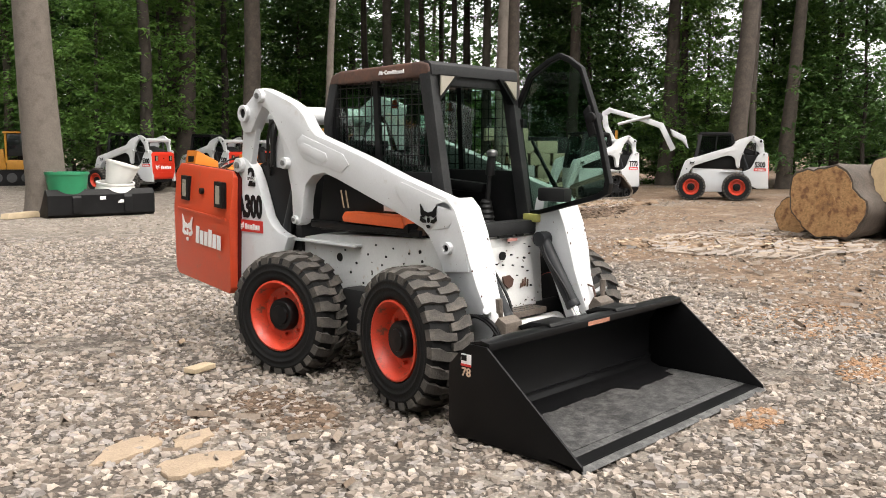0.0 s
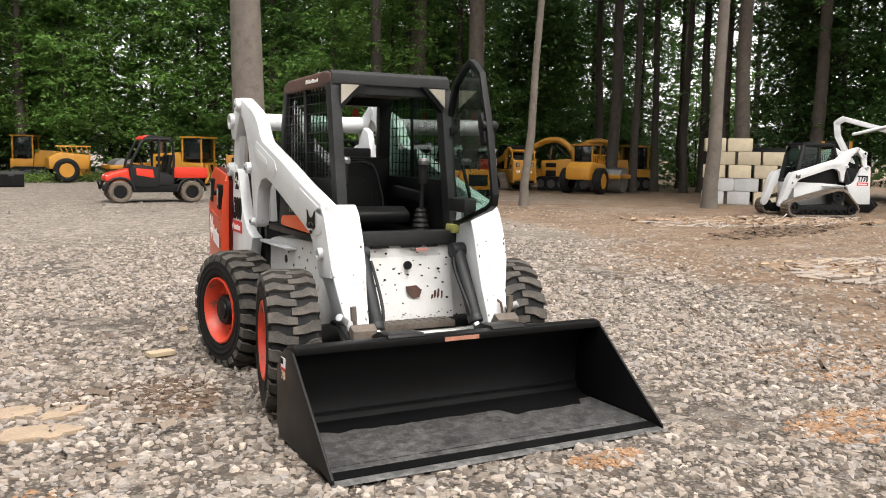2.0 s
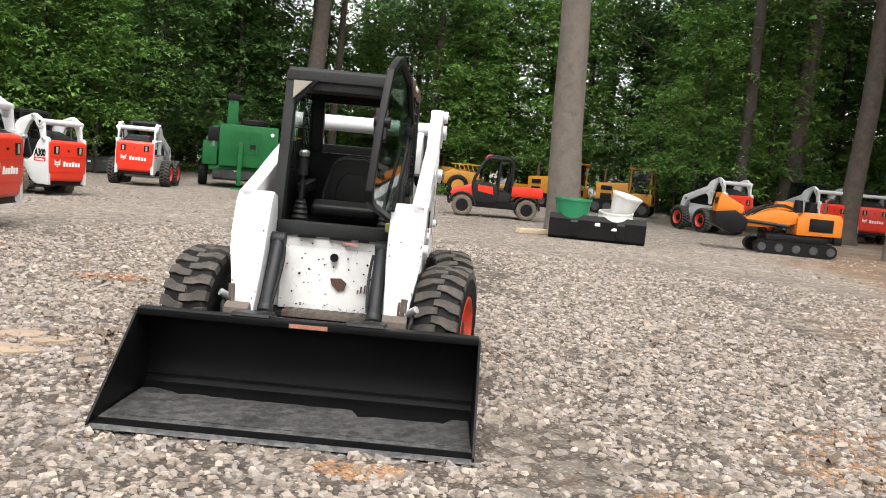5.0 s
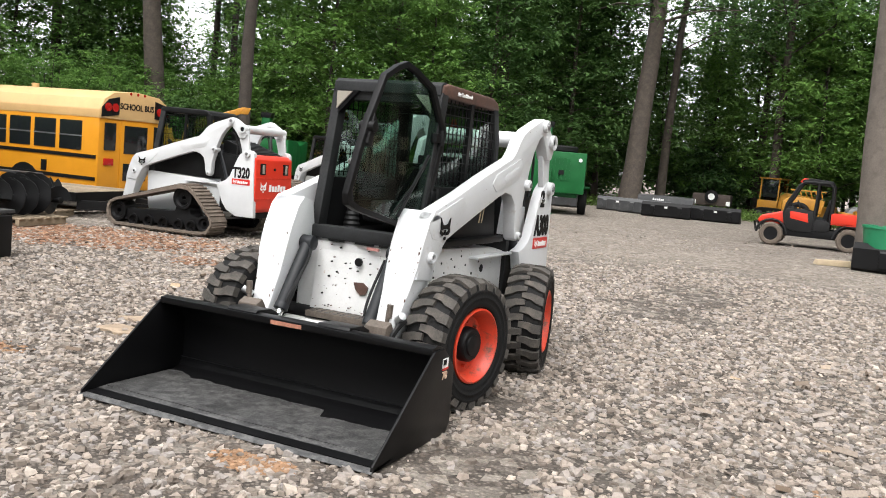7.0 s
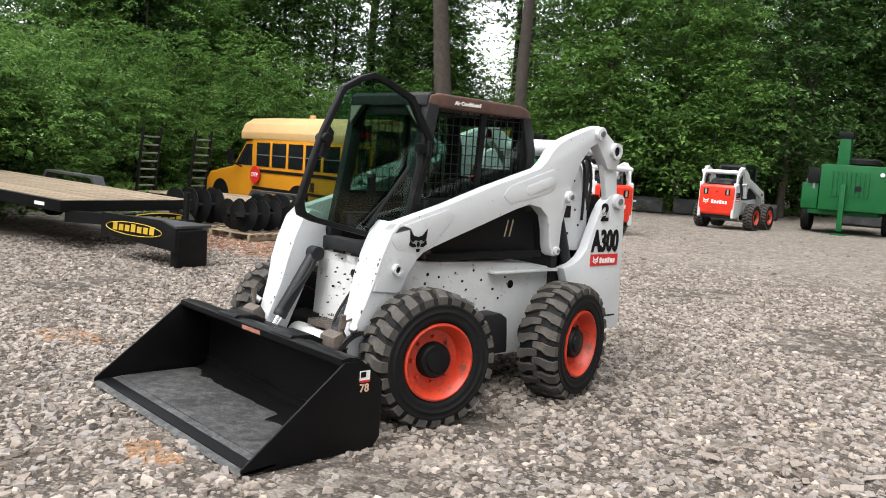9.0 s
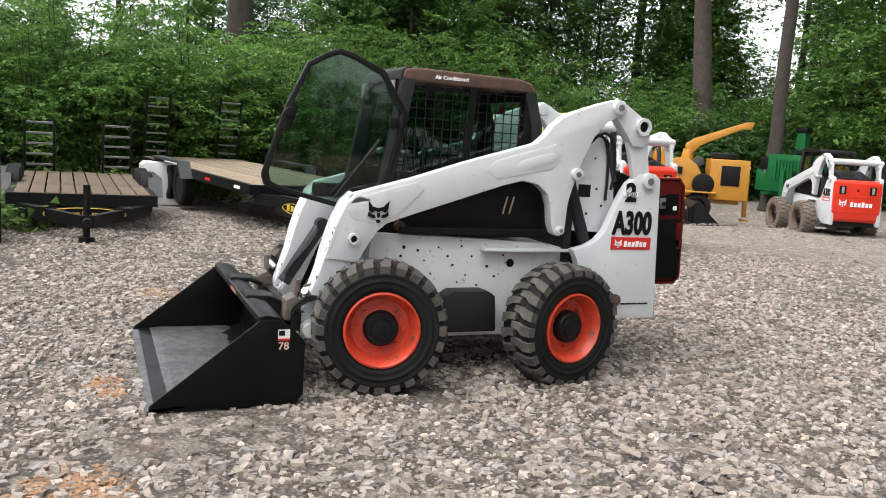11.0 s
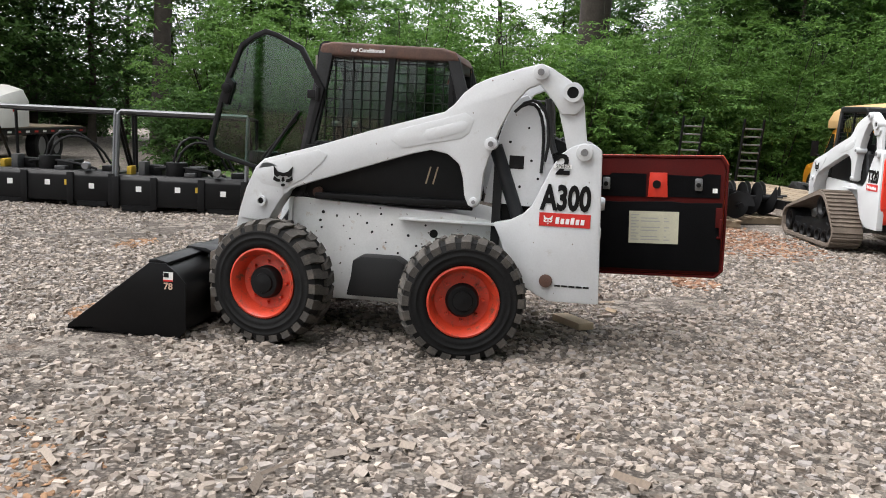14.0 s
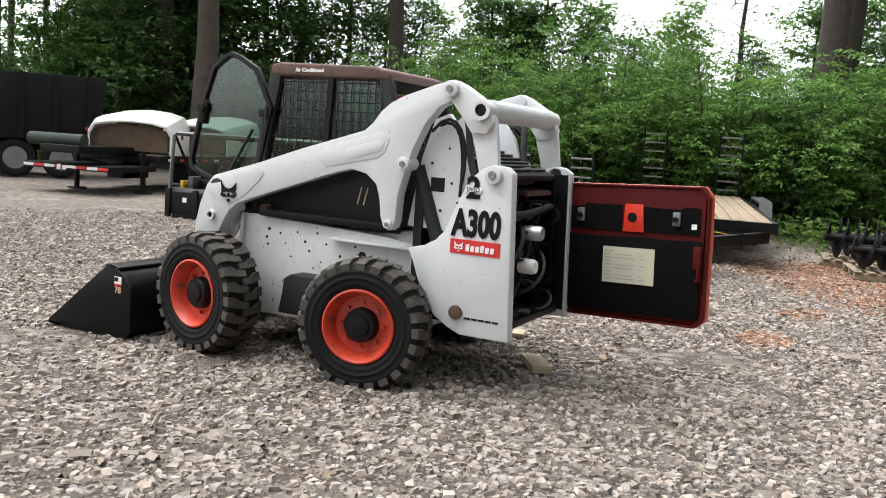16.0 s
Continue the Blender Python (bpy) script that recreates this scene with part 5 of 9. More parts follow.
def track_frames(L):
    """Rubber tracks with their rollers, in place of wheels."""
    prof = [(-0.36, 0.28), (-0.33, 0.12), (-0.22, 0.03), (1.50, 0.03), (1.66, 0.07), (1.74, 0.20), (1.70, 0.32), (1.38, 0.69), (1.26, 0.78), (1.10, 0.80), (0.95, 0.76), (-0.20, 0.45), (-0.32, 0.39)]
    inner = [(y * 0.965 + 0.028, 0.33 + (z - 0.33) * 0.87) for y, z in prof]
    for s in (1, -1):
        bm = B()
        k = len(prof)
        ring = []
        for x in (0.50, 0.93):
            ring.append([bm.verts.new((s * x, y, z)) for y, z in prof])
            ring.append([bm.verts.new((s * x, y, z)) for y, z in inner])
        for i in range(k):
            j = (i + 1) % k
            bm.faces.new((ring[0][i], ring[0][j], ring[2][j], ring[2][i]))
            bm.faces.new((ring[1][i], ring[1][j], ring[3][j], ring[3][i]))
            bm.faces.new((ring[0][i], ring[0][j], ring[1][j], ring[1][i]))
            bm.faces.new((ring[2][i], ring[2][j], ring[3][j], ring[3][i]))
        # tread bars
        pts = [Vector((y, z)) for y, z in prof]
        for i in range(k):
            a, b = pts[i], pts[(i + 1) % k]
            d = b - a
            cnt = max(1, int(d.length / 0.065))
            nrm = Vector((d.y, -d.x)).normalized()
            for q in range(cnt):
                c = a + d * ((q + 0.5) / cnt)
                u = d.normalized() * 0.018
                o = c + nrm * 0.022
                vs = [bm.verts.new((s * x, p.x, p.y)) for x in (0.51, 0.92) for p in (c - u, c + u, o + u * 0.8, o - u * 0.8)]
                for f in ((0, 1, 2, 3), (7, 6, 5, 4), (1, 5, 6, 2), (3, 2, 6, 7), (0, 3, 7, 4)):
                    bm.faces.new([vs[v] for v in f])
        tr = part("track", bm, MUD_TYRE, L, smooth=30)
        bm = B()
        prism(bm, [(-0.15, 0.12), (1.45, 0.12), (1.50, 0.27), (1.25, 0.34), (1.20, 0.56), (1.02, 0.56), (0.95, 0.36), (-0.10, 0.31)], "x", s * 0.56, s * 0.84)
        part("track_frame", bm, BLACK, tr, bevel=0.02)
        for y, z, r in ((-0.17, 0.26, 0.17), (0.15, 0.14, 0.10), (0.45, 0.14, 0.10), (0.75, 0.14, 0.10), (1.05, 0.14, 0.10), (1.30, 0.14, 0.10), (1.55, 0.20, 0.13), (1.12, 0.58, 0.18)):
            bm = B()
            lathe(bm, [(s * 0.58, 0.04), (s * 0.58, r), (s * 0.88, r), (s * 0.88, r * 0.75), (s * 0.84, r * 0.6), (s * 0.84, 0.04)], (0, y, z), 18, closed=True)
            part("track_roller", bm, BLACK, tr)


# ---- the loader in the middle of the yard ----
main_loader = loader("skid_steer_loader", "white skid-steer loader with black bucket, open door and open tailgate", (0, 0, 0), 0, main=True, white=WHITE, group="")


def main_details(L):
    # bucket
    bk = new("bucket")
    bk.parent = L
    x0, x1 = -0.985, 0.995
    bm = B()
    prism(bm, [(-1.30, 0.012), (-0.60, 0.012), (-0.525, 0.03), (-0.50, 0.10), (-0.50, 0.345), (-0.56, 0.450), (-0.63, 0.498), (-0.70, 0.498), (-0.70, 0.487),
               (-0.64, 0.483), (-0.575, 0.435), (-0.515, 0.341), (-0.515, 0.11), (-0.54, 0.05), (-0.60, 0.028), (-1.30, 0.024)], "x", x0 + 0.01, x1 - 0.01)
    part("shell", bm, BUCKET_BLACK, bk, "black painted bucket shell")
    side = [(-1.335, 0.002), (-1.33, 0.035), (-0.735, 0.506), (-0.62, 0.506), (-0.545, 0.450), (-0.475, 0.375), (-0.475, 0.06), (-0.52, 0.002)]
    for a, b in ((x0, x0 + 0.014), (x1 - 0.014, x1)):
        bm = B()
        prism(bm, side, "x", a, b)
        part("side_plate", bm, BUCKET_BLACK, bk, bevel=0.003)
    bm = B()
    prism(bm, [(-1.345, 0.004), (-1.33, 0.016), (-1.14, 0.0300), (-1.14, 0.020), (-1.30, 0.002)], "x", x0, x1)
    part("cutting_edge", bm, SCRAPED, bk)
    bm = B()
    prism(bm, [(-0.745, 0.483), (-0.745, 0.524), (-0.69, 0.532), (-0.61, 0.513), (-0.61, 0.494), (-0.69, 0.483)], "x", x0 + 0.012, x1 - 0.012)
    part("top_rail", bm, BUCKET_BLACK, bk, bevel=0.008)
    bm = B()
    prism(bm, [(-0.512, 0.085), (-0.512, 0.10), (-0.535, 0.10), (-0.535, 0.085)], "x", x0 + 0.014, x1 - 0.014)
    part("inner_ledge", bm, BUCKET_BLACK, bk)
    # scraped floor, its rear edge ragged where paint is left
    bm = B()
    back = [(x0 + 0.03 + i * (x1 - x0 - 0.06) / 40, -0.70 + 0.05 * noise.noise(Vector((i * 0.35, 1.0, 0))) + (-0.10 if 26 < i < 38 else 0.0) + (0.05 if i < 5 else 0)) for i in range(41)]
    prism(bm, [(x0 + 0.02, -1.165), (x1 - 0.02, -1.165)] + back[::-1], "z", 0.0285, 0.0325)
    part("worn_floor", bm, SCRAPED, bk, "bare scraped steel of the bucket floor", smooth=0)
    for cx in (-0.33, 0.33):
        bm = B()
        prism(bm, [(-0.735, 0.529), (-0.72, 0.546), (-0.58, 0.538), (-0.50, 0.502), (-0.52, 0.480), (-0.60, 0.513), (-0.72, 0.524)], "x", cx - 0.11, cx + 0.11)
        part("lug_plate", bm, BLACK, bk, bevel=0.004)
    bm = B()
    box(bm, -0.10, 0.12, -0.747, -0.744, 0.488, 0.512)
    part("maker_sticker", bm, mat("faded_orange_sticker", (0.34, 0.15, 0.10), 0.5, var=0.3, scale=30, bump=0.0), bk)
    for xx, m, s in ((x1 + 0.001, SIDE_L, 1), (x0 - 0.001, SIDE_R, -1)):
        st = part("side_sticker", flat([(-0.034, -0.03), (0.034, -0.03), (0.034, 0.03), (-0.034, 0.03)], Matrix.Translation((xx, -0.60, 0.42)) @ m), LABEL_WHITE, bk, smooth=0)
        part("sticker_print", flat([(-0.03, -0.005), (0.005, -0.005), (0.005, 0.025), (-0.03, 0.025)], Matrix.Translation((xx + s * 0.003, -0.60, 0.42)) @ m), DECAL_BLACK, st, smooth=0)
        part("sticker_stripe", flat([(-0.034, -0.034), (0.034, -0.034), (0.034, -0.022), (-0.034, -0.022)], Matrix.Translation((xx + s * 0.003, -0.60, 0.42)) @ m), DECAL_RED, st, smooth=0)
        lettering("78", 0.064, Matrix.Translation((xx, -0.60, 0.352)) @ m, mat("faded_orange_print", (0.62, 0.44, 0.32), 0.4, var=0.05, bump=0.0), bk, "width_number", bold=0.001)
    # quick-attach frame and tilt cylinders
    bm = B()
    box(bm, -0.56, 0.56, -0.47, -0.40, 0.10, 0.46)
    part("attach_plate", bm, BLACK, L, bevel=0.02)
    bm = B()
    rod(bm, (-0.58, -0.345, 0.335), (0.58, -0.345, 0.335), 0.045, seg=16)
    part("attach_pivot", bm, WHITE_CHIPPED, L)
    for s in (1, -1):
        a, b, c = Vector((s * 0.335, -0.07, 0.915)), Vector((s * 0.335, -0.33, 0.50)), Vector((s * 0.335, -0.41, 0.375))
        bm = B()
        rod(bm, a, b, 0.045, seg=20)
        cy = part("tilt_cylinder", bm, CYL_GREY, L, bevel=0.006)
        bm = B()
        rod(bm, b - (b - a).normalized() * 0.03, b + (b - a).normalized() * 0.012, 0.048, seg=20)
        part("gland", bm, CYL_GREY, cy, bevel=0.004)
        bm = B()
        rod(bm, b, c, 0.025, seg=14)
        part("piston_rod", bm, CHROME, cy)
        bm = B()
        rod(bm, c + Vector((-0.045, 0, -0.01)), c + Vector((0.045, 0, -0.01)), 0.042, seg=16)
        part("rod_eye", bm, CYL_GREY, cy)
        bm = B()
        rod(bm, a + Vector((-0.045, 0, 0)), a + Vector((0.045, 0, 0)), 0.05, seg=16)
        part("cylinder_eye", bm, CYL_GREY, cy, bevel=0.005)
        bm = B()
        rod(bm, a + Vector((s * 0.03, 0, 0)), a + Vector((s * 0.10, 0, 0)), 0.028, seg=14)
        part("cylinder_pin", bm, WHITE, cy)
        bm = B()
        pipe(bm, curve(a + Vector((-s * 0.05, -0.04, -0.04)), a + Vector((-s * 0.07, -0.08, -0.15)), b + Vector((-s * 0.05, 0.0, 0.12)), b + Vector((-s * 0.04, 0.0, 0.04))), 0.010, 6)
        part("cylinder_hose", bm, PLASTIC, cy)
    # quick-attach levers, couplers and hoses behind the bucket
    for s in (1, -1):
        bm = B()
        rod(bm, (s * 0.47, -0.455, 0.28), (s * 0.52, -0.43, 0.60), 0.014, seg=8)
        rod(bm, (s * 0.52, -0.43, 0.58), (s * 0.525, -0.425, 0.66), 0.020, seg=8)
        part("latch_lever", bm, DUSTY_STEEL, L)
        bm = B()
        prism(bm, [(-0.505, 0.40), (-0.50, 0.53), (-0.44, 0.56), (-0.40, 0.50), (-0.41, 0.40)], "x", s * 0.40, s * 0.55)
        part("latch_block", bm, DUSTY_STEEL, L, bevel=0.01)
        bm = B()
        prism(bm, [(-0.47, 0.10), (-0.48, 0.30), (-0.42, 0.34), (-0.38, 0.24), (-0.40, 0.10)], "x", s * 0.50, s * 0.60)
        part("attach_ear", bm, DUSTY_STEEL, L, bevel=0.01)
        for k in range(2):
            bm = B()
            pipe(bm, curve((s * 0.55, -0.20 + 0.05 * k, 0.52), (s * 0.60, -0.42, 0.62), (s * 0.58, -0.50, 0.48 - 0.05 * k), (s * 0.50, -0.44, 0.36)), 0.012, 6)
            part("coupler_hose", bm, PLASTIC, L)
        bm = B()
        rod(bm, (s * 0.545, -0.36, 0.56), (s * 0.60, -0.40, 0.60), 0.024, seg=10)
        part("coupler", bm, ZINC, L, bevel=0.004)
    # the front plate below the cab
    bm = B()
    prism(bm, [(0.055, 0.955), (0.075, 0.955), (0.02, 0.47), (-0.02, 0.47), (-0.01, 0.52)], "x", -0.325, 0.345)
    fp = part("front_plate", bm, WHITE_CHIPPED, L, "white front plate with holes, scratches and rust", bevel=0.004)
    def fy(z):
        return 0.03 + (z - 0.52) * 0.075 - 0.048
    rr = random.Random(21)
    for xa, xb in ((-0.47, -0.327), (0.347, 0.47)):
        bm = B()
        prism(bm, [(0.06, 0.955), (0.085, 0.955), (0.06, 0.42), (0.02, 0.42), (0.03, 0.52)], "x", xa, xb)
        part("plate_wing", bm, WHITE_CHIPPED, fp, bevel=0.004)
    spots = [(0.02, 0.82, 0.028)]
    spots += [(-0.13, 0.90, 0.010), (-0.19, 0.80, 0.009), (-0.08, 0.80, 0.009), (-0.04, 0.77, 0.009), (0.02, 0.76, 0.009), (0.11, 0.82, 0.009), (0.12, 0.75, 0.009), (0.24, 0.79, 0.012), (0.22, 0.73, 0.009),
              (-0.20, 0.70, 0.012), (-0.14, 0.735, 0.010), (0.27, 0.70, 0.008), (-0.24, 0.58, 0.009), (0.30, 0.60, 0.010), (-0.07, 0.70, 0.006), (0.16, 0.68, 0.007), (0.09, 0.90, 0.006), (0.30, 0.86, 0.008)]
    for x, z, r in spots:
        r = r if r > 0.02 else r * 0.62
        bm = B()
        rod(bm, (x, fy(z) + 0.012, z), (x, fy(z) - 0.002, z), r, seg=14)
        part("plate_hole", bm, BLACK if r < 0.029 else RUST_ROOF, fp)
    for x, z, w, h in ((0.21, 0.625, 0.006, 0.05), (0.235, 0.63, 0.005, 0.06), (0.19, 0.61, 0.005, 0.03), (0.26, 0.62, 0.004, 0.05)):
        bm = B()
        prism(bm, [(x - w, z - h / 2), (x + w, z - h / 2 + 0.01), (x + w * 1.3, z + h / 2), (x - w * 0.4, z + h / 2)], "y", fy(z) - 0.003, fy(z) + 0.006)
        part("rust_scrape", bm, RUST_ROOF, fp, smooth=0)
    bm = B()
    prism(bm, [(0.005, 0.685), (0.075, 0.69), (0.115, 0.66), (0.10, 0.615), (0.06, 0.605), (0.02, 0.64)], "y", fy(0.65) - 0.003, fy(0.65) + 0.01)
    part("rust_patch", bm, RUST_ROOF, fp, "flaked patch of brown rust", smooth=0)
    for k in range(40):
        x, z, r = rr.uniform(-0.31, 0.33), rr.choice((rr.uniform(0.49, 0.93), rr.uniform(0.482, 0.51))), rr.uniform(0.0015, 0.006)
        pts = [(x + r * rr.uniform(0.5, 1.6) * math.cos(u), z + r * rr.uniform(0.4, 1.1) * math.sin(u)) for u in [2 * math.pi * q / 7 for q in range(7)]]
        bm = B()
        prism(bm, pts, "y", fy(z) - 0.002, fy(z) + 0.008)
        part("rust_chip", bm, RUST_ROOF if k % 3 else BLACK, fp, smooth=0)
    for x, w, m in ((-0.17, 0.12, DECAL_BLACK), (0.05, 0.14, DECAL_BLACK), (0.12, 0.09, FADED_RED), (0.20, 0.07, DECAL_BLACK)):
        bm = B()
        zz = 0.945 if m is DECAL_BLACK else 0.918
        box(bm, x - w / 2, x + w / 2, fy(zz) - 0.006, fy(zz) + 0.01, zz - 0.009, zz + 0.009)
        part("warning_label", bm, m, fp, smooth=0)
    bm = B()
    box(bm, -0.27, 0.29, -0.15, 0.03, 0.435, 0.475)
    st = part("front_step", bm, DUSTY_STEEL, L, bevel=0.006)
    for i in range(9):
        for j in range(3):
            bm = B()
            box(bm, -0.245 + i * 0.058, -0.215 + i * 0.058, -0.14 + j * 0.05, -0.11 + j * 0.05, 0.4735, 0.4765)
            part("step_hole", bm, BLACK, st)
    bm = B()
    rod(bm, (-0.44, -0.12, 0.335), (0.44, -0.12, 0.335), 0.085, seg=18)
    part("front_tube", bm, WHITE_CHIPPED, L)
    for s in (1, -1):
        for k in range(11):
            z = rr.uniform(0.42, 1.10)
            y0 = np.interp(z, [0.36, 0.55, 0.715, 0.866, 1.017, 1.16], [-0.43, -0.36, -0.30, -0.262, -0.215, -0.151])
            x, r = s * (rr.choice((0.395, 0.592)) + rr.uniform(-0.008, 0.006)), rr.uniform(0.0015, 0.0045)
            x -= s * max(0.0, (0.9 - z) / 0.6) * (0.09 if abs(x) > 0.5 else -0.03)
            bm = B()
            prism(bm, [(x + r * rr.uniform(0.5, 1.3) * math.cos(u), z + r * rr.uniform(1.0, 4.0) * math.sin(u)) for u in [2 * math.pi * q / 6 for q in range(6)]], "y", y0 - 0.0035, y0 + 0.02)
            part("rust_chip", bm, RUST_ROOF, L, smooth=0)
    # holes and plugs along both flanks
    for s in (1, -1):
        for y, z, r in ((1.10, 0.755, 0.030), (0.30, 0.86, 0.012), (0.40, 0.84, 0.008), (0.62, 0.80, 0.009), (0.66, 0.74, 0.008), (0.80, 0.80, 0.008), (0.92, 0.73, 0.010), (0.55, 0.86, 0.007), (0.72, 0.87, 0.008),
                        (0.98, 0.66, 0.009), (0.50, 0.68, 0.007), (0.70, 0.62, 0.007), (0.85, 0.60, 0.008), (1.04, 0.81, 0.008), (0.28, 0.80, 0.010), (0.29, 0.75, 0.008), (0.45, 0.77, 0.006), (0.76, 0.67, 0.006)):
            bm = B()
            rod(bm, (s * 0.436, y, z), (s * 0.444, y, z), r, seg=12)
            part("flank_hole", bm, BLACK, L)
        bm = B()
        prism(bm, [(1.44, 1.0), (1.93, 0.98), (1.90, 1.30), (1.80, 1.62), (1.70, 1.74), (1.60, 1.70), (1.52, 1.45)], "x", s * 0.40, s * 0.452)
        ip = part("inner_upright", bm, WHITE, L, bevel=0.01)
        for y, z, r in ((1.60, 1.42, 0.010), (1.68, 1.12, 0.010), (1.75, 1.30, 0.009), (1.58, 1.20, 0.008), (1.80, 1.18, 0.009), (1.72, 1.52, 0.008)):
            bm = B()
            rod(bm, (s * 0.447, y, z), (s * 0.456, y, z), r, seg=10)
            part("plate_hole", bm, BLACK, ip)
        bm = B()
        box(bm, s * 0.450, s * 0.456, 1.60, 1.70, 1.24, 1.33)
        part("data_plate", bm, BLACK, ip)
        bm = B()
        rod(bm, (s * 0.40, 0.26, 1.0), (s * 0.47, 0.26, 1.0), 0.035, seg=14)
        part("arm_stop", bm, RUST_ROOF, L)
        bm = B()
        box(bm, s * 0.425, s * 0.50, 0.25, 1.35, 0.955, 1.0)
        part("side_rail", bm, BLACK, L, bevel=0.008)
        bm = B()
        rod(bm, (s * 0.575, 1.90, 0.505), (s * 0.60, 1.90, 0.505), 0.045, seg=14)
        part("tie_down", bm, RUST_ROOF, L, bevel=0.006)
        m = SIDE_L if s > 0 else SIDE_R
        lettering("2", 0.185, Matrix.Translation((s * 0.579, 1.965, 1.285)) @ m, DECAL_BLACK, L, "speed_mark", bold=0.006)
        bar = flat([(-0.058, -0.014), (0.058, -0.014), (0.058, 0.014), (-0.058, 0.014)], Matrix.Translation((s * 0.582, 1.965, 1.28)) @ m)
        sb = part("speed_band", bar, LABEL_WHITE, L, smooth=0)
        lettering("SPEED", 0.034, Matrix.Translation((s * 0.586, 1.965, 1.28)) @ m, DECAL_BLACK, sb, "speed_word", depth=0.001)
        for k in range(5):
            bm = flat([(-0.02, -0.006), (0.02, -0.006), (0.02, 0.006), (-0.02, 0.006)], Matrix.Translation((s * 0.577, 1.98 + k * 0.048, 0.475)) @ m)
            part("decal_print", bm, DECAL_BLACK, L, smooth=0)
        lettering("Air Conditioned", 0.036, Matrix.Translation((s * 0.427, 0.58, 1.992)) @ m, LABEL_WHITE, L, "roof_lettering", bold=0.001)
    # fuel tank and battery covers between the wheels
    for s in (1, -1):
        bm = B()
        prism(bm, [(0.52, 0.30), (0.55, 0.44), (0.56, 0.55), (0.62, 0.585), (0.87, 0.585), (0.93, 0.55), (0.94, 0.44), (0.95, 0.30)], "x", s * 0.44, s * 0.60)
        part("tank_cover", bm, PLASTIC, L, bevel=0.02)
    bm = B()
    prism(bm, [(0.36, 1.03), (0.39, 1.085), (0.95, 1.085), (0.98, 1.05), (0.97, 1.015), (0.38, 1.005)], "x", -0.52, -0.42)
    part("arm_support", bm, mat("orange_plastic", (0.72, 0.12, 0.03), 0.45, var=0.1, bump=0.04), L, "orange lift-arm support bar", bevel=0.012)
    bm = B()
    prism(bm, [(0.34, 0.98), (0.34, 1.04), (0.44, 1.0), (1.0, 1.0), (1.0, 0.955)], "x", -0.51, -0.43)
    part("support_tray", bm, BLACK, L, bevel=0.006)
    bm = B()
    box(bm, -0.424, -0.419, 0.40, 0.66, 1.10, 1.19)
    part("side_label", bm, LABEL_WHITE, L, smooth=0)
    for s in (1, -1):
        for k in range(2):
            bm = B()
            prism(bm, [(1.02 + k * 0.05, 1.10), (1.03 + k * 0.05, 1.10), (1.06 + k * 0.05, 1.22), (1.05 + k * 0.05, 1.22)], "x", s * 0.419, s * 0.424)
            part("bracket_strip", bm, TIMBER, L, smooth=0)
    # door, swung open on its hinges at the left front pillar
    outline = [(0.285, 1.72), (0.115, 2.005), (-0.08, 2.095), (-0.175, 2.122), (-0.26, 2.09), (-0.375, 2.02), (-0.50, 1.74), (-0.56, 1.56), (-0.635, 1.30), (-0.62, 1.235), (-0.54, 1.20), (0.0, 1.07), (0.09, 1.06), (0.13, 1.12)]
    def dx(y):
        return 0.435 - (0.29 - y) * 0.17
    dr = new("door")
    dr.parent = L
    cy, cz = -0.17, 1.58
    inner = [(cy + (y - cy) * 0.905, cz + (z - cz) * 0.93) for y, z in outline]
    bm = B()
    k = len(outline)
    rings = [[bm.verts.new((dx(y) + o, y, z)) for y, z in pts] for pts, o in ((outline, -0.022), (outline, 0.022), (inner, 0.022), (inner, -0.022))]
    for a in range(4):
        p, q = rings[a], rings[(a + 1) % 4]
        for i in range(k):
            j = (i + 1) % k
            bm.faces.new((p[i], p[j], q[j], q[i]))
    part("door_frame", bm, BLACK, dr, bevel=0.008)
    bm = B()
    va = [bm.verts.new((dx(y) - 0.003, y, z)) for y, z in inner]
    vb = [bm.verts.new((dx(y) + 0.003, y, z)) for y, z in inner]
    bm.faces.new(va)
    bm.faces.new(vb[::-1])
    g = part("door_glass", bm, GLASS, dr, "green-tinted door glass", smooth=0)
    g.visible_shadow = False
    bm = B()
    rod(bm, (dx(-0.46) - 0.05, -0.475, 1.70), (dx(-0.46) + 0.05, -0.475, 1.70), 0.035, seg=12)
    prism(bm, [(-0.52, 1.60), (-0.46, 1.78), (-0.42, 1.74), (-0.47, 1.58)], "x", dx(-0.46) - 0.045, dx(-0.46) + 0.03)
    part("door_latch", bm, BLACK, dr, bevel=0.006)
    bm = B()
    box(bm, dx(-0.18) - 0.10, dx(-0.18) - 0.012, -0.30, -0.08, 1.17, 1.26)
    part("wiper_motor", bm, PLASTIC, dr, bevel=0.02)
    bm = B()
    pipe(bm, [(dx(-0.20) + 0.02, -0.20, 1.20), (dx(0.02) + 0.03, 0.0, 1.42), (dx(0.1) + 0.02, 0.08, 1.50)], 0.007, 6)
    rod(bm, (dx(-0.1) + 0.02, -0.18, 1.17), (dx(0.13) + 0.02, 0.10, 1.56), 0.012, seg=6)
    part("wiper", bm, BLACK, dr)
    bm = B()
    box(bm, dx(0.05) - 0.06, dx(0.05) + 0.03, -0.02, 0.10, 1.02, 1.075)
    part("door_hinge", bm, mat("yellowed_plastic", (0.35, 0.34, 0.10), 0.5), dr, bevel=0.01)
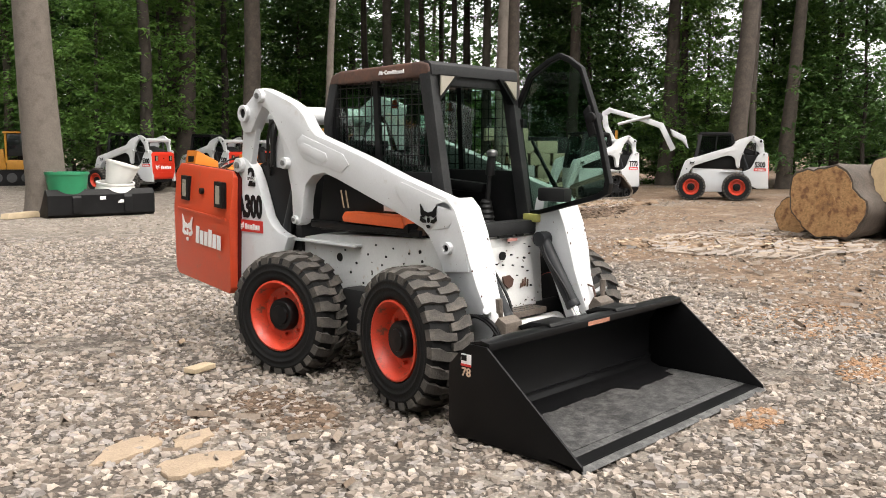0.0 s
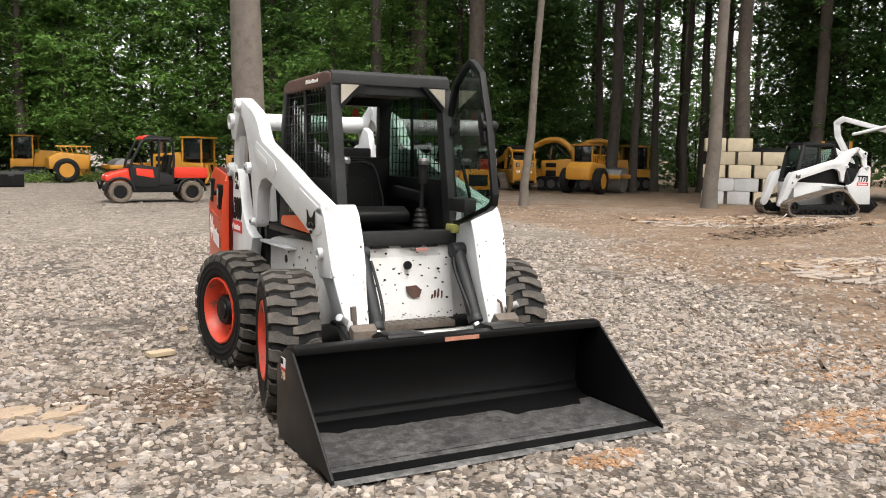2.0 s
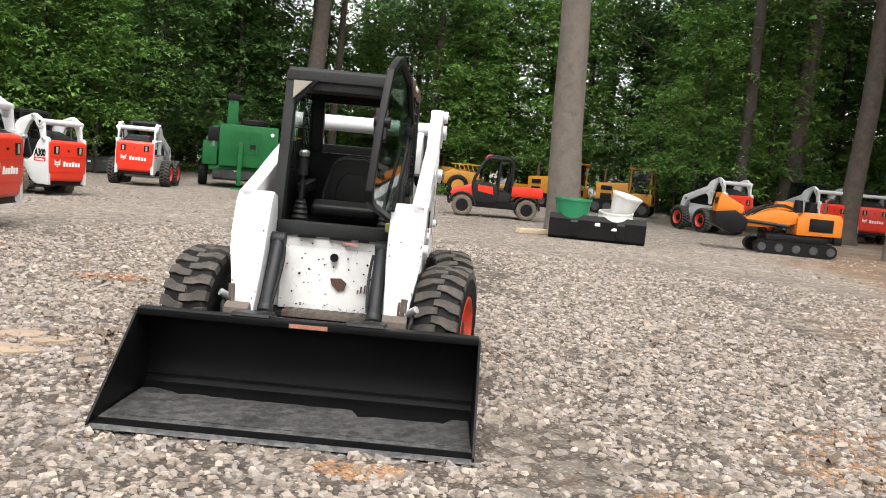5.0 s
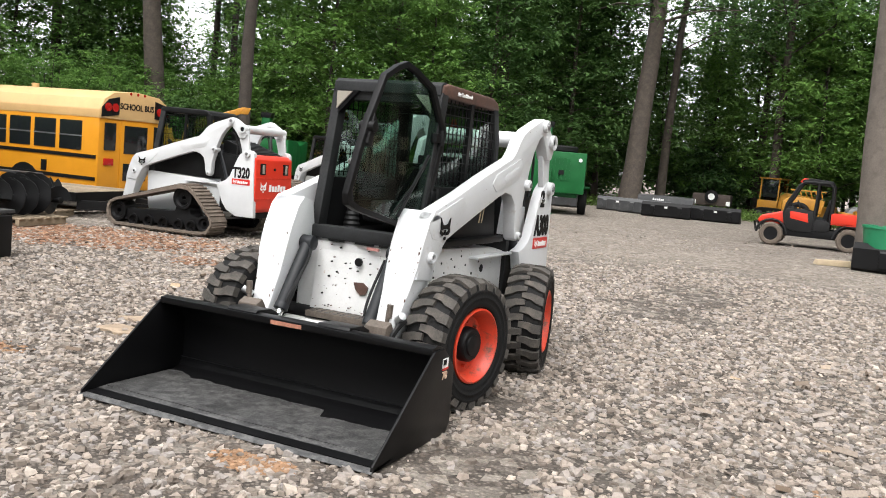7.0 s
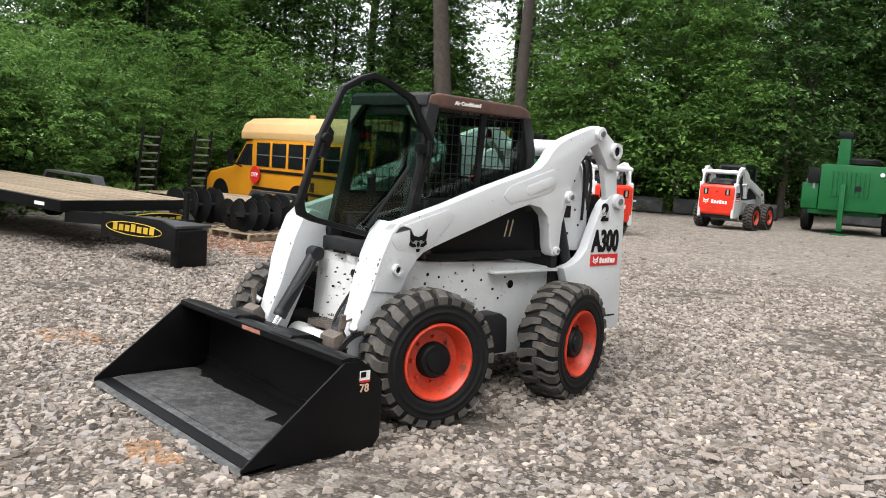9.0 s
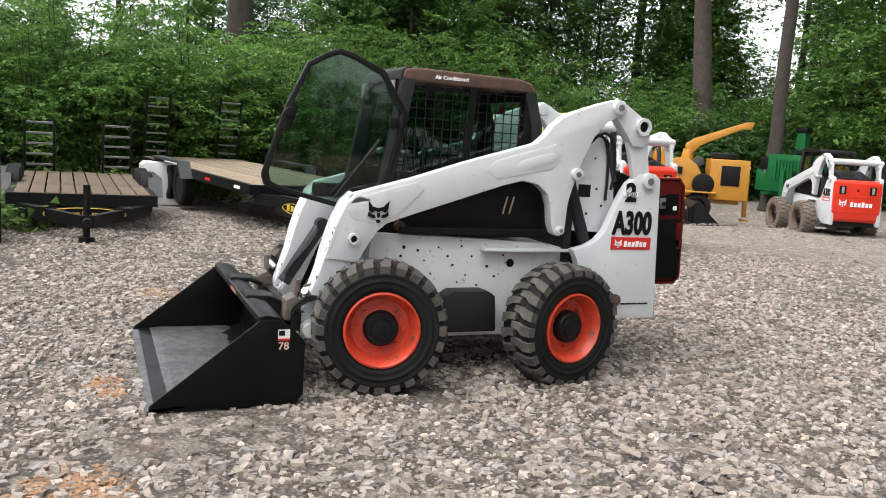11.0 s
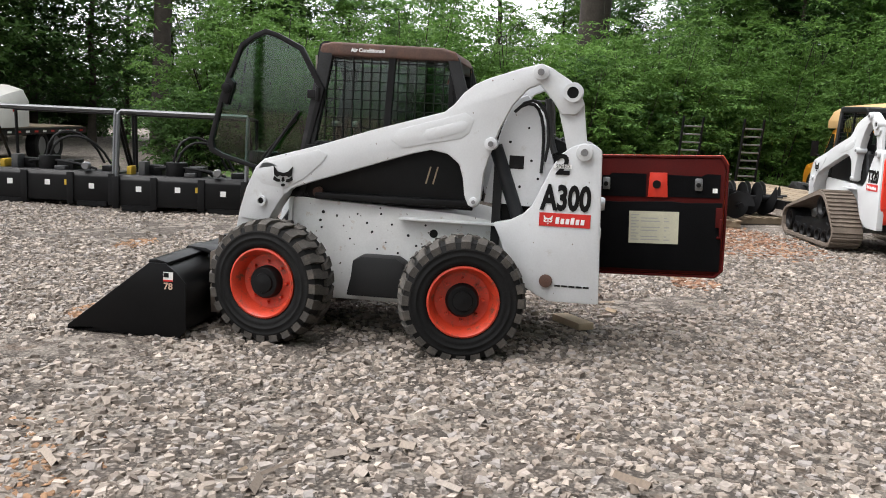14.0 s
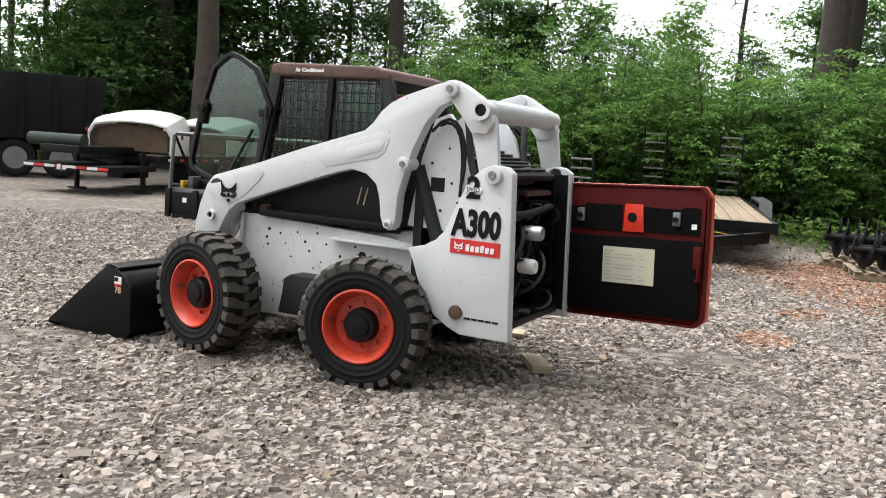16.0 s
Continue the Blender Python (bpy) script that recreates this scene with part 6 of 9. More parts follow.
    for z in (1.30, 1.68):
        bm = B()
        rod(bm, (0.44, 0.24, z - 0.05), (0.44, 0.24, z + 0.05), 0.022, seg=10)
        box(bm, 0.40, 0.445, 0.16, 0.26, z - 0.03, z + 0.03)
        part("hinge", bm, BLACK, dr, bevel=0.005)
    # tailgate, swung open to the right
    tg = new("tailgate")
    tg.parent = L
    tg.matrix_basis = pose(-0.565, 2.165, -0.012, 2.7, 0, -7.6)
    bm = B()
    # the skin bulges outwards, its upper half leaning in towards a rounded top
    va = prism(bm, [(0.0, 0.45), (0.03, 0.40), (1.05, 0.40), (1.105, 0.45), (1.11, 0.97), (1.115, 1.28), (1.07, 1.345), (0.05, 1.345), (-0.01, 1.30), (-0.005, 0.97)], "x", -0.105, -0.035)
    for v in va:
        if v.co.x < -0.05:
            v.co.x += 0.055 if v.co.z > 1.33 else 0.03 if v.co.z > 1.2 else 0.012 if v.co.z < 0.6 else 0.0
    part("panel", bm, ORANGE_RED, tg, "faded orange-red outer skin", bevel=0.024, segments=3)
    # inner shell: a raised rounded rim round a recessed lining, their shade painted into the dark red
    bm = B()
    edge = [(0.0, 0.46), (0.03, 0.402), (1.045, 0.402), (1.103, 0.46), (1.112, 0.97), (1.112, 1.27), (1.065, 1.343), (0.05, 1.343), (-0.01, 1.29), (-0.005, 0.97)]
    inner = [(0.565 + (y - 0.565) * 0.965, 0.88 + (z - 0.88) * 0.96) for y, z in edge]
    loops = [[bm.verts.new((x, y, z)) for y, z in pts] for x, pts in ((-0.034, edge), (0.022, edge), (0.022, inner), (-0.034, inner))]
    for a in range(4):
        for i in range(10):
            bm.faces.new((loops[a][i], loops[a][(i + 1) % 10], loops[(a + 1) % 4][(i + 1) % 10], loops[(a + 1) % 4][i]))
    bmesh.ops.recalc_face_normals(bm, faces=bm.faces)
    part("rim", bm, SHADED_DARK_RED, tg, "dark red inner rim with its shade in the colour", bevel=0.008)
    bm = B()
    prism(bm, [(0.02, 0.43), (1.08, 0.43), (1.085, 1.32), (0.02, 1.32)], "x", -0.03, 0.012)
    part("lining", bm, SHADED_DARK_RED, tg, bevel=0.004)
    bm = B()
    prism(bm, [(0.05, 0.45), (0.30, 0.455), (0.55, 0.45), (1.07, 0.455), (1.075, 0.985), (0.80, 0.98), (0.70, 0.99), (0.30, 0.98), (0.05, 0.99)], "x", 0.010, 0.034)
    part("insulation", bm, SOOT, tg, "black foam insulation pad", bevel=0.01)
    for a, b in ((0.06, 0.505), (0.665, 1.055)):
        bm = B()
        prism(bm, [(a, 1.025), (b, 1.02), (b, 1.20), (b - 0.10 if b > 1 else a + 0.18, 1.205), (b - 0.14 if b > 1 else a + 0.16, 1.185), (a, 1.195 if a > 0.5 else 1.18)], "x", 0.012, 0.02)
        part("vent_recess", bm, SOOT, tg, smooth=0)
    bm = B()
    prism(bm, [(0.52, 1.02), (0.67, 1.02), (0.66, 1.21), (0.53, 1.21)], "x", 0.012, 0.028)
    lt = part("latch_plate", bm, RED, tg, bevel=0.004)
    bm = B()
    rod(bm, (0.028, 0.585, 1.12), (0.036, 0.585, 1.12), 0.032, seg=16)
    part("latch_hole", bm, DECAL_BLACK, lt)
    for y in (0.20, 0.895):
        bm = B()
        box(bm, 0.014, 0.036, y - 0.026, y + 0.03, 1.075, 1.17)
        lb = part("lamp_back", bm, GREY_STEEL, tg, bevel=0.01)
        bm = B()
        rod(bm, (0.04, y, 1.12), (0.065, y, 1.12), 0.018, seg=10)
        part("lamp_socket", bm, DECAL_BLACK, lb)
    bm = B()
    box(bm, 0.034, 0.038, 0.385, 0.76, 0.66, 0.91)
    sl = part("service_label", bm, LABEL_PAPER, tg, "yellowed service instruction sheet", smooth=0)
    for i in range(9):
        for a, b in ((0.40, 0.46), (0.475, 0.62), (0.65, 0.69)):
            if i % 3 == 2 and b > 0.6:
                continue
            bm = B()
            box(bm, 0.038, 0.0395, a, b - 0.02 * (i % 2), 0.685 + i * 0.024, 0.693 + i * 0.024)
            part("label_line", bm, DECAL_GREY, sl, smooth=0)
    bm = B()
    pipe(bm, [(0.03, 1.05, 0.86), (0.06, 1.07, 0.86), (0.06, 1.07, 0.72), (0.03, 1.05, 0.72)], 0.014, 6)
    box(bm, 0.02, 0.06, 1.03, 1.08, 0.80, 0.95)
    part("latch_handle", bm, SHADED_DARK_RED, tg, bevel=0.004)
    bm = B()
    box(bm, 0.022, 0.026, 1.00, 1.035, 1.06, 1.095)
    part("sticker", bm, LABEL_WHITE, tg, smooth=0)
    for z in (0.56, 1.16):
        bm = B()
        box(bm, 0.0, 0.045, -0.025, 0.055, z - 0.04, z + 0.04)
        part("gate_hinge", bm, WHITE_SMOOTH, tg, bevel=0.008)
    m = SIDE_R
    word_bars(tg, Matrix.Translation((-0.105, 0.40, 0.80)) @ m, 0.50, 0.16, LABEL_WHITE)
    badge(tg, Matrix.Translation((-0.105, 0.82, 0.82)) @ m, 0.105, LABEL_WHITE, ORANGE_RED)
    bm = B()
    prism(bm, [(0.06, 0.965), (1.02, 0.965), (1.02, 0.98), (0.06, 0.98)], "x", -0.113, -0.10)
    part("gate_crease", bm, ORANGE_RED, tg, bevel=0.003)
    for y in (0.20, 0.87):
        bm = B()
        prism(bm, [(y - 0.075, 1.05), (y + 0.075, 1.05), (y + 0.07, 1.25), (y - 0.07, 1.25)], "x", -0.107, -0.07)
        lr = part("tail_lamp_recess", bm, DECAL_BLACK, tg, smooth=0)
        bm = B()
        prism(bm, [(y - 0.03, 1.08), (y + 0.04, 1.08), (y + 0.04, 1.22), (y - 0.03, 1.22)], "x", -0.111, -0.10)
        part("tail_lamp", bm, LAMP_GLASS, lr, bevel=0.002)
    bm = B()
    rod(bm, (-0.073, 0.55, 1.15), (-0.106, 0.55, 1.15), 0.024, seg=12)
    part("gate_lock", bm, DECAL_BLACK, tg)
    # engine bay seen past the open gate
    eng = new("engine")
    eng.parent = L
    bm = B()
    box(bm, -0.30, 0.34, 1.60, 1.98, 0.50, 1.02)
    box(bm, -0.22, 0.26, 1.64, 1.92, 1.02, 1.20)
    part("engine_block", bm, BLACK, eng, bevel=0.03)
    bm = B()
    box(bm, -0.47, 0.47, 1.50, 1.56, 0.50, 1.36)
    part("radiator", bm, PLASTIC, eng)
    for c, r, h, m in (((0.145, 2.21, 1.01), 0.05, 0.13, ZINC), ((0.18, 2.20, 0.795), 0.05, 0.12, LABEL_WHITE)):
        bm = B()
        if r > 0.05:
            lathe(bm, [(-h / 2, r * 0.7), (-h / 2 + 0.01, r), (h / 2 - 0.02, r), (h / 2, r * 0.85)], c, 18, "z")
        else:
            lathe(bm, [(-h / 2, r * 0.7), (-h / 2 + 0.01, r), (h / 2 - 0.02, r), (h / 2, r * 0.85)], c, 18, "y")
        part("filter", bm, m, eng)
    bm = B()
    rod(bm, (0.38, 1.80, 1.33), (-0.12, 2.05, 1.37), 0.06, seg=16)
    part("exhaust_pipe", bm, RUST_ROOF, eng)
    bm = B()
    prism(bm, [(1.68, 1.30), (2.12, 1.24), (2.12, 1.27), (1.68, 1.33)], "x", -0.40, 0.08)
    part("heat_shield", bm, RUST_ROOF, eng)
    bm = B()
    lathe(bm, [(-0.22, 0.09), (-0.20, 0.11), (0.20, 0.11), (0.22, 0.09)], (0.08, 1.96, 1.20), 20, "x")
    part("air_cleaner", bm, PLASTIC, eng)
    rr = random.Random(4)
    for i in range(22):
        p0 = (rr.uniform(-0.35, 0.42), rr.uniform(1.95, 2.14), rr.uniform(0.52, 1.15))
        p3 = (rr.uniform(-0.35, 0.42), rr.uniform(1.95, 2.14), rr.uniform(0.52, 1.15))
        bm = B()
        pipe(bm, curve(p0, (p0[0], 2.15, p0[2] + 0.1), (p3[0], 2.15, p3[2] - 0.12), p3), rr.choice((0.008, 0.012, 0.022)), 6)
        part("engine_hose", bm, PLASTIC if i % 6 else GREY_BLACK, eng)
    for i in range(12):
        bm = B()
        x, z = rr.uniform(-0.35, 0.42), rr.uniform(0.50, 1.0)
        rod(bm, (x, 1.95, z), (x, 2.08, z), rr.uniform(0.02, 0.05), seg=10)
        part("engine_fitting", bm, rr.choice((BLACK, GREY_BLACK, PLASTIC)), eng, bevel=0.004)
    for i in range(26):
        x0, z0 = rr.uniform(-0.38, 0.34), rr.uniform(0.46, 1.20)
        x1, z1 = x0 + rr.uniform(-0.25, 0.25), max(0.46, min(1.22, z0 + rr.uniform(-0.35, 0.35)))
        d = rr.uniform(2.18, 2.29)
        bm = B()
        pipe(bm, curve((x0, 2.06, z0), (x0, d, z0 + 0.05), (x1, d, z1 - 0.05), (x1, 2.06, z1)), rr.choice((0.006, 0.009, 0.013, 0.02)), 6)
        part("engine_hose", bm, (SOOT, PLASTIC, SOOT, GREY_BLACK, SOOT)[i % 5], eng)
    bm = B()
    pipe(bm, curve((0.40, 2.10, 1.13), (0.15, 2.20, 1.10), (-0.1, 2.22, 1.20), (-0.40, 2.12, 1.15)), 0.026, 8)
    part("coolant_pipe", bm, PLASTIC, eng)
    bm = B()
    box(bm, -0.52, 0.52, 1.96, 2.19, 0.40, 0.45)
    part("rear_sill", bm, BLACK, L, bevel=0.01)
    for s in (1, -1):
        bm = B()
        prism(bm, [(1.56, 0.45), (2.17, 0.42), (2.14, 1.34), (1.56, 1.36)], "x", s * 0.375, s * 0.398)
        part("bay_wall", bm, BLACK, L)
    bm = B()
    prism(bm, [(1.60, 0.45), (2.235, 0.42), (2.20, 1.385), (1.60, 1.36)], "x", -0.489, -0.478)
    part("bay_liner", bm, BLACK, L)
    # bracket with a hook on the left arm
    bm = B()
    pipe(bm, [(0.49, -0.33, 0.62), (0.49, -0.375, 0.61), (0.49, -0.395, 0.55), (0.49, -0.37, 0.51)], 0.008, 6)
    part("hook", bm, RUST_ROOF, L)
    # beacon hanging in the back window
    bm = B()
    rod(bm, (0.10, 1.12, 1.80), (0.10, 1.12, 1.86), 0.03, 0.015, 8)
    part("red_tag", bm, RED, L)


main_details(main_loader)
bm = B()
box(bm, -0.18, 0.18, -0.07, 0.07, 0, 0.055)
block = part("timber_block", bm, TIMBER, bevel=0.006)
tagged(block, "short pale sawn timber block lying on the gravel", "timber")
block.matrix_basis = pose(-0.35, 2.12, 0.0, 0, 0, 35)
bm = B()
box(bm, -0.10, 0.10, -0.05, 0.05, 0, 0.035)
block = part("timber_block", bm, TIMBER, bevel=0.006)
tagged(block, "flat timber offcut lying beside a rear tyre", "timber")
block.matrix_basis = pose(-1.25, 1.62, 0.0, 0, 0, 15)


# ---- other machines ----
G_LOAD = "parked skid-steer loaders"
loader("skid_steer_loader", "white tracked loader with a red tailgate and black cab", (-8.0, 6.5, 0), -85, text="T320", tracked=True, group=G_LOAD)
spare = loader("skid_steer_loader", "white wheeled loader with red rims and red tailgate", (9.5, 26.0, 0), 201, text="S300", group=G_LOAD)
copy_thing(spare, pose(13.3, 27.0, 0, 0, 0, 196))
copy_thing(spare, pose(16.4, 28.8, 0, 0, 0, 174))
copy_thing(spare, pose(-9.6, 22.8, 0, 0, 0, 188))
tagged(copy_thing(spare, pose(20.3, 9.5, 0, 0, 0, 208)), "white wheeled loader with clear-glazed black cab and red tailgate")
tagged(copy_thing(spare, pose(-16.3, 12.05, -0.15, 0, 0, -85)), "white wheeled loader with a red tailgate beside the bus")
MUD_T = TYRE.copy()
MUD_T.materials.clear()
MUD_T.materials.append(MUD_TYRE)
MUD_L = LUGS.copy()
MUD_L.materials.clear()
MUD_L.materials.append(MUD_TYRE)
loader("skid_steer_loader", "white wheeled loader with mud-caked brown tyres", (-10.4, 14.8, -0.12), 250, text="A300", group=G_LOAD, tyre=MUD_T, tread=MUD_L, rim=RUST_ROOF)
loader("skid_steer_loader", "white tracked loader with a red rear edge", (17.4, 12.0, 0), 250, text="T770", tracked=True, group=G_LOAD, rear=RED)
loader("skid_steer_loader", "yellow tracked loader with a black rear window", (18.9, 29.4, 0), 172, text="299", tracked=True, white=YELLOW, rear=YELLOW, group=G_LOAD)


def simple_wheel(parent, x, y, z, r, w, tyre_m=RUBBER, rim_m=GREY_STEEL, lugs=0, name="wheel"):
    """A plain wheel with its axle along x: tyre and rim."""
    o = new(name)
    o.parent = parent
    o.matrix_basis = pose(x, y, z, 0, 0, 180 if x < 0 else 0)
    bm = B()
    h = w / 2
    lathe(bm, [(-h * 0.8, r * 0.58), (-h, r * 0.66), (-h, r * 0.88), (-h * 0.75, r * 0.985), (0, r), (h * 0.75, r * 0.985), (h, r * 0.88), (h, r * 0.66), (h * 0.8, r * 0.58)], seg=28, closed=True)
    for i in range(lugs):
        a = 2 * math.pi * i / lugs
        for s in (-1, 1):
            st = len(bm.verts)
            box(bm, min(0, s * h), max(0, s * h), -r * 0.05, r * 0.05, r * 0.97, r * 1.04)
            bm.verts.ensure_lookup_table()
            bmesh.ops.transform(bm, matrix=Matrix.Rotation(a + (0.5 * 2 * math.pi / lugs if s > 0 else 0), 4, "X"), verts=bm.verts[st:])
    part("tyre", bm, tyre_m, o)
    bm = B()
    lathe(bm, [(h * 0.8, r * 0.60), (h * 0.70, r * 0.54), (h * 0.3, r * 0.48), (h * 0.4, r * 0.2), (h * 0.5, r * 0.18), (h * 0.5, 0.01)], seg=24)
    part("rim", bm, rim_m, o)
    return o


def long_track(parent, x, y0, y1, h, w, m=BLACK):
    bm = B()
    r = h / 2
    prof = [(y0 + r - r * math.sin(a), r - r * math.cos(a)) for a in [math.pi * i / 8 for i in range(9)]] + [(y1 - r + r * math.sin(a), r + r * math.cos(a)) for a in [math.pi * i / 8 for i in range(9)]]
    prism(bm, prof, "x", x - w / 2, x + w / 2)
    n = int((y1 - y0) / 0.09)
    for i in range(n):
        y = y0 + r * 0.6 + i * (y1 - y0 - r * 1.2) / n
        box(bm, x - w / 2 - 0.01, x + w / 2 + 0.01, y, y + 0.04, h, h + 0.02)
        box(bm, x - w / 2 - 0.01, x + w / 2 + 0.01, y, y + 0.04, -0.005, 0.0)
    t = part("track", bm, m, parent)
    s = 1 if x > 0 else -1
    for i in range(5):
        y = y0 + r + i * (y1 - y0 - 2 * r) / 4
        bm = B()
        rod(bm, (x + s * w * 0.45, y, r), (x + s * (w / 2 + 0.02), y, r), r * 0.62, seg=14)
        part("track_roller", bm, GREY_BLACK, t)


def stump_grinder():
    """Orange tracked grinder with its cutter housing raised at the front."""
    t = thing("stump_grinder", "orange tracked stump grinder with black cutter guard", "machine", "", (9.45, 17.0, 0), -94)
    for x in (-0.5, 0.5):
        long_track(t, x, -1.0, 1.05, 0.34, 0.28)
    bm = B()
    box(bm, -0.45, 0.45, -0.7, 0.85, 0.30, 0.50)
    part("undercarriage", bm, BLACK, t, bevel=0.03)
    bm = B()
    prism(bm, [(0.05, 0.52), (0.05, 0.95), (0.25, 1.12), (1.10, 1.12), (1.18, 1.0), (1.18, 0.55)], "x", -0.42, 0.42)
    part("engine_cover", bm, ORANGE, t, bevel=0.03)
    bm = B()
    prism(bm, [(-1.35, 0.62), (-1.40, 0.80), (-0.5, 1.15), (0.1, 1.08), (0.1, 0.80), (-0.55, 0.66)], "x", -0.28, 0.28)
    part("boom", bm, ORANGE, t, bevel=0.03)
    bm = B()
    prism(bm, [(-2.0, 0.62), (-2.02, 0.95), (-1.5, 1.02), (-1.15, 0.80), (-1.2, 0.50), (-1.6, 0.42)], "x", -0.36, 0.36)
    part("cutter_guard", bm, BLACK, t, bevel=0.03)
    bm = B()
    prism(bm, [(-2.0, 0.93), (-1.9, 1.45), (-1.3, 1.15), (-1.3, 0.95)], "x", -0.30, 0.30)
    part("chip_shield", bm, ORANGE, t, bevel=0.02)
    bm = B()
    rod(bm, (0.15, 0.1, 1.1), (0.15, 0.1, 1.42), 0.12, 0.10, 14)
    rod(bm, (-0.1, 0.5, 1.1), (-0.1, 0.5, 1.38), 0.15, 0.15, 14)
    part("air_filter", bm, BLACK, t)
    bm = B()
    prism(bm, [(-0.45, 1.12), (-0.40, 1.34), (0.0, 1.36), (0.05, 1.12)], "x", -0.2, 0.1)
    part("control_box", bm, ORANGE, t, bevel=0.02)
    for s in (-1, 1):
        bm = B()
        box(bm, s * 0.42, s * 0.432, 0.35, 0.95, 0.65, 0.98)
        part("side_grille", bm, BLACK, t, bevel=0.004)
        bm = B()
        rod(bm, (s * 0.30, -0.1, 0.72), (s * 0.30, -1.2, 0.78), 0.045, seg=10)
        part("boom_cylinder", bm, CYL_GREY, t)
        bm = B()
        box(bm, s * 0.25, s * 0.45, 1.0, 1.2, 0.35, 0.55)
        part("counterweight", bm, BLACK, t, bevel=0.02)
        for k in range(3):
            bm = B()
            pipe(bm, curve((s * 0.2, 0.1, 1.05), (s * (0.3 + 0.05 * k), -0.2, 1.45 - 0.06 * k), (s * 0.3, -0.7, 1.25), (s * 0.2, -1.1 - 0.1 * k, 0.9), 6), 0.018, 5)
            part("hydraulic_hose", bm, PLASTIC, t)
    bm = B()
    pipe(bm, [(0.25, 0.75, 1.1), (0.25, 0.75, 1.45), (0.25, 0.85, 1.52)], 0.035, 8)
    part("exhaust", bm, RUST_ROOF, t)
    bm = B()
    box(bm, -0.12, 0.18, -1.96, -1.90, 1.0, 1.3)
    part("shield_stripe", bm, BLACK, t, smooth=0)
    bm = B()
    pipe(bm, [(-0.3, -0.5, 1.0), (-0.36, -0.2, 1.25), (-0.36, 0.3, 1.2), (-0.40, 0.6, 0.9)], 0.03)
    part("hose", bm, BLACK, t)


stump_grinder()


def utility_vehicle():
    """Two-seat side-by-side with a short red bed, facing west."""
    t = thing("utility_vehicle", "red and black utility vehicle with a dump bed and black cab", "vehicle", "", (1.85, 21.6, 0), -90 + 180)
    # own frame: front towards +y
    for x in (-0.62, 0.62):
        for y in (-1.0, 1.0):
            simple_wheel(t, x, y, 0.32, 0.32, 0.24, MUD_TYRE, BLACK, 14)
    bm = B()
    prism(bm, [(-1.35, 0.36), (-1.35, 0.55), (1.2, 0.55), (1.35, 0.45), (1.3, 0.30), (-1.2, 0.30)], "x", -0.62, 0.62)
    part("frame", bm, BLACK, t, bevel=0.03)
    bm = B()
    prism(bm, [(0.55, 0.60), (0.50, 0.98), (0.75, 0.98), (1.30, 0.82), (1.40, 0.68), (1.35, 0.60)], "x", -0.60, 0.60)
    part("bonnet", bm, RED, t, bevel=0.05, segments=3)
    for x in (-0.42, 0.42):
        bm = B()
        prism(bm, [(1.18, 0.74), (1.22, 0.84), (1.34, 0.78), (1.36, 0.70)], "x", x - 0.14, x + 0.14)
        part("headlight", bm, LABEL_WHITE, t, bevel=0.01)
    for s in (-1, 1):
        bm = B()
        pipe(bm, [(s * 0.62, y, z) for y, z in ((-0.46, 0.55), (-0.50, 1.20), (-0.48, 1.74), (-0.36, 1.84), (0.26, 1.84), (0.40, 1.72), (0.66, 1.20), (0.72, 0.95), (0.64, 0.55))], 0.04, 8)
        pipe(bm, [(s * 0.62, -0.06, 0.55), (s * 0.62, -0.10, 1.84)], 0.035, 8)
        cage = part("roll_cage", bm, PLASTIC, t)
        bm = B()
        prism(bm, [(-0.04, 0.46), (-0.05, 1.02), (0.20, 1.08), (0.66, 1.06), (0.70, 0.95), (0.62, 0.50), (0.40, 0.44)], "x", s * 0.60, s * 0.66)
        door = part("door", bm, PLASTIC, cage, bevel=0.02)
        bm = B()
        prism(bm, [(0.06, 0.72), (0.10, 0.96), (0.56, 1.00), (0.54, 0.80)], "x", s * 0.655, s * 0.668)
        part("door_panel", bm, RED, cage, bevel=0.004)
        bm = B()
        prism(bm, [(-0.44, 0.50), (-0.46, 0.80), (-0.10, 0.82), (-0.08, 0.50)], "x", s * 0.60, s * 0.65)
        part("side_panel", bm, PLASTIC, cage, bevel=0.02)
        bm = B()
        prism(bm, [(-0.40, 0.72), (-0.42, 0.86), (0.06, 0.90), (0.10, 0.74)], "x", s * 0.08, s * 0.52)
        prism(bm, [(-0.42, 0.84), (-0.50, 1.38), (-0.40, 1.40), (-0.28, 0.86)], "x", s * 0.08, s * 0.52)
        part("seat", bm, SEAT_VINYL, t, bevel=0.03)
    bm = B()
    prism(bm, [(0.50, 0.60), (0.46, 1.10), (0.62, 1.12), (0.74, 0.95), (0.70, 0.60)], "x", -0.56, 0.56)
    dash = part("dashboard", bm, PLASTIC, t, bevel=0.03)
    bm = B()
    ring = [(-0.3 + 0.17 * math.cos(u), 0.36 + 0.06 * math.sin(u), 1.16 + 0.15 * math.sin(u)) for u in [2 * math.pi * q / 16 for q in range(17)]]
    pipe(bm, ring, 0.014, 6)
    part("steering_wheel", bm, PLASTIC, dash)
    bm = B()
    prism(bm, [(-0.52, 1.76), (-0.45, 1.90), (0.15, 1.95), (0.35, 1.88), (0.34, 1.80)], "x", -0.64, 0.64)
    part("roof", bm, BLACK, t, bevel=0.04)
    bm = B()
    prism(bm, [(0.05, 1.93), (0.30, 1.94), (0.40, 1.84), (0.34, 1.80)], "x", -0.62, 0.62)
    part("roof_visor", bm, RED, t, bevel=0.02)
    bm = B()
    box(bm, -0.68, 0.68, -1.45, -0.50, 0.72, 0.76)
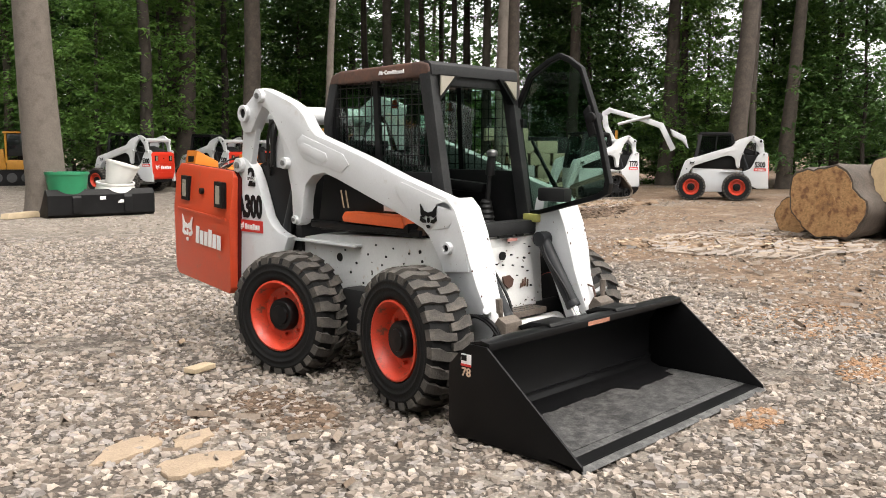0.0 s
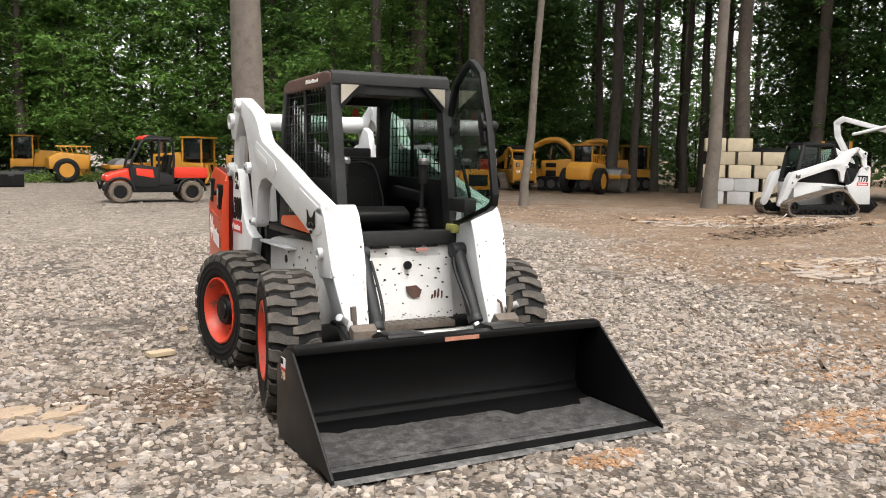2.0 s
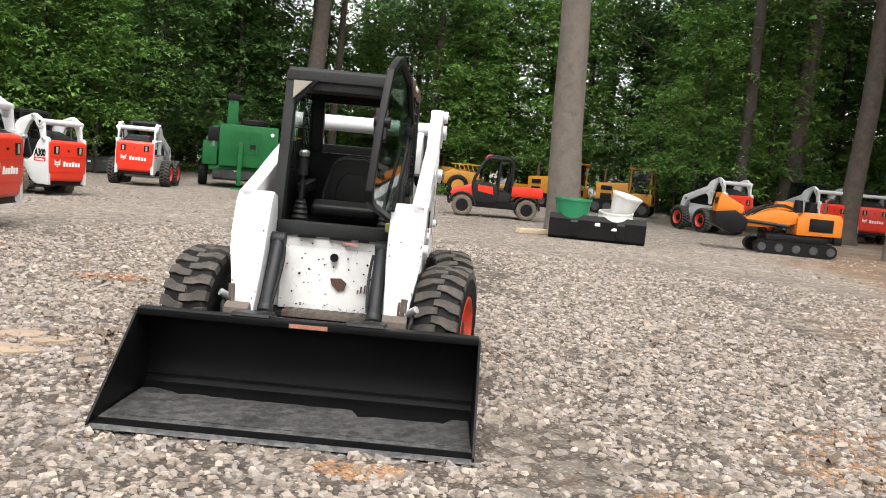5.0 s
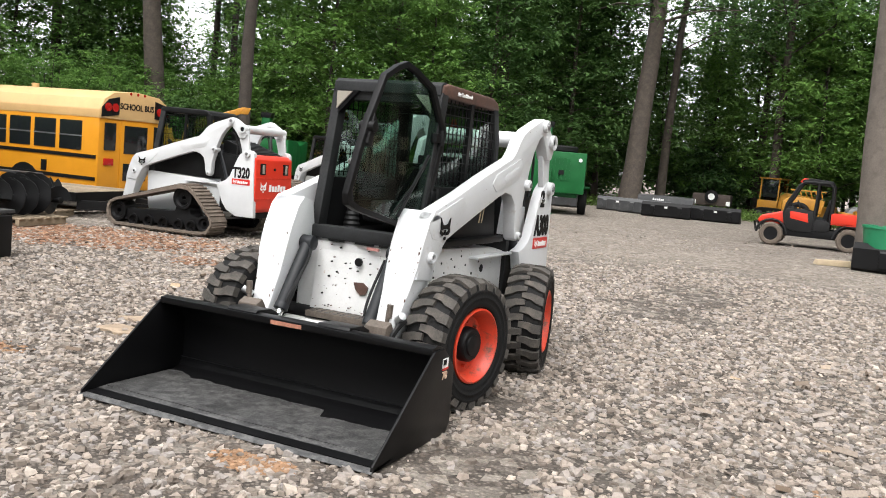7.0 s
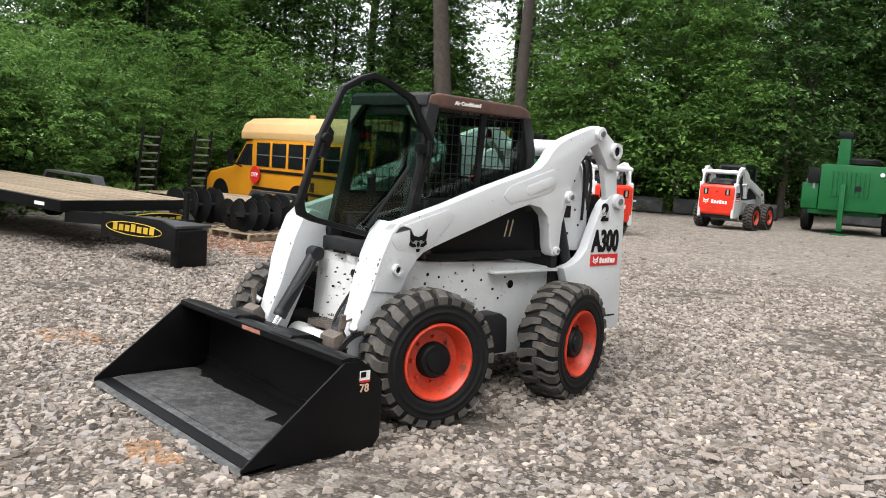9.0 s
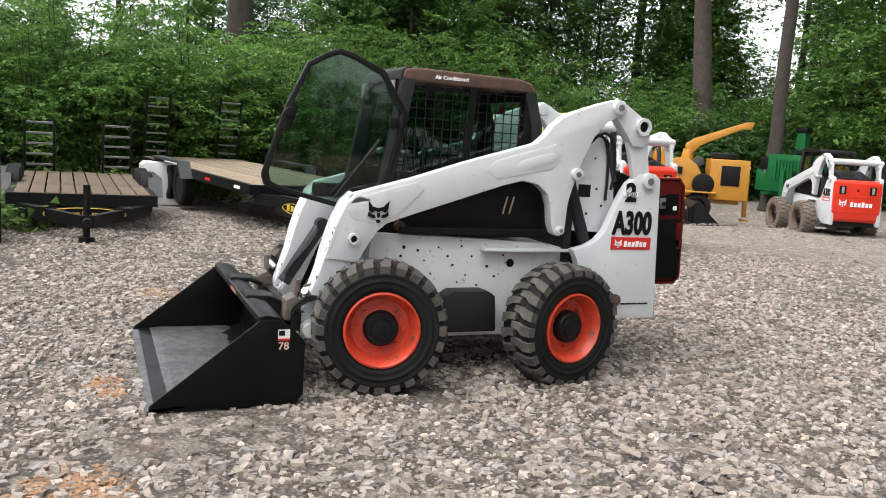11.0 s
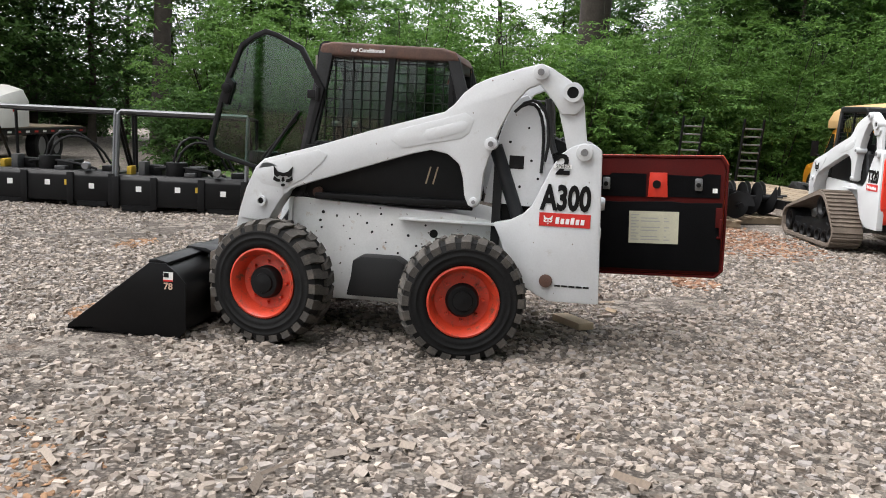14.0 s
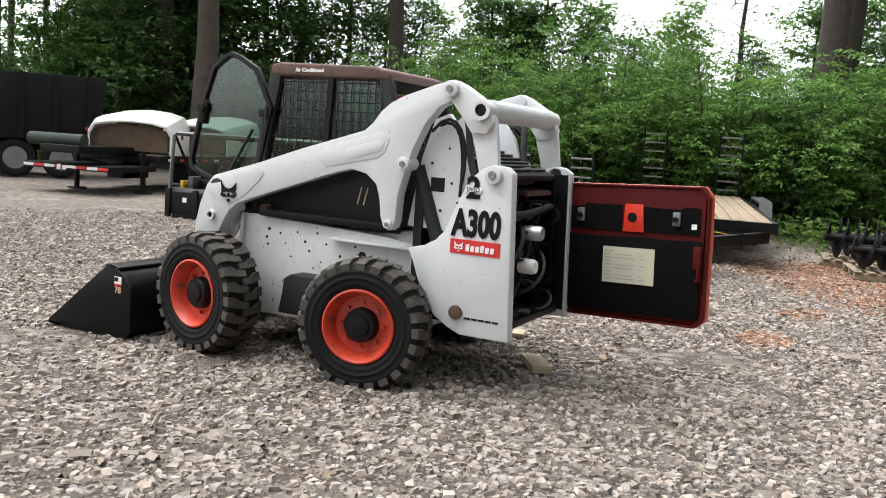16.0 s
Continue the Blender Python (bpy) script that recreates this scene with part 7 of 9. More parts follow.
    box(bm, -0.70, -0.65, -1.45, -0.50, 0.76, 1.02)
    box(bm, 0.65, 0.70, -1.45, -0.50, 0.76, 1.02)
    box(bm, -0.65, 0.65, -1.47, -1.42, 0.76, 1.02)
    box(bm, -0.65, 0.65, -0.54, -0.50, 0.76, 1.02)
    part("dump_bed", bm, RED, t, bevel=0.012)
    for y in (-1.0, 1.0):
        for x in (-0.64, 0.64):
            bm = B()
            pipe(bm, [(x, y + 0.40 * math.cos(a), 0.34 + 0.38 * math.sin(a)) for a in [math.pi * i / 8 for i in range(9)]], 0.035)
            part("wheel_arch", bm, PLASTIC, t)
    bm = B()
    pipe(bm, [(-0.5, 1.42, 0.35), (-0.5, 1.48, 0.6), (0.5, 1.48, 0.6), (0.5, 1.42, 0.35)], 0.03)
    part("bumper", bm, BLACK, t)


utility_vehicle()


def mirror_meshes(root):
    """Turns a thing's own meshes left for right."""
    for o in root.children_recursive:
        if o.type == "MESH" and o.data.users == 1:
            o.data.transform(Matrix.Diagonal((-1, 1, 1, 1)))
            o.data.flip_normals()


def chipper(name, label, paint, at, turn, tall=True, scale=1.0):
    """A towed wood chipper: engine box, feed drum, upright chute, axle and jack; its end with the grille faces +y."""
    t = thing(name, label, "chipper", "wood chippers", at, turn)
    t.scale = (scale,) * 3
    for x in (-0.95, 0.95):
        simple_wheel(t, x, -0.2, 0.36, 0.36, 0.24)
    bm = B()
    box(bm, -0.80, 0.80, -2.0, 0.9, 0.48, 0.60)
    part("frame", bm, paint, t, bevel=0.02)
    bm = B()
    box(bm, -0.98, 0.55, 0.05, 1.1, 0.60, 1.72)
    eb = part("engine_box", bm, paint, t, bevel=0.03)
    for i in range(9):
        bm = B()
        box(bm, -0.55 + i * 0.10, -0.50 + i * 0.10, 1.10, 1.13, 0.95, 1.55)
        part("grille_bar", bm, paint, eb)
    bm = B()
    box(bm, -0.40, -0.25, 1.10, 1.14, 1.10, 1.22)
    part("grille_port", bm, BLACK, eb)
    if not tall:
        for face in ((-0.995, -0.978, 0.35, 0.85, 1.0, 1.55), (-0.30, 0.25, 1.13, 1.15, 1.0, 1.55)):
            bm = B()
            box(bm, *face)
            part("access_window", bm, BLACK, eb, bevel=0.004)
        bm = B()
        rod(bm, (-0.60, -0.10, 1.0), (-1.0, -0.10, 1.0), 0.30, seg=20)
        part("belt_guard", bm, BLACK, t, bevel=0.03)
        bm = B()
        rod(bm, (-0.30, -0.25, 1.62), (-0.62, -0.25, 1.62), 0.15, seg=16)
        part("air_intake", bm, GREY_BLACK, t, bevel=0.02)
        for y, z, w, h, mm in ((-1.75, 1.12, 0.32, 0.09, DECAL_BLACK), (-1.75, 1.26, 0.40, 0.05, DECAL_RED), (-1.1, 1.05, 0.14, 0.22, DECAL_BLACK), (-0.75, 1.35, 0.14, 0.20, DECAL_BLACK)):
            bm = B()
            box(bm, -0.79 if y > -1 else -0.705, -0.70 if y < -1 else -0.76, y - w / 2, y + w / 2, z - h / 2, z + h / 2)
            part("panel_decal", bm, mm, t, smooth=0)
        bm = B()
        prism(bm, [(-1.5, 1.55), (-1.5, 1.95), (-1.1, 2.0), (-1.0, 1.55)], "x", -0.45, 0.45)
        rod(bm, (0.2, -1.6, 1.9), (-0.2, -2.2, 2.15), 0.13, seg=12)
        part("feed_motor", bm, paint, t, bevel=0.02)
    bm = B()
    rod(bm, (-0.82, 1.10, 1.52), (-0.82, 1.125, 1.52), 0.05, seg=14)
    part("gauge", bm, LABEL_WHITE, eb)
    bm = B()
    box(bm, 0.58, 0.98, 0.10, 0.95, 0.60, 1.25)
    part("tank", bm, paint, t, bevel=0.05)
    bm = B()
    box(bm, 0.56, 0.85, 0.6, 1.0, 1.25, 1.62)
    part("battery_box", bm, BLACK, t, bevel=0.02)
    bm = B()
    rod(bm, (0.70, 0.9, 1.1), (0.70, 0.9, 1.6), 0.06, seg=12)
    rod(bm, (0.85, 0.85, 0.9), (0.85, 0.85, 1.35), 0.05, seg=12)
    part("hydraulic_tank", bm, GREY_STEEL, t)
    bm = B()
    rod(bm, (-0.75, -0.7, 1.15), (0.75, -0.7, 1.15), 0.55, seg=24)
    part("drum_housing", bm, paint, t, bevel=0.02)
    bm = B()
    prism(bm, [(-0.9, 0.6), (-2.2, 0.75), (-2.3, 1.75), (-0.9, 1.5)], "x", -0.70, 0.70)
    part("feed_hopper", bm, paint, t, bevel=0.03)
    bm = B()
    if tall:
        prism(bm, [(0.06, 1.5), (0.10, 2.45), (0.36, 2.5), (0.40, 1.5)], "y", -0.55, -0.20)
    else:
        rod(bm, (0.0, -0.55, 1.6), (0.0, -0.50, 1.95), 0.19, 0.16, 12)
        prism(bm, [(-0.62, 1.88), (-0.60, 2.12), (-0.35, 2.28), (0.95, 2.78), (1.12, 2.78), (1.06, 2.66), (-0.20, 2.08), (-0.36, 1.88)], "x", -0.13, 0.13)
    ch = part("discharge_chute", bm, paint, t, bevel=0.02)
    bm = B()
    if tall:
        prism(bm, [(0.06, 2.42), (0.04, 2.58), (0.40, 2.60), (0.40, 2.42)], "y", -0.57, -0.18)
        part("chute_cap", bm, BLACK, ch, bevel=0.015)
    else:
        prism(bm, [(0.94, 2.60), (1.0, 2.80), (1.22, 2.80), (1.14, 2.60)], "x", -0.15, 0.15)
        part("chute_mouth", bm, paint, ch, bevel=0.01)
    bm = B()
    lathe(bm, [(1.72, 0.32), (1.76, 0.36), (1.86, 0.36), (1.90, 0.32)], (-0.35, 0.45, 0), 20, "z")
    part("spare_tyre", bm, RUBBER, t)
    bm = B()
    box(bm, -0.06, 0.06, 1.12, 1.24, 0.10, 1.25)
    box(bm, -0.18, 0.18, 1.06, 1.30, 0.0, 0.035)
    part("tongue_jack", bm, paint, t, bevel=0.01)
    for x in (-0.98, 0.98):
        bm = B()
        box(bm, x - 0.16, x + 0.16, -0.65, 0.25, 0.76, 0.80)
        part("mudguard", bm, paint, t, bevel=0.02)
    return t


chipper("wood_chipper", "green towed wood chipper with an upright discharge chute", GREEN, (-7.4, 25.6, 0), 196, True, 1.3)
side_chipper = chipper("wood_chipper", "yellow towed wood chipper with an angled discharge chute", YELLOW, (-14.3, 14.7, -0.2), -34, False, 1.0)
mirror_meshes(side_chipper)
chipper("wood_chipper", "green wood chipper behind the parked loaders", GREEN, (-16.5, 20.5, -0.1), 200, True, 1.1)


def yellow_machine(at, turn, label, kind):
    t = thing("tracked_machine" if kind else "road_roller", label, "machine", "yellow machines by the trees", at, turn)
    if kind:
        for x in (-0.85, 0.85):
            long_track(t, x, -1.4, 1.3, 0.62, 0.40)
        bm = B()
        prism(bm, [(-1.2, 0.5), (-1.25, 1.35), (0.2, 1.45), (0.3, 0.5)], "x", -0.6, 0.6)
        part("engine_cover", bm, YELLOW, t, bevel=0.04)
        bm = B()
        box(bm, -0.65, 0.65, 0.3, 1.3, 0.5, 1.0)
        part("platform", bm, YELLOW, t, bevel=0.03)
        bm = B()
        for x in (-0.6, 0.6):
            for y in (0.3, 1.2):
                rod(bm, (x, y, 0.9), (x, y, 2.1), 0.04, seg=8)
        box(bm, -0.68, 0.68, 0.2, 1.3, 2.08, 2.14)
        part("roll_frame", bm, YELLOW, t)
        bm = B()
        prism(bm, [(-2.0, 0.1), (-1.85, 0.45), (-1.95, 0.95), (-2.05, 0.9), (-1.97, 0.45), (-2.1, 0.12)], "x", -1.25, 1.25)
        part("blade", bm, YELLOW, t)
        bm = B()
        for x in (-0.95, 0.95):
            prism(bm, [(-1.95, 0.35), (-1.95, 0.5), (0.0, 0.6), (0.0, 0.45)], "x", x - 0.06, x + 0.06)
        part("push_arm", bm, YELLOW, t)
        bm = B()
        box(bm, -0.3, 0.3, 0.7, 1.1, 1.0, 1.5)
        part("seat", bm, BLACK, t, bevel=0.05)
        if at[0] > 15:
            bm = B()
            pipe(bm, curve((-0.35, 0.1, 1.4), (-0.35, -0.3, 2.6), (-0.35, -1.3, 2.5), (-0.35, -2.1, 1.9), 8), 0.14, 8)
            bo = part("boom", bm, YELLOW, t)
            bm = B()
            rod(bm, (-0.18, -0.1, 1.4), (-0.18, -0.9, 2.15), 0.05, seg=8)
            part("boom_cylinder", bm, BLACK, bo)
        bm = B()
        box(bm, -0.55, 0.55, 0.34, 1.16, 1.15, 2.05)
        part("cab_glass", bm, DARK_GLASS_SOLID, t, bevel=0.05)
        for z, h in ((0.75, 0.16), (1.15, 0.10)):
            bm = B()
            box(bm, -0.63, 0.63, -1.0, -0.5, z - h, z + h)
            part("grille_panel", bm, BLACK, t, bevel=0.01)
        bm = B()
        box(bm, -0.25, 0.25, 1.30, 1.312, 0.62, 0.92)
        part("maker_plate", bm, DECAL_BLACK, t, smooth=0)
        bm = B()
        pipe(bm, [(0.3, -0.9, 1.35), (0.3, -0.9, 1.9), (0.3, -0.8, 2.0)], 0.05)
        part("exhaust", bm, RUST_ROOF, t)
    else:
        bm = B()
        rod(bm, (-0.85, -1.3, 0.55), (0.85, -1.3, 0.55), 0.55, seg=28)
        part("drum", bm, GREY_STEEL, t, bevel=0.02)
        for x in (-0.75, 0.75):
            simple_wheel(t, x, 1.2, 0.55, 0.55, 0.35, RUBBER, YELLOW)
        bm = B()
        prism(bm, [(0.2, 0.6), (0.1, 1.25), (1.5, 1.35), (1.9, 1.1), (1.9, 0.6)], "x", -0.55, 0.55)
        part("engine_cover", bm, YELLOW, t, bevel=0.08)
        bm = B()
        box(bm, -0.95, 0.95, -1.9, -0.6, 0.62, 0.8)
        part("drum_frame", bm, YELLOW, t, bevel=0.03)
        bm = B()
        for i in range(6):
            rod(bm, (-0.5, 0.2 + i * 0.22, 1.3), (-0.5, 0.32 + i * 0.22, 1.62), 0.03, seg=6)
        box(bm, -0.54, -0.46, 0.1, 1.6, 1.6, 1.66)
        part("guard_rail", bm, YELLOW, t)
    return t


yellow_machine((1.7, 38.0, 0), 95, "yellow road roller with a rounded engine cover", 0)
yellow_machine((-0.2, 41.5, 0), 75, "orange-yellow tracked machine at the wood's edge", 1)
yellow_machine((8.2, 33.5, 0), 250, "yellow crawler machine with an open roll frame", 1)
yellow_machine((5.2, 34.5, 0), 230, "yellow crawler machine behind the big tree", 1)
yellow_machine((21.4, 27.6, 0), 215, "yellow crawler machine with a raised boom guard", 1)
yellow_machine((24.6, 28.0, 0), 250, "weathered yellow crawler machine under the trees", 1)
yellow_machine((20.8, 25.0, 0), 120, "yellow-orange road roller by the trees", 0)


def tub(name, label, r0, r1, h, m, at, tilt=(0, 0)):
    bm = B()
    lathe(bm, [(0.0, 0.001), (0.0, r0), (h * 0.9, r1), (h * 0.9, r1 + 0.02), (h, r1 + 0.02), (h, r1 - 0.015), (0.03, r0 - 0.015), (0.03, 0.001)], (0, 0, 0), 32, "z")
    o = part(name, bm, m, bevel=0.0)
    o.matrix_basis = pose(*at, tilt[0], tilt[1], 0)
    return tagged(o, label, "tub")


def side_bucket(label, at, turn, width=2.0, m=BLACK, h=0.45, name="loader_bucket", group="attachments along the yard's edge"):
    """A loader bucket lying with its back to the viewer (+y is its back)."""
    t = thing(name, label, "bucket", group, at, turn)
    bm = B()
    w = width / 2
    prism(bm, [(-0.55, 0.0), (0.12, 0.0), (0.20, 0.06), (0.22, h * 0.8), (0.10, h), (0.06, h), (0.16, h * 0.78), (0.14, 0.08), (0.08, 0.03), (-0.55, 0.02)], "x", -w, w)
    part("shell", bm, m, t)
    for x in (-w, w - 0.015):
        bm = B()
        prism(bm, [(-0.57, 0.0), (0.12, 0.0), (0.21, 0.06), (0.23, h * 0.8), (0.10, h + 0.005), (0.04, h)], "x", x, x + 0.015)
        part("side_plate", bm, m, t)
    for x in (-0.55, 0.55):
        bm = B()
        prism(bm, [(0.205, 0.08), (0.24, 0.10), (0.25, h * 0.7), (0.215, h * 0.8)], "x", x - 0.09, x + 0.09)
        part("mount_plate", bm, m, t, bevel=0.006)
    bm = B()
    box(bm, -0.06, 0.06, 0.222, 0.232, h * 0.62, h * 0.74)
    part("sticker", bm, LABEL_WHITE, t, smooth=0)
    return t


side_bucket("black loader bucket holding plastic tubs beside the big tree", (4.15, 15.2, 0), 173, 2.3, BLACK, 0.60, group="")
tub("plastic_tub", "round green plastic tub in the black bucket", 0.36, 0.44, 0.58, GREEN_PLASTIC, (3.55, 15.45, 0.40))
tub("plastic_tub", "tilted white plastic tub resting on another", 0.26, 0.36, 0.52, WHITE_PLASTIC, (4.75, 15.6, 0.66), (8, 14))
tub("plastic_tub", "upturned wide white plastic tub in the bucket", 0.48, 0.40, 0.40, WHITE_PLASTIC, (4.60, 15.4, 0.34), (6, 0))
bm = B()
prism(bm, [(-0.42, 0.0), (-0.38, 0.11), (0.36, 0.13), (0.44, 0.0)], "y", -0.12, 0.12)
o = part("timber_plank", bm, TIMBER, bevel=0.01)
tagged(o, "pale timber offcut lying by the big tree's foot", "timber")
o.matrix_basis = pose(2.65, 15.75, 0.0, 0, 0, 20)
for i, (x, y, w, tn, m) in enumerate(((-9.2, 32.0, 1.9, 190, GREY_BLACK), (-5.4, 32.8, 2.2, 188, GREY_BLACK), (-4.2, 31.5, 2.0, 185, BLACK), (-2.3, 32.3, 2.0, 182, BLACK), (-13.6, 27.2, 2.4, 205, GREY_BLACK),
                                      (-15.8, 25.6, 2.2, 210, GREY_BLACK), (-17.6, 23.4, 2.2, 212, GREY_BLACK), (-12.9, 29.4, 2.2, 200, GREY_BLACK), (-6.7, 33.2, 1.8, 186, GREY_BLACK))):
    side_bucket("dark grey attachment bucket in the row by the trees", (x, y, 0), tn, w, m, 0.62)
t = thing("broom_attachment", "long black sweeper hood lying on the attachments", "attachment", "", (-4.6, 33.3, 0), 185)
bm = B()
prism(bm, [(-0.35, 0.0), (-0.40, 0.62), (-0.10, 0.88), (0.30, 0.84), (0.38, 0.0)], "x", -1.2, 1.2)
part("hood", bm, GREY_BLACK, t, bevel=0.03)
word_bars(t, Matrix.Translation((0.3, 0.375, 0.7)) @ BACK, 0.5, 0.10, LABEL_WHITE)


def small_trailer():
    t = thing("cargo_trailer", "dark covered trailer with a spare wheel on its back", "trailer", "", (-3.9, 41.5, 0), 185)
    for x in (-0.85, 0.85):
        simple_wheel(t, x, -0.8, 0.36, 0.36, 0.22)
    bm = B()
    box(bm, -0.95, 0.95, -2.2, 0.3, 0.45, 1.05)
    part("body", bm, mat("dark_brown_canvas", (0.05, 0.035, 0.028), 0.7, var=0.2), t, bevel=0.06)
    bm = B()
    lathe(bm, [(0.30, 0.16), (0.30, 0.34), (0.46, 0.34), (0.46, 0.16)], (0, 0, 0.92), 24, "y", closed=True)
    part("spare_tyre", bm, RUBBER, t)
    bm = B()
    rod(bm, (0, 0.36, 0.92), (0, 0.47, 0.92), 0.17, seg=18)
    part("spare_rim", bm, LABEL_WHITE, t)
    for x in (-0.85, 0.85):
        bm = B()
        box(bm, x - 0.1, x + 0.1, 0.30, 0.34, 0.50, 0.72)
        part("tail_lamp", bm, LABEL_WHITE, t, bevel=0.01)


small_trailer()


def school_bus():
    """A short bus; its back faces +x. Own frame: back towards +y, left side towards +x."""
    t = thing("school_bus", "short yellow school bus with a cream roof", "bus", "", (-16.45, 9.70, -0.41), -90)
    t.scale = (1.03, 1.13, 1.10)
    w, z0, z1 = 1.0, 0.55, 2.45
    back, front = 3.95, -0.25
    bm = B()
    prism(bm, [(-w, z0), (w, z0), (w, 2.05), (-w, 2.05)], "y", front, back)
    body = part("body", bm, BUS_YELLOW, t, bevel=0.03)
    prof = [(-w - 0.01, 2.03), (-w - 0.01, 2.2), (-w + 0.10, 2.42), (-w + 0.35, 2.56), (0, 2.62), (w - 0.35, 2.56), (w - 0.10, 2.42), (w + 0.01, 2.2), (w + 0.01, 2.03)]
    bm = B()
    prism(bm, prof, "y", front - 0.55, back - 0.02)
    part("roof", bm, BUS_ROOF, t, bevel=0.02)
    bm = B()
    prism(bm, [(x * 1.005, z) for x, z in prof], "y", back - 0.03, back + 0.03)
    cap = part("rear_cap", bm, BUS_ROOF, t, bevel=0.02)
    bm = B()
    prism(bm, [(front, 0.55), (front, 2.03), (front - 0.42, 2.0), (front - 1.05, 1.32), (front - 2.3, 1.10), (front - 2.5, 0.92), (front - 2.5, 0.50)], "x", -w + 0.08, w - 0.08)
    part("bonnet", bm, BUS_YELLOW, t, bevel=0.05, segments=3)
    for s in (1, -1):
        bm = B()
        prism(bm, [(front - 0.06, 1.36), (front - 0.06, 1.90), (front - 0.40, 1.90), (front - 0.92, 1.36)], "x", s * (w - 0.075), s * (w - 0.068))
        part("cab_window", bm, DARK_GLASS_SOLID, t, smooth=0)
        for i in range(5):
            y = front + 0.24 + i * 0.725
            bm = B()
            box(bm, s * (w - 0.02), s * (w + 0.012), y, y + 0.61, 1.36, 1.95)
            win = part("window", bm, DARK_GLASS_SOLID, t, bevel=0.01)
            bm = B()
            box(bm, s * (w + 0.008), s * (w + 0.022), y - 0.01, y + 0.62, 1.635, 1.66)
            part("window_bar", bm, GREY_STEEL, win)
        for z in (0.78, 1.22):
            bm = B()
            box(bm, s * w, s * (w + 0.02), front + 0.1, back - 0.05, z, z + 0.07)
            part("rub_rail", bm, BLACK, t)
        bm = B()
        rod(bm, (s * (w - 0.05), back - 2.05, 0.52), (s * (w + 0.012), back - 2.05, 0.52), 0.48, seg=24)
        part("wheel_arch", bm, BLACK, t)
        simple_wheel(t, s * (w - 0.12), back - 2.05, 0.40, 0.40, 0.26)
        simple_wheel(t, s * (w - 0.20), front - 1.7, 0.40, 0.40, 0.24)
        bm = B()
        rod(bm, (s * (w - 0.10), front - 1.7, 0.48), (s * (w - 0.07), front - 1.7, 0.48), 0.46, seg=24)
        part("wheel_arch", bm, BLACK, t)
        bm = B()
        box(bm, s * w, s * (w + 0.02), back - 1.55, back - 1.40, 0.88, 1.10)
        part("fuel_flap", bm, BLACK, t, bevel=0.005)
        bm = B()
        pipe(bm, [(s * (w - 0.1), front - 0.6, 1.3), (s * (w + 0.22), front - 0.7, 1.42)], 0.02)
        box(bm, s * (w + 0.14), s * (w + 0.30), front - 0.74, front - 0.68, 1.36, 1.72)
        part("mirror", bm, BLACK, t)
    bm = B()
    octo = [(0.23 * math.cos(math.pi / 8 + k * math.pi / 4), 0.23 * math.sin(math.pi / 8 + k * math.pi / 4)) for k in range(8)]
    M = Matrix.Translation((w + 0.06, front + 0.28, 1.14)) @ SIDE_L
    st = part("stop_sign", flat(octo, M, 0.012), DECAL_RED, t, smooth=0)
    bm.free()
    lettering("STOP", 0.15, Matrix.Translation((w + 0.076, front + 0.28, 1.14)) @ SIDE_L, LABEL_WHITE, st, "stop_word", squeeze=0.85)
    # back: lamps, door, windows, sign
    for s in (1, -1):
        bm = B()
        prism(bm, [(s * 0.52, 2.12), (s * 0.98, 2.06), (s * 0.98, 2.25), (s * 0.80, 2.42), (s * 0.52, 2.48)], "y", back + 0.02, back + 0.05)
        lp = part("lamp_panel", bm, BLACK, t, smooth=0)
        for x in (0.64, 0.83):
            bm = B()
            rod(bm, (s * x, back + 0.05, 2.26), (s * x, back + 0.07, 2.26), 0.085, seg=18)
            part("warning_lamp", bm, RED_LENS, lp)
        bm = B()
        box(bm, s * 0.55, s * 0.86, back, back + 0.02, 1.40, 1.95)
        part("window", bm, DARK_GLASS_SOLID, t, bevel=0.03)
        bm = B()
        box(bm, s * 0.60, s * 0.86, back, back + 0.03, 1.10, 1.24)
        part("brake_lamp", bm, RED_LENS, t, bevel=0.01)
    bm = B()
    box(bm, -0.42, 0.42, back, back + 0.025, 0.62, 2.0)
    door = part("emergency_door", bm, BUS_YELLOW, t, bevel=0.01)
    for z in ((1.35, 1.92), (0.80, 1.15)):
        bm = B()
        box(bm, -0.33, 0.33, back + 0.02, back + 0.035, *z)
        part("door_window", bm, DARK_GLASS_SOLID, door, bevel=0.004)
    lettering("SCHOOL BUS", 0.17, Matrix.Translation((0, back + 0.034, 2.30)) @ BACK, DECAL_BLACK, cap, "bus_sign", bold=0.004, squeeze=0.95)
    for x in (-0.2, 0.0, 0.2):
        bm = B()
        rod(bm, (x, back - 0.02, 2.57), (x, back + 0.04, 2.57), 0.03, seg=8)
        part("marker_lamp", bm, RED_LENS, cap)
    bm = B()
    box(bm, -0.98, 0.98, back, back + 0.12, 0.42, 0.60)
    part("rear_bumper", bm, BLACK, t, bevel=0.02)
    bm = B()
    rod(bm, (0, 1.0, 2.6), (0, 1.0, 2.7), 0.08, seg=12)
    part("roof_vent", bm, BUS_ROOF, t)


school_bus()


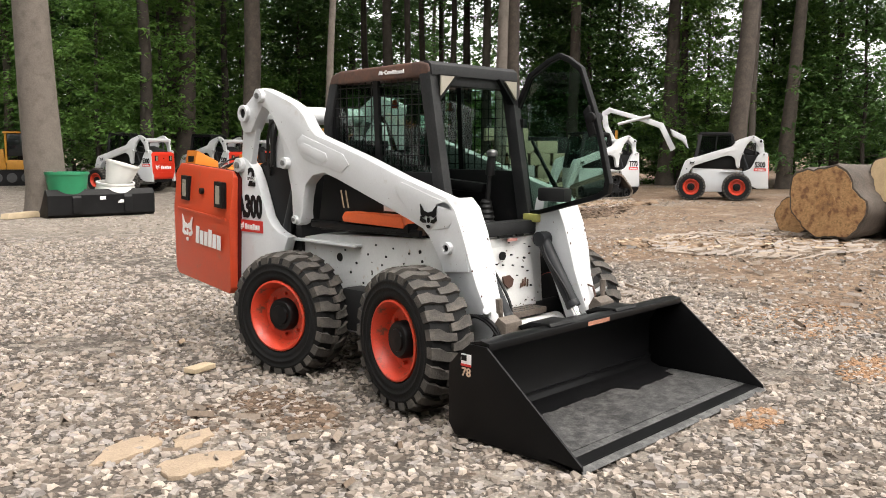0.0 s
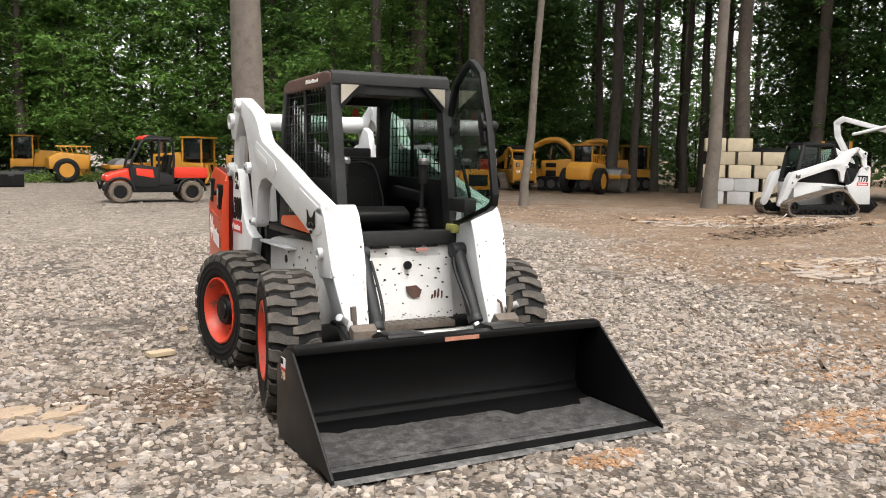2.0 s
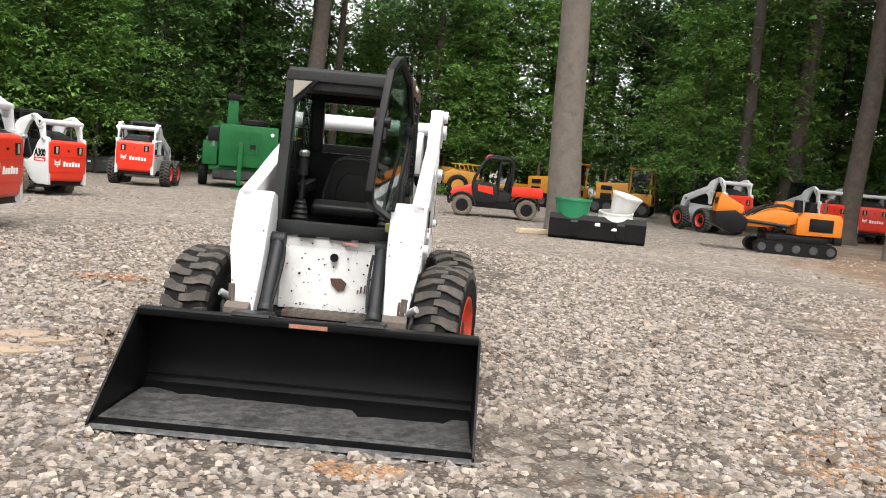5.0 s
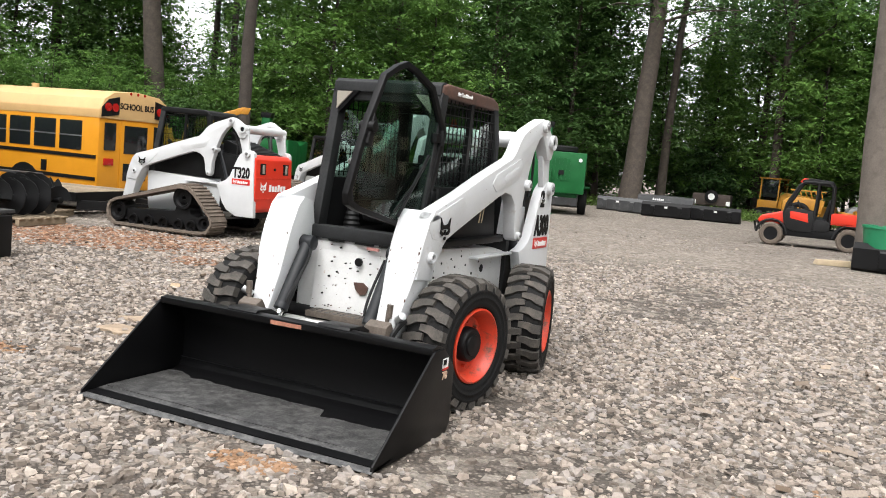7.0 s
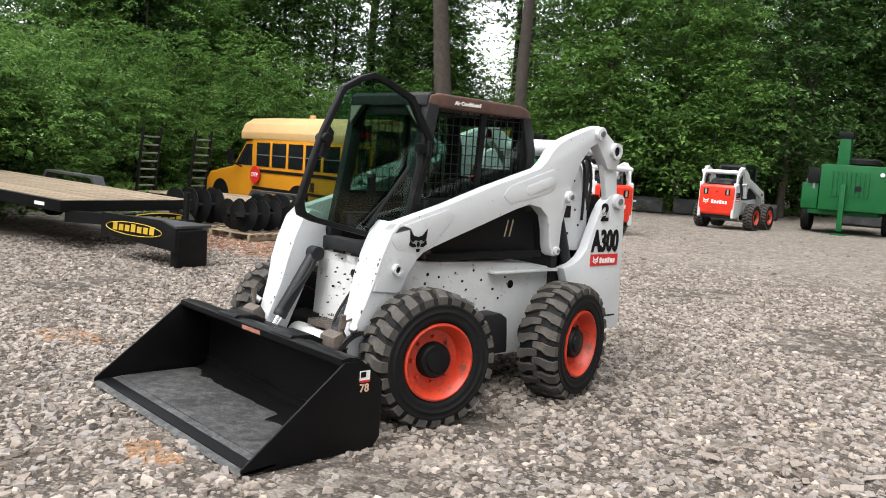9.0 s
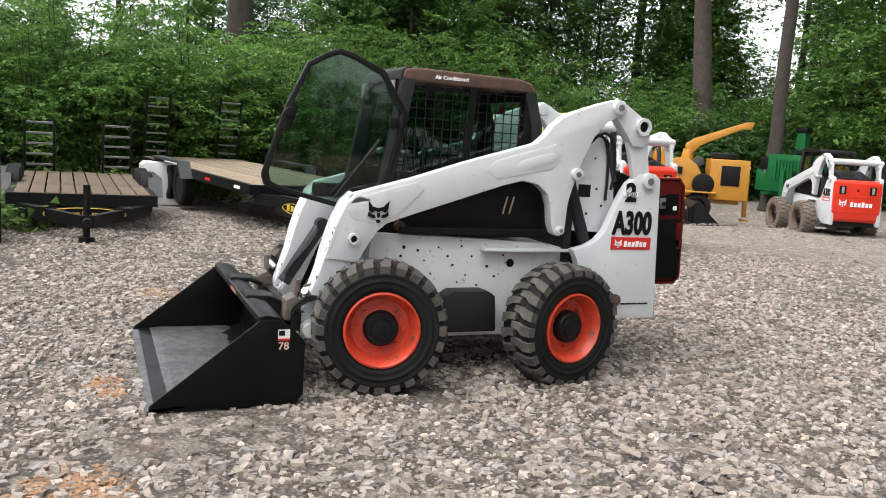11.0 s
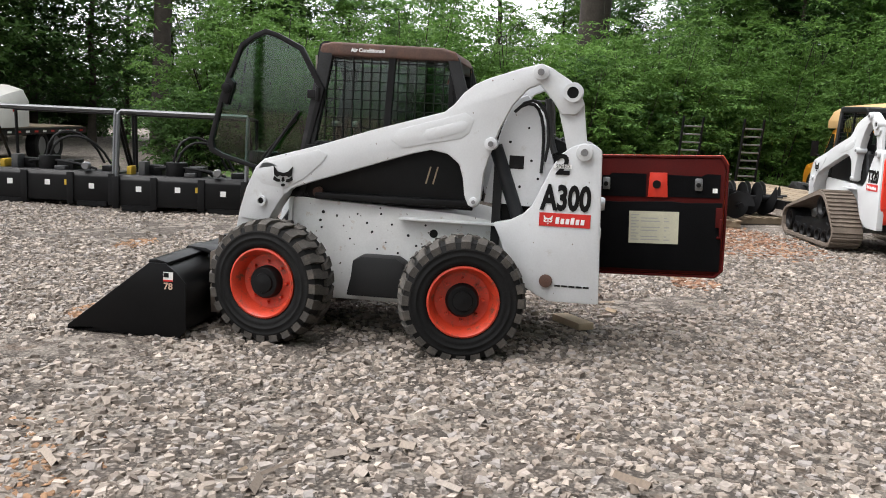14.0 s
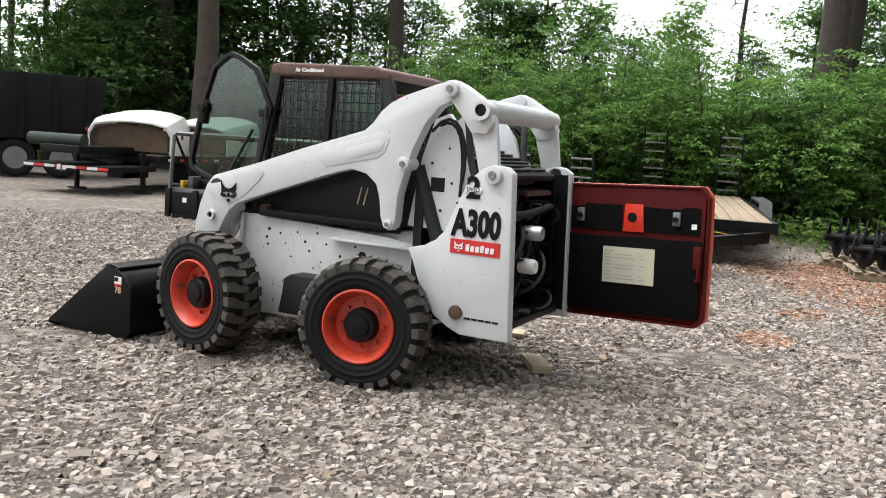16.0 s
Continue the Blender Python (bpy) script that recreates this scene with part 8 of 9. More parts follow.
def ladder_ramp(parent, x, y, z, w, h, lean):
    """A loading ramp stood on end, with rungs."""
    r = new("ramp")
    r.parent = parent
    r.matrix_basis = pose(x, y, z, lean, 0, 0)
    for s in (-1, 1):
        bm = B()
        box(bm, s * w / 2 - 0.02, s * w / 2 + 0.02, -0.03, 0.03, 0, h)
        part("stile", bm, BLACK, r, bevel=0.004)
    n = int(h / 0.19)
    for i in range(n):
        bm = B()
        box(bm, -w / 2, w / 2, -0.025, 0.025, 0.12 + i * 0.19, 0.15 + i * 0.19)
        part("rung", bm, GREY_STEEL, r)


def flat_trailer(label, at, turn, length, width, deck_z=0.68, pitch=0.0, ramps=1.5, plate=True, group="flat-deck trailers", wheel_r=0.36, deck=DECK):
    """A deck-over trailer; tongue towards -y, ramps stood up at +y."""
    t = thing("flat_trailer", label, "trailer", group, at, turn)
    t.matrix_basis = pose(*at, 0, 0, turn) @ pose(0, 0, 0, pitch, 0, 0)
    w = width / 2
    bm = B()
    for x in (-w, w - 0.08):
        box(bm, x, x + 0.08, 0, length, deck_z - 0.16, deck_z)
    box(bm, -w + 0.08, w - 0.08, 0, 0.10, deck_z - 0.16, deck_z)
    box(bm, -w + 0.08, w - 0.08, length - 0.10, length, deck_z - 0.16, deck_z)
    part("frame", bm, BLACK, t)
    n = int((width - 0.16) / 0.19)
    shared = None
    for i in range(n):
        x = -w + 0.08 + (i + 0.5) * (width - 0.16) / n
        if shared is None:
            bm = B()
            box(bm, -0.09, 0.09, 0.02, length - 0.02, deck_z - 0.04, deck_z + 0.006)
            ob = part("deck_board", bm, deck, t, bevel=0.004)
            shared = ob.data
        else:
            ob = new("deck_board", shared)
            ob.parent = t
        ob.location = (x, 0, 0.003 * (i % 3))
    bm = B()
    for s in (-1, 1):
        prism(bm, [(s * (w - 0.25), 0.05), (s * (w - 0.10), 0.05), (s * 0.08, -1.35), (0, -1.35)], "z", deck_z - 0.30, deck_z - 0.14)
    part("tongue", bm, BLACK, t)
    bm = B()
    rod(bm, (0, -1.25, 0.06), (0, -1.25, deck_z + 0.25), 0.045, seg=10)
    rod(bm, (0, -1.25, 0.0), (0, -1.25, 0.07), 0.10, seg=10)
    part("jack", bm, BLACK, t)
    bm = B()
    rod(bm, (0, -1.55, deck_z - 0.22), (0, -1.30, deck_z - 0.22), 0.06, seg=10)
    part("coupler", bm, BLACK, t)
    mid = length * 0.58
    for s in (-1, 1):
        for dy in (-0.42, 0.42):
            simple_wheel(t, s * (w - 0.02), mid + dy, wheel_r, wheel_r, 0.22, RUBBER, LABEL_WHITE if not plate else BLACK)
        bm = B()
        prism(bm, [(mid - 0.95, deck_z - 0.16), (mid - 0.75, deck_z + 0.14), (mid + 0.75, deck_z + 0.14), (mid + 0.95, deck_z - 0.16), (mid + 0.88, deck_z - 0.16), (mid + 0.70, deck_z + 0.10), (mid - 0.70, deck_z + 0.10), (mid - 0.88, deck_z - 0.16)], "x", s * (w + 0.0), s * (w + 0.22))
        part("fender", bm, GREY_BLACK, t)
        for k in range(4):
            bm = B()
            box(bm, s * w, s * (w + 0.006), 0.4 + k * length * 0.22, 0.65 + k * length * 0.22, deck_z - 0.11, deck_z - 0.06)
            part("reflector", bm, DECAL_RED if k % 2 else LABEL_WHITE, t, smooth=0)
        if ramps:
            ladder_ramp(t, s * (w - 0.35), length - 0.05, deck_z, 0.48, ramps, 8)
    if plate:
        bm = B()
        prism(bm, [(-0.62, deck_z - 0.30), (0.62, deck_z - 0.30), (0.62, deck_z - 0.12), (-0.62, deck_z - 0.12)], "y", -0.62, -0.60)
        pl = part("name_board", bm, BLACK, t, "black board with a yellow maker's name and oval")
        turn_m = Matrix.Translation((0.0, -0.625, deck_z - 0.21)) @ FRONT
        word_bars(pl, turn_m, 0.85, 0.11, KITE_YELLOW, 7)
        bm = B()
        ov = [(0.52 * math.cos(a), 0.085 * math.sin(a)) for a in [2 * math.pi * i / 28 for i in range(28)]]
        pipe(bm, [turn_m @ Vector((x, y, 0)) for x, y in ov + ov[:1]], 0.008, 5)
        part("oval_line", bm, KITE_YELLOW, pl)
    return t


flat_trailer("tilted flat-deck trailer with board deck and upright ramps", (-8.0, 1.75, 0), 103, 6.2, 2.3, 0.70, 1.3, 1.38)
flat_trailer("flat-deck trailer with weathered boards and upright ramps", (-7.4, -1.75, 0), 92, 4.0, 2.0, 0.50, 1.0, 0.95, deck=DECK_OLD)
flat_trailer("flat-deck trailer with white wheels in front of the bus", (-9.6, 6.9, -0.15), 104, 5.6, 2.2, 0.58, 0.0, 1.5, False)
# side board with the maker's name on the first trailer's tongue
t = thing("tongue_box", "black tongue side board with a yellow maker's name", "trailer board", "", (-5.95, 1.65, 0.0), 103)
bm = B()
prism(bm, [(-0.25, 0.22), (-0.25, 0.52), (0.05, 0.60), (1.35, 0.60), (1.35, 0.30)], "x", -0.36, -0.30)
bd = part("board", bm, BLACK, t, bevel=0.01)
bm = B()
box(bm, -0.30, 0.30, -0.15, 1.2, 0.50, 0.54)
part("top_plate", bm, GREY_BLACK, t, bevel=0.01)
bm = B()
box(bm, -0.28, 0.2, -0.2, -0.05, 0.0, 0.48)
part("foot", bm, BLACK, t, bevel=0.02)
word_bars(bd, Matrix.Translation((-0.364, 0.62, 0.45)) @ SIDE_R, 0.92, 0.12, KITE_YELLOW, 7)
bm = B()
ov = [(0.60 * math.cos(a), 0.085 * math.sin(a)) for a in [2 * math.pi * i / 28 for i in range(28)]]
MM = Matrix.Translation((-0.366, 0.62, 0.43)) @ SIDE_R
pipe(bm, [MM @ Vector((x, y, 0)) for x, y in ov + ov[:1]], 0.005, 5)
part("oval_line", bm, KITE_YELLOW, bd)
# white box behind the second trailer
bm = B()
prism(bm, [(-0.45, 0.0), (-0.45, 0.75), (-0.38, 0.82), (0.38, 0.82), (0.45, 0.75), (0.45, 0.0)], "x", -0.4, 0.4)
o = part("storage_chest", bm, WHITE_PLASTIC, bevel=0.03)
tagged(o, "white storage chest behind the flat trailer", "chest")
o.matrix_basis = pose(-11.9, -0.35, 0, 0, 0, 0)


def auger(at, turn, length, r, label="black earth auger with a spiral flight on a pallet"):
    t = thing("earth_auger", label, "auger", "earth augers on pallets", at, turn)
    bm = B()
    rod(bm, (0, -length / 2, 0), (0, length / 2 + 0.25, 0), r * 0.2, seg=10)
    part("shaft", bm, BLACK, t)
    bm = B()
    n = int(length / 0.28 * 14)
    prev = None
    for i in range(n + 1):
        a = 2 * math.pi * i / 14
        y = -length / 2 + length * i / n
        p = [bm.verts.new((q * math.cos(a), y + d, q * math.sin(a))) for q in (r * 0.18, r) for d in (-0.006, 0.006)]
        if prev:
            bm.faces.new((prev[0], prev[2], p[2], p[0]))
            bm.faces.new((prev[1], p[1], p[3], prev[3]))
            bm.faces.new((prev[2], prev[3], p[3], p[2]))
        prev = p
    part("flight", bm, BLACK, t)
    return t


def pallet(at, turn):
    t = thing("pallet", "weathered wooden pallet under black earth augers", "pallet", "pallets under the augers", at, turn)
    for i in range(6):
        bm = B()
        box(bm, -0.6, 0.6, -0.5 + i * 0.185, -0.39 + i * 0.185, 0.10, 0.12)
        part("board", bm, DECK, t, bevel=0.003)
    for x in (-0.55, 0.0, 0.5):
        bm = B()
        box(bm, x, x + 0.07, -0.5, 0.52, 0.0, 0.10)
        part("bearer", bm, DECK, t, bevel=0.003)
    return t


for x, y, tn in ((-9.0, 4.35, 10), (-10.4, 3.9, 5), (-9.9, 5.3, 20)):
    pallet((x, y, 0), tn)
for x, y, z, tn, ln, r in ((-8.8, 4.3, 0.40, 12, 0.95, 0.28), (-9.25, 4.35, 0.40, 14, 0.95, 0.28), (-10.2, 3.9, 0.45, 8, 1.0, 0.33), (-10.7, 4.05, 0.45, 10, 1.0, 0.33), (-9.7, 5.25, 0.42, 20, 0.9, 0.30), (-10.1, 5.4, 0.42, 16, 0.9, 0.30), (-9.0, 4.9, 0.36, 100, 0.7, 0.24)):
    auger((x, y, z), tn, ln, r)


def caged_cutter(at, turn):
    """A black brush cutter head with a tubular guard frame; its plain side faces +y."""
    t = thing("brush_cutter", "black brush-cutter attachment with a tubular guard frame", "attachment", "brush cutters in a row", at, turn)
    bm = B()
    prism(bm, [(-0.55, 0.06), (-0.6, 0.30), (-0.45, 0.50), (0.35, 0.52), (0.42, 0.45), (0.42, 0.06)], "x", -0.98, 0.98)
    body = part("deck", bm, BLACK, t, bevel=0.02)
    for x in (-0.98, -0.35, 0.35, 0.90):
        bm = B()
        box(bm, x, x + 0.10, 0.40, 0.45, 0.02, 0.50)
        part("side_rib", bm, BLACK, body, bevel=0.008)
    for x0, x1 in ((-0.85, -0.40), (0.42, 0.86)):
        bm = B()
        box(bm, x0, x1, -0.5, 0.44, 0.0, 0.07)
        part("skid", bm, BLACK, body)
    bm = B()
    pipe(bm, [(-0.95, 0.38, 0.5), (-0.95, 0.30, 1.40), (-0.93, 0.25, 1.45), (0.93, 0.25, 1.45), (0.95, 0.30, 1.40), (0.95, 0.38, 0.5)], 0.032)
    fr = part("guard_frame", bm, mat("grey_tube", (0.12, 0.124, 0.13), 0.35, metal=0.5, var=0.15, bump=0.02), t)
    for s in (-1, 1):
        bm = B()
        pipe(bm, [(s * 0.94, 0.28, 1.40), (s * 0.94, -0.35, 0.5)], 0.025)
        part("guard_brace", bm, BLACK, fr)
        bm = B()
        pipe(bm, [(s * 0.94, 0.27, 1.43), (s * 0.94, -0.45, 1.40), (s * 0.94, -0.5, 0.5)], 0.025)
        part("guard_post", bm, BLACK, fr)
    bm = B()
    pipe(bm, [(-0.94, -0.45, 1.40), (0.94, -0.45, 1.40)], 0.025)
    part("guard_bar", bm, BLACK, fr)
    bm = B()
    rod(bm, (0.15, 0.10, 0.5), (0.15, 0.10, 0.72), 0.16, seg=16)
    box(bm, -0.25, 0.0, -0.2, 0.2, 0.5, 0.66)
    part("motor", bm, BLACK, t, bevel=0.01)
    bm = B()
    lathe(bm, [(0.32, 0.06), (0.40, 0.06), (0.41, 0.05), (0.41, 0.001)], (-0.52, 0, 0.60), 20, "y")
    part("gauge_cap", bm, GREY_STEEL, t)
    bm = B()
    pipe(bm, curve((0.15, 0.1, 0.7), (0.0, 0.2, 1.2), (-0.4, -0.3, 1.1), (-0.6, -0.4, 0.6)), 0.02)
    pipe(bm, curve((0.2, 0.1, 0.7), (0.1, 0.25, 1.3), (-0.3, -0.3, 1.2), (-0.5, -0.4, 0.6)), 0.02)
    part("hose", bm, PLASTIC, t)
    for x, y, w, h, mm in ((-0.78, 0.05, 0.20, 0.10, BLACK), (0.55, -0.05, 0.34, 0.16, BLACK), (0.62, 0.15, 0.10, 0.22, GREY_BLACK), (-0.10, 0.22, 0.16, 0.08, GREY_BLACK), (0.82, 0.12, 0.07, 0.14, KITE_YELLOW)):
        bm = B()
        box(bm, x - w / 2, x + w / 2, y - 0.12, y + 0.12, 0.5, 0.5 + h)
        part("deck_fitting", bm, mm, t, bevel=0.015)
    for k in range(3):
        bm = B()
        pipe(bm, curve((-0.6 + 0.1 * k, 0.15, 0.54), (-0.3, 0.25 - 0.1 * k, 0.66), (0.3, 0.2, 0.70 - 0.04 * k), (0.6, 0.0, 0.58), 8), 0.018, 6)
        part("hose", bm, PLASTIC, t)
    for x, z, m in ((-0.62, 0.30, LABEL_WHITE), (0.05, 0.33, LABEL_WHITE), (0.62, 0.32, LABEL_WHITE), (-0.25, 0.34, KITE_YELLOW)):
        bm = B()
        box(bm, x - 0.04, x + 0.04, 0.42, 0.424, z - 0.04, z + 0.04)
        part("warning_label", bm, m, body, smooth=0)
    return t


side_bucket("black grapple attachment lying beside the yellow chipper", (-12.6, 13.1, -0.2), 150, 1.9, BLACK, 0.60)
caged_cutter((-6.05, -3.70, 0), -80)
caged_cutter((-6.10, -5.80, 0), -82)


def gooseneck():
    """A long deck trailer with two white vehicle noses loaded on it."""
    t = thing("gooseneck_trailer", "long black trailer with red and white reflective tape", "trailer", "", (-8.8, -11.6, 0), 100)
    bm = B()
    box(bm, -1.2, 1.2, 0.0, 8.0, 0.70, 0.86)
    part("deck", bm, BLACK, t, bevel=0.01)
    bm = B()
    for i in range(11):
        box(bm, -1.15 + i * 0.21, -0.96 + i * 0.21, 0.1, 7.9, 0.86, 0.885)
    tagged(part("deck", bm, DECK, t), kind="stuff")
    bm = B()
    box(bm, -1.1, 1.1, -1.6, 0.0, 0.50, 0.62)
    prism(bm, [(-1.8, 0.86), (-1.8, 1.02), (0.6, 1.02), (0.6, 0.86)], "x", -0.5, 0.5)
    part("neck", bm, BLACK, t, bevel=0.02)
    for x in (-0.9, 0.9):
        bm = B()
        rod(bm, (x, -0.2, 0.0), (x, -0.2, 0.95), 0.06, seg=10)
        box(bm, x - 0.15, x + 0.15, -0.35, -0.05, 0.0, 0.03)
        part("landing_leg", bm, BLACK, t)
    for k in range(8):
        bm = B()
        box(bm, -1.1 + k * 0.275, -0.84 + k * 0.275, -1.61, -1.602, 0.53, 0.59)
        part("reflective_tape", bm, DECAL_RED if k % 2 else LABEL_WHITE, t, smooth=0)
    word_bars(t, Matrix.Translation((-0.1, -1.615, 0.56)) @ FRONT, 0.28, 0.13, LABEL_WHITE, 2)
    for s in (-1, 1):
        for k in range(16):
            bm = B()
            box(bm, s * 1.2, s * 1.206, 0.3 + k * 0.48, 0.5 + k * 0.48, 0.75, 0.80)
            part("side_tape", bm, DECAL_RED if k % 2 else LABEL_WHITE, t, smooth=0)
        for y in (5.2, 6.1):
            simple_wheel(t, s * 1.0, y, 0.40, 0.40, 0.3)
        bm = B()
        box(bm, s * 0.7, s * 1.2, 1.2, 2.2, 0.2, 0.7)
        part("tool_box", bm, BLACK, t, bevel=0.03)
    bm = B()
    rod(bm, (-1.1, -1.4, 1.12), (0.3, -1.4, 1.12), 0.14, seg=14)
    part("rolled_tarp", bm, mat("dark_green_canvas", (0.02, 0.03, 0.022), 0.8, var=0.2), t)


gooseneck()


def white_nose(at, turn, label):
    t = thing("vehicle_nose", label, "body shell", "white body shells on the trailer", at, turn)
    t.scale = (1.15, 1.25, 1.15)
    sections = []
    for y, w, h in ((0.0, 0.80, 0.62), (0.35, 0.88, 0.72), (0.9, 0.90, 0.80), (1.5, 0.86, 0.86), (1.9, 0.82, 0.88)):
        sections.append([(-w, y, 0.0), (-w, y, h * 0.62), (-w * 0.86, y, h * 0.9), (-w * 0.5, y, h), (0, y, h * 1.04), (w * 0.5, y, h), (w * 0.86, y, h * 0.9), (w, y, h * 0.62), (w, y, 0.0)])
    bm = B()
    rings = [[bm.verts.new(p) for p in s] for s in sections]
    inner = [[bm.verts.new((p[0] * 0.95, p[1], p[2] * 0.95)) for p in s] for s in sections]
    for a, b in zip(rings, rings[1:]):
        for i in range(8):
            bm.faces.new((a[i], a[i + 1], b[i + 1], b[i]))
    for a, b in zip(inner, inner[1:]):
        for i in range(8):
            bm.faces.new((a[i], b[i], b[i + 1], a[i + 1]))
    for a, b in ((rings[0], inner[0]), (rings[-1], inner[-1])):
        for i in range(8):
            bm.faces.new((a[i], a[i + 1], b[i + 1], b[i]))
    part("shell", bm, BOAT_WHITE, t)
    bm = B()
    prism(bm, [(-0.70, 0.05), (-0.70, 0.45), (-0.4, 0.56), (0.4, 0.56), (0.70, 0.45), (0.70, 0.05)], "y", 0.10, 0.14)
    part("front_opening", bm, mat("brown_shadowed_lining", (0.10, 0.065, 0.04), 0.8, var=0.3, scale=4), t)
    bm = B()
    box(bm, 0.84, 0.90, 0.5, 0.7, 0.32, 0.46)
    part("lamp", bm, RED_LENS, t, bevel=0.01)
    return t


white_nose((-8.75, -11.1, 0.885), 125, "upturned white fibreglass body shell on the trailer")
white_nose((-11.4, -11.7, 0.885), 110, "white fibreglass body shell further back on the trailer")


def dump_truck():
    t = thing("dump_truck", "black dump truck parked under the trees", "truck", "", (-9.9, -16.9, 0), 232)
    bm = B()
    prism(bm, [(-2.2, 1.0), (-2.4, 2.7), (2.2, 2.7), (2.2, 1.0)], "x", -1.25, 1.25)
    part("tipper_body", bm, BLACK, t, bevel=0.03)
    for k in range(6):
        for s in (-1, 1):
            bm = B()
            box(bm, s * 1.25, s * 1.32, -2.0 + k * 0.8, -1.9 + k * 0.8, 1.0, 2.7)
            part("body_rib", bm, BLACK, t)
    bm = B()
    box(bm, -0.5, 0.5, -2.2, 4.2, 0.7, 1.0)
    part("chassis", bm, BLACK, t)
    bm = B()
    prism(bm, [(2.3, 0.7), (2.3, 2.5), (3.4, 2.5), (3.7, 1.7), (4.6, 1.55), (4.7, 0.7)], "x", -1.15, 1.15)
    part("cab", bm, BLACK, t, bevel=0.05)
    for s in (-1, 1):
        for y in (-1.3, -0.2, 3.9):
            simple_wheel(t, s * 1.05, y, 0.5, 0.5, 0.32)
        bm = B()
        rod(bm, (s * 1.25, -1.9, 1.35), (s * 1.34, -1.9, 1.35), 0.05, seg=10)
        part("marker_lamp", bm, RED_LENS, t)


dump_truck()


def mini_excavator():
    """A compact excavator behind the tracked loader; its boom is folded across, along its own x."""
    t = thing("excavator", "white compact excavator with folded boom and dark cab", "excavator", "", (21.2, 12.9, 0), -58)
    for y in (-0.55, 0.55):
        bm = B()
        prism(bm, [(-0.9, 0.2), (-0.75, 0.02), (0.75, 0.02), (0.9, 0.2), (0.75, 0.42), (-0.75, 0.42)], "y", y - 0.16, y + 0.16)
        part("track", bm, BLACK, t, bevel=0.03)
    bm = B()
    box(bm, -0.85, 0.45, -0.6, 0.6, 0.5, 1.05)
    part("house", bm, WHITE_SMOOTH, t, bevel=0.06)
    bm = B()
    box(bm, -0.75, 0.1, -0.5, 0.45, 1.05, 2.15)
    part("cab", bm, BLACK, t, bevel=0.05)
    for x in (-0.72, 0.06):
        bm = B()
        box(bm, x, x + 0.09, -0.52, -0.48, 1.05, 2.15)
        part("cab_post", bm, YELLOW, t)
    path = [(0.45, 0.95), (-0.25, 2.30), (-0.30, 2.70), (-0.12, 2.82), (1.15, 2.45), (1.55, 2.30)]
    for i, (a, b) in enumerate(zip(path, path[1:])):
        bm = B()
        d = Vector((b[0] - a[0], b[1] - a[1]))
        nrm = Vector((-d.y, d.x)).normalized() * (0.09 if i != 3 else 0.075)
        e = d.normalized() * 0.04
        prism(bm, [(a[0] - e.x + nrm.x, a[1] - e.y + nrm.y), (b[0] + e.x + nrm.x, b[1] + e.y + nrm.y), (b[0] + e.x - nrm.x, b[1] + e.y - nrm.y), (a[0] - e.x - nrm.x, a[1] - e.y - nrm.y)], "y", -0.78, -0.62)
        part("boom_section", bm, WHITE_SMOOTH, t, bevel=0.02)
    bm = B()
    rod(bm, (0.15, -0.80, 2.35), (1.2, -0.80, 2.62), 0.05, seg=10)
    part("boom_cylinder", bm, WHITE_SMOOTH, t)
    bm = B()
    prism(bm, [(1.40, 2.42), (1.62, 2.40), (2.05, 1.55), (1.90, 1.45)], "y", -0.77, -0.63)
    part("dipper", bm, WHITE_SMOOTH, t, bevel=0.02)
    bm = B()
    prism(bm, [(1.85, 2.20), (2.35, 1.95), (2.45, 1.55), (2.25, 1.80), (1.95, 1.95)], "y", -0.92, -0.48)
    part("digging_bucket", bm, WHITE_SMOOTH, t, bevel=0.02)


mini_excavator()
t = thing("van", "dark van parked behind the block wall", "van", "", (24.3, 18.2, 0), 130)
bm = B()
prism(bm, [(-2.4, 0.4), (-2.4, 1.6), (-2.2, 2.0), (1.2, 2.0), (1.8, 1.3), (2.5, 1.15), (2.6, 0.4)], "x", -0.95, 0.95)
part("body", bm, BLACK, t, bevel=0.08, segments=3)
for s in (-1, 1):
    bm = B()
    prism(bm, [(-2.2, 1.2), (-2.1, 1.85), (1.1, 1.85), (1.55, 1.25)], "x", s * 0.95, s * 0.956)
    part("side_glass", bm, DARK_GLASS_SOLID, t, smooth=0)
    for y in (-1.5, 1.6):
        simple_wheel(t, s * 0.85, y, 0.36, 0.36, 0.24)

# ---- stacked concrete blocks ----
blk = None
rr = random.Random(8)
ux, uy = math.cos(radians(-42)), math.sin(radians(-42))
for row in range(5):
    for i in range(4 - (row > 2) - (row > 3)):
        bm = B()
        ln = rr.choice((0.74, 0.80, 0.70)) / 2
        box(bm, -ln, ln, -0.3, 0.3, 0, 0.45)
        o = part("concrete_block", bm, CONCRETE if row > 1 or i > 1 else CONCRETE_GREY, bevel=0.035)
        tagged(o, "weathered tan cast concrete block in a stack" if row > 1 or i > 1 else "grey cast concrete block at the stack's foot", "block", "stacked concrete blocks")
        s = (i - 1.5) * 0.84 + (0.28 if row % 2 else 0) + rr.uniform(-0.04, 0.04)
        o.matrix_basis = pose(20.9 + ux * s, 16.4 + uy * s, row * 0.455, 0, 0, -42 + rr.uniform(-5, 5))

# ---- logs ----
LOG_HEART = mat("dark_log_heart", (0.26, 0.14, 0.06), 0.9, var=0.45, scale=12, bump=0.6, stain=(0.12, 0.06, 0.03), amount=0.5, stain_scale=16, soft=0.15)
LOG_PALE = mat("pale_sawn_wood", (0.50, 0.37, 0.22), 0.85, var=0.15, scale=6, bump=0.3)


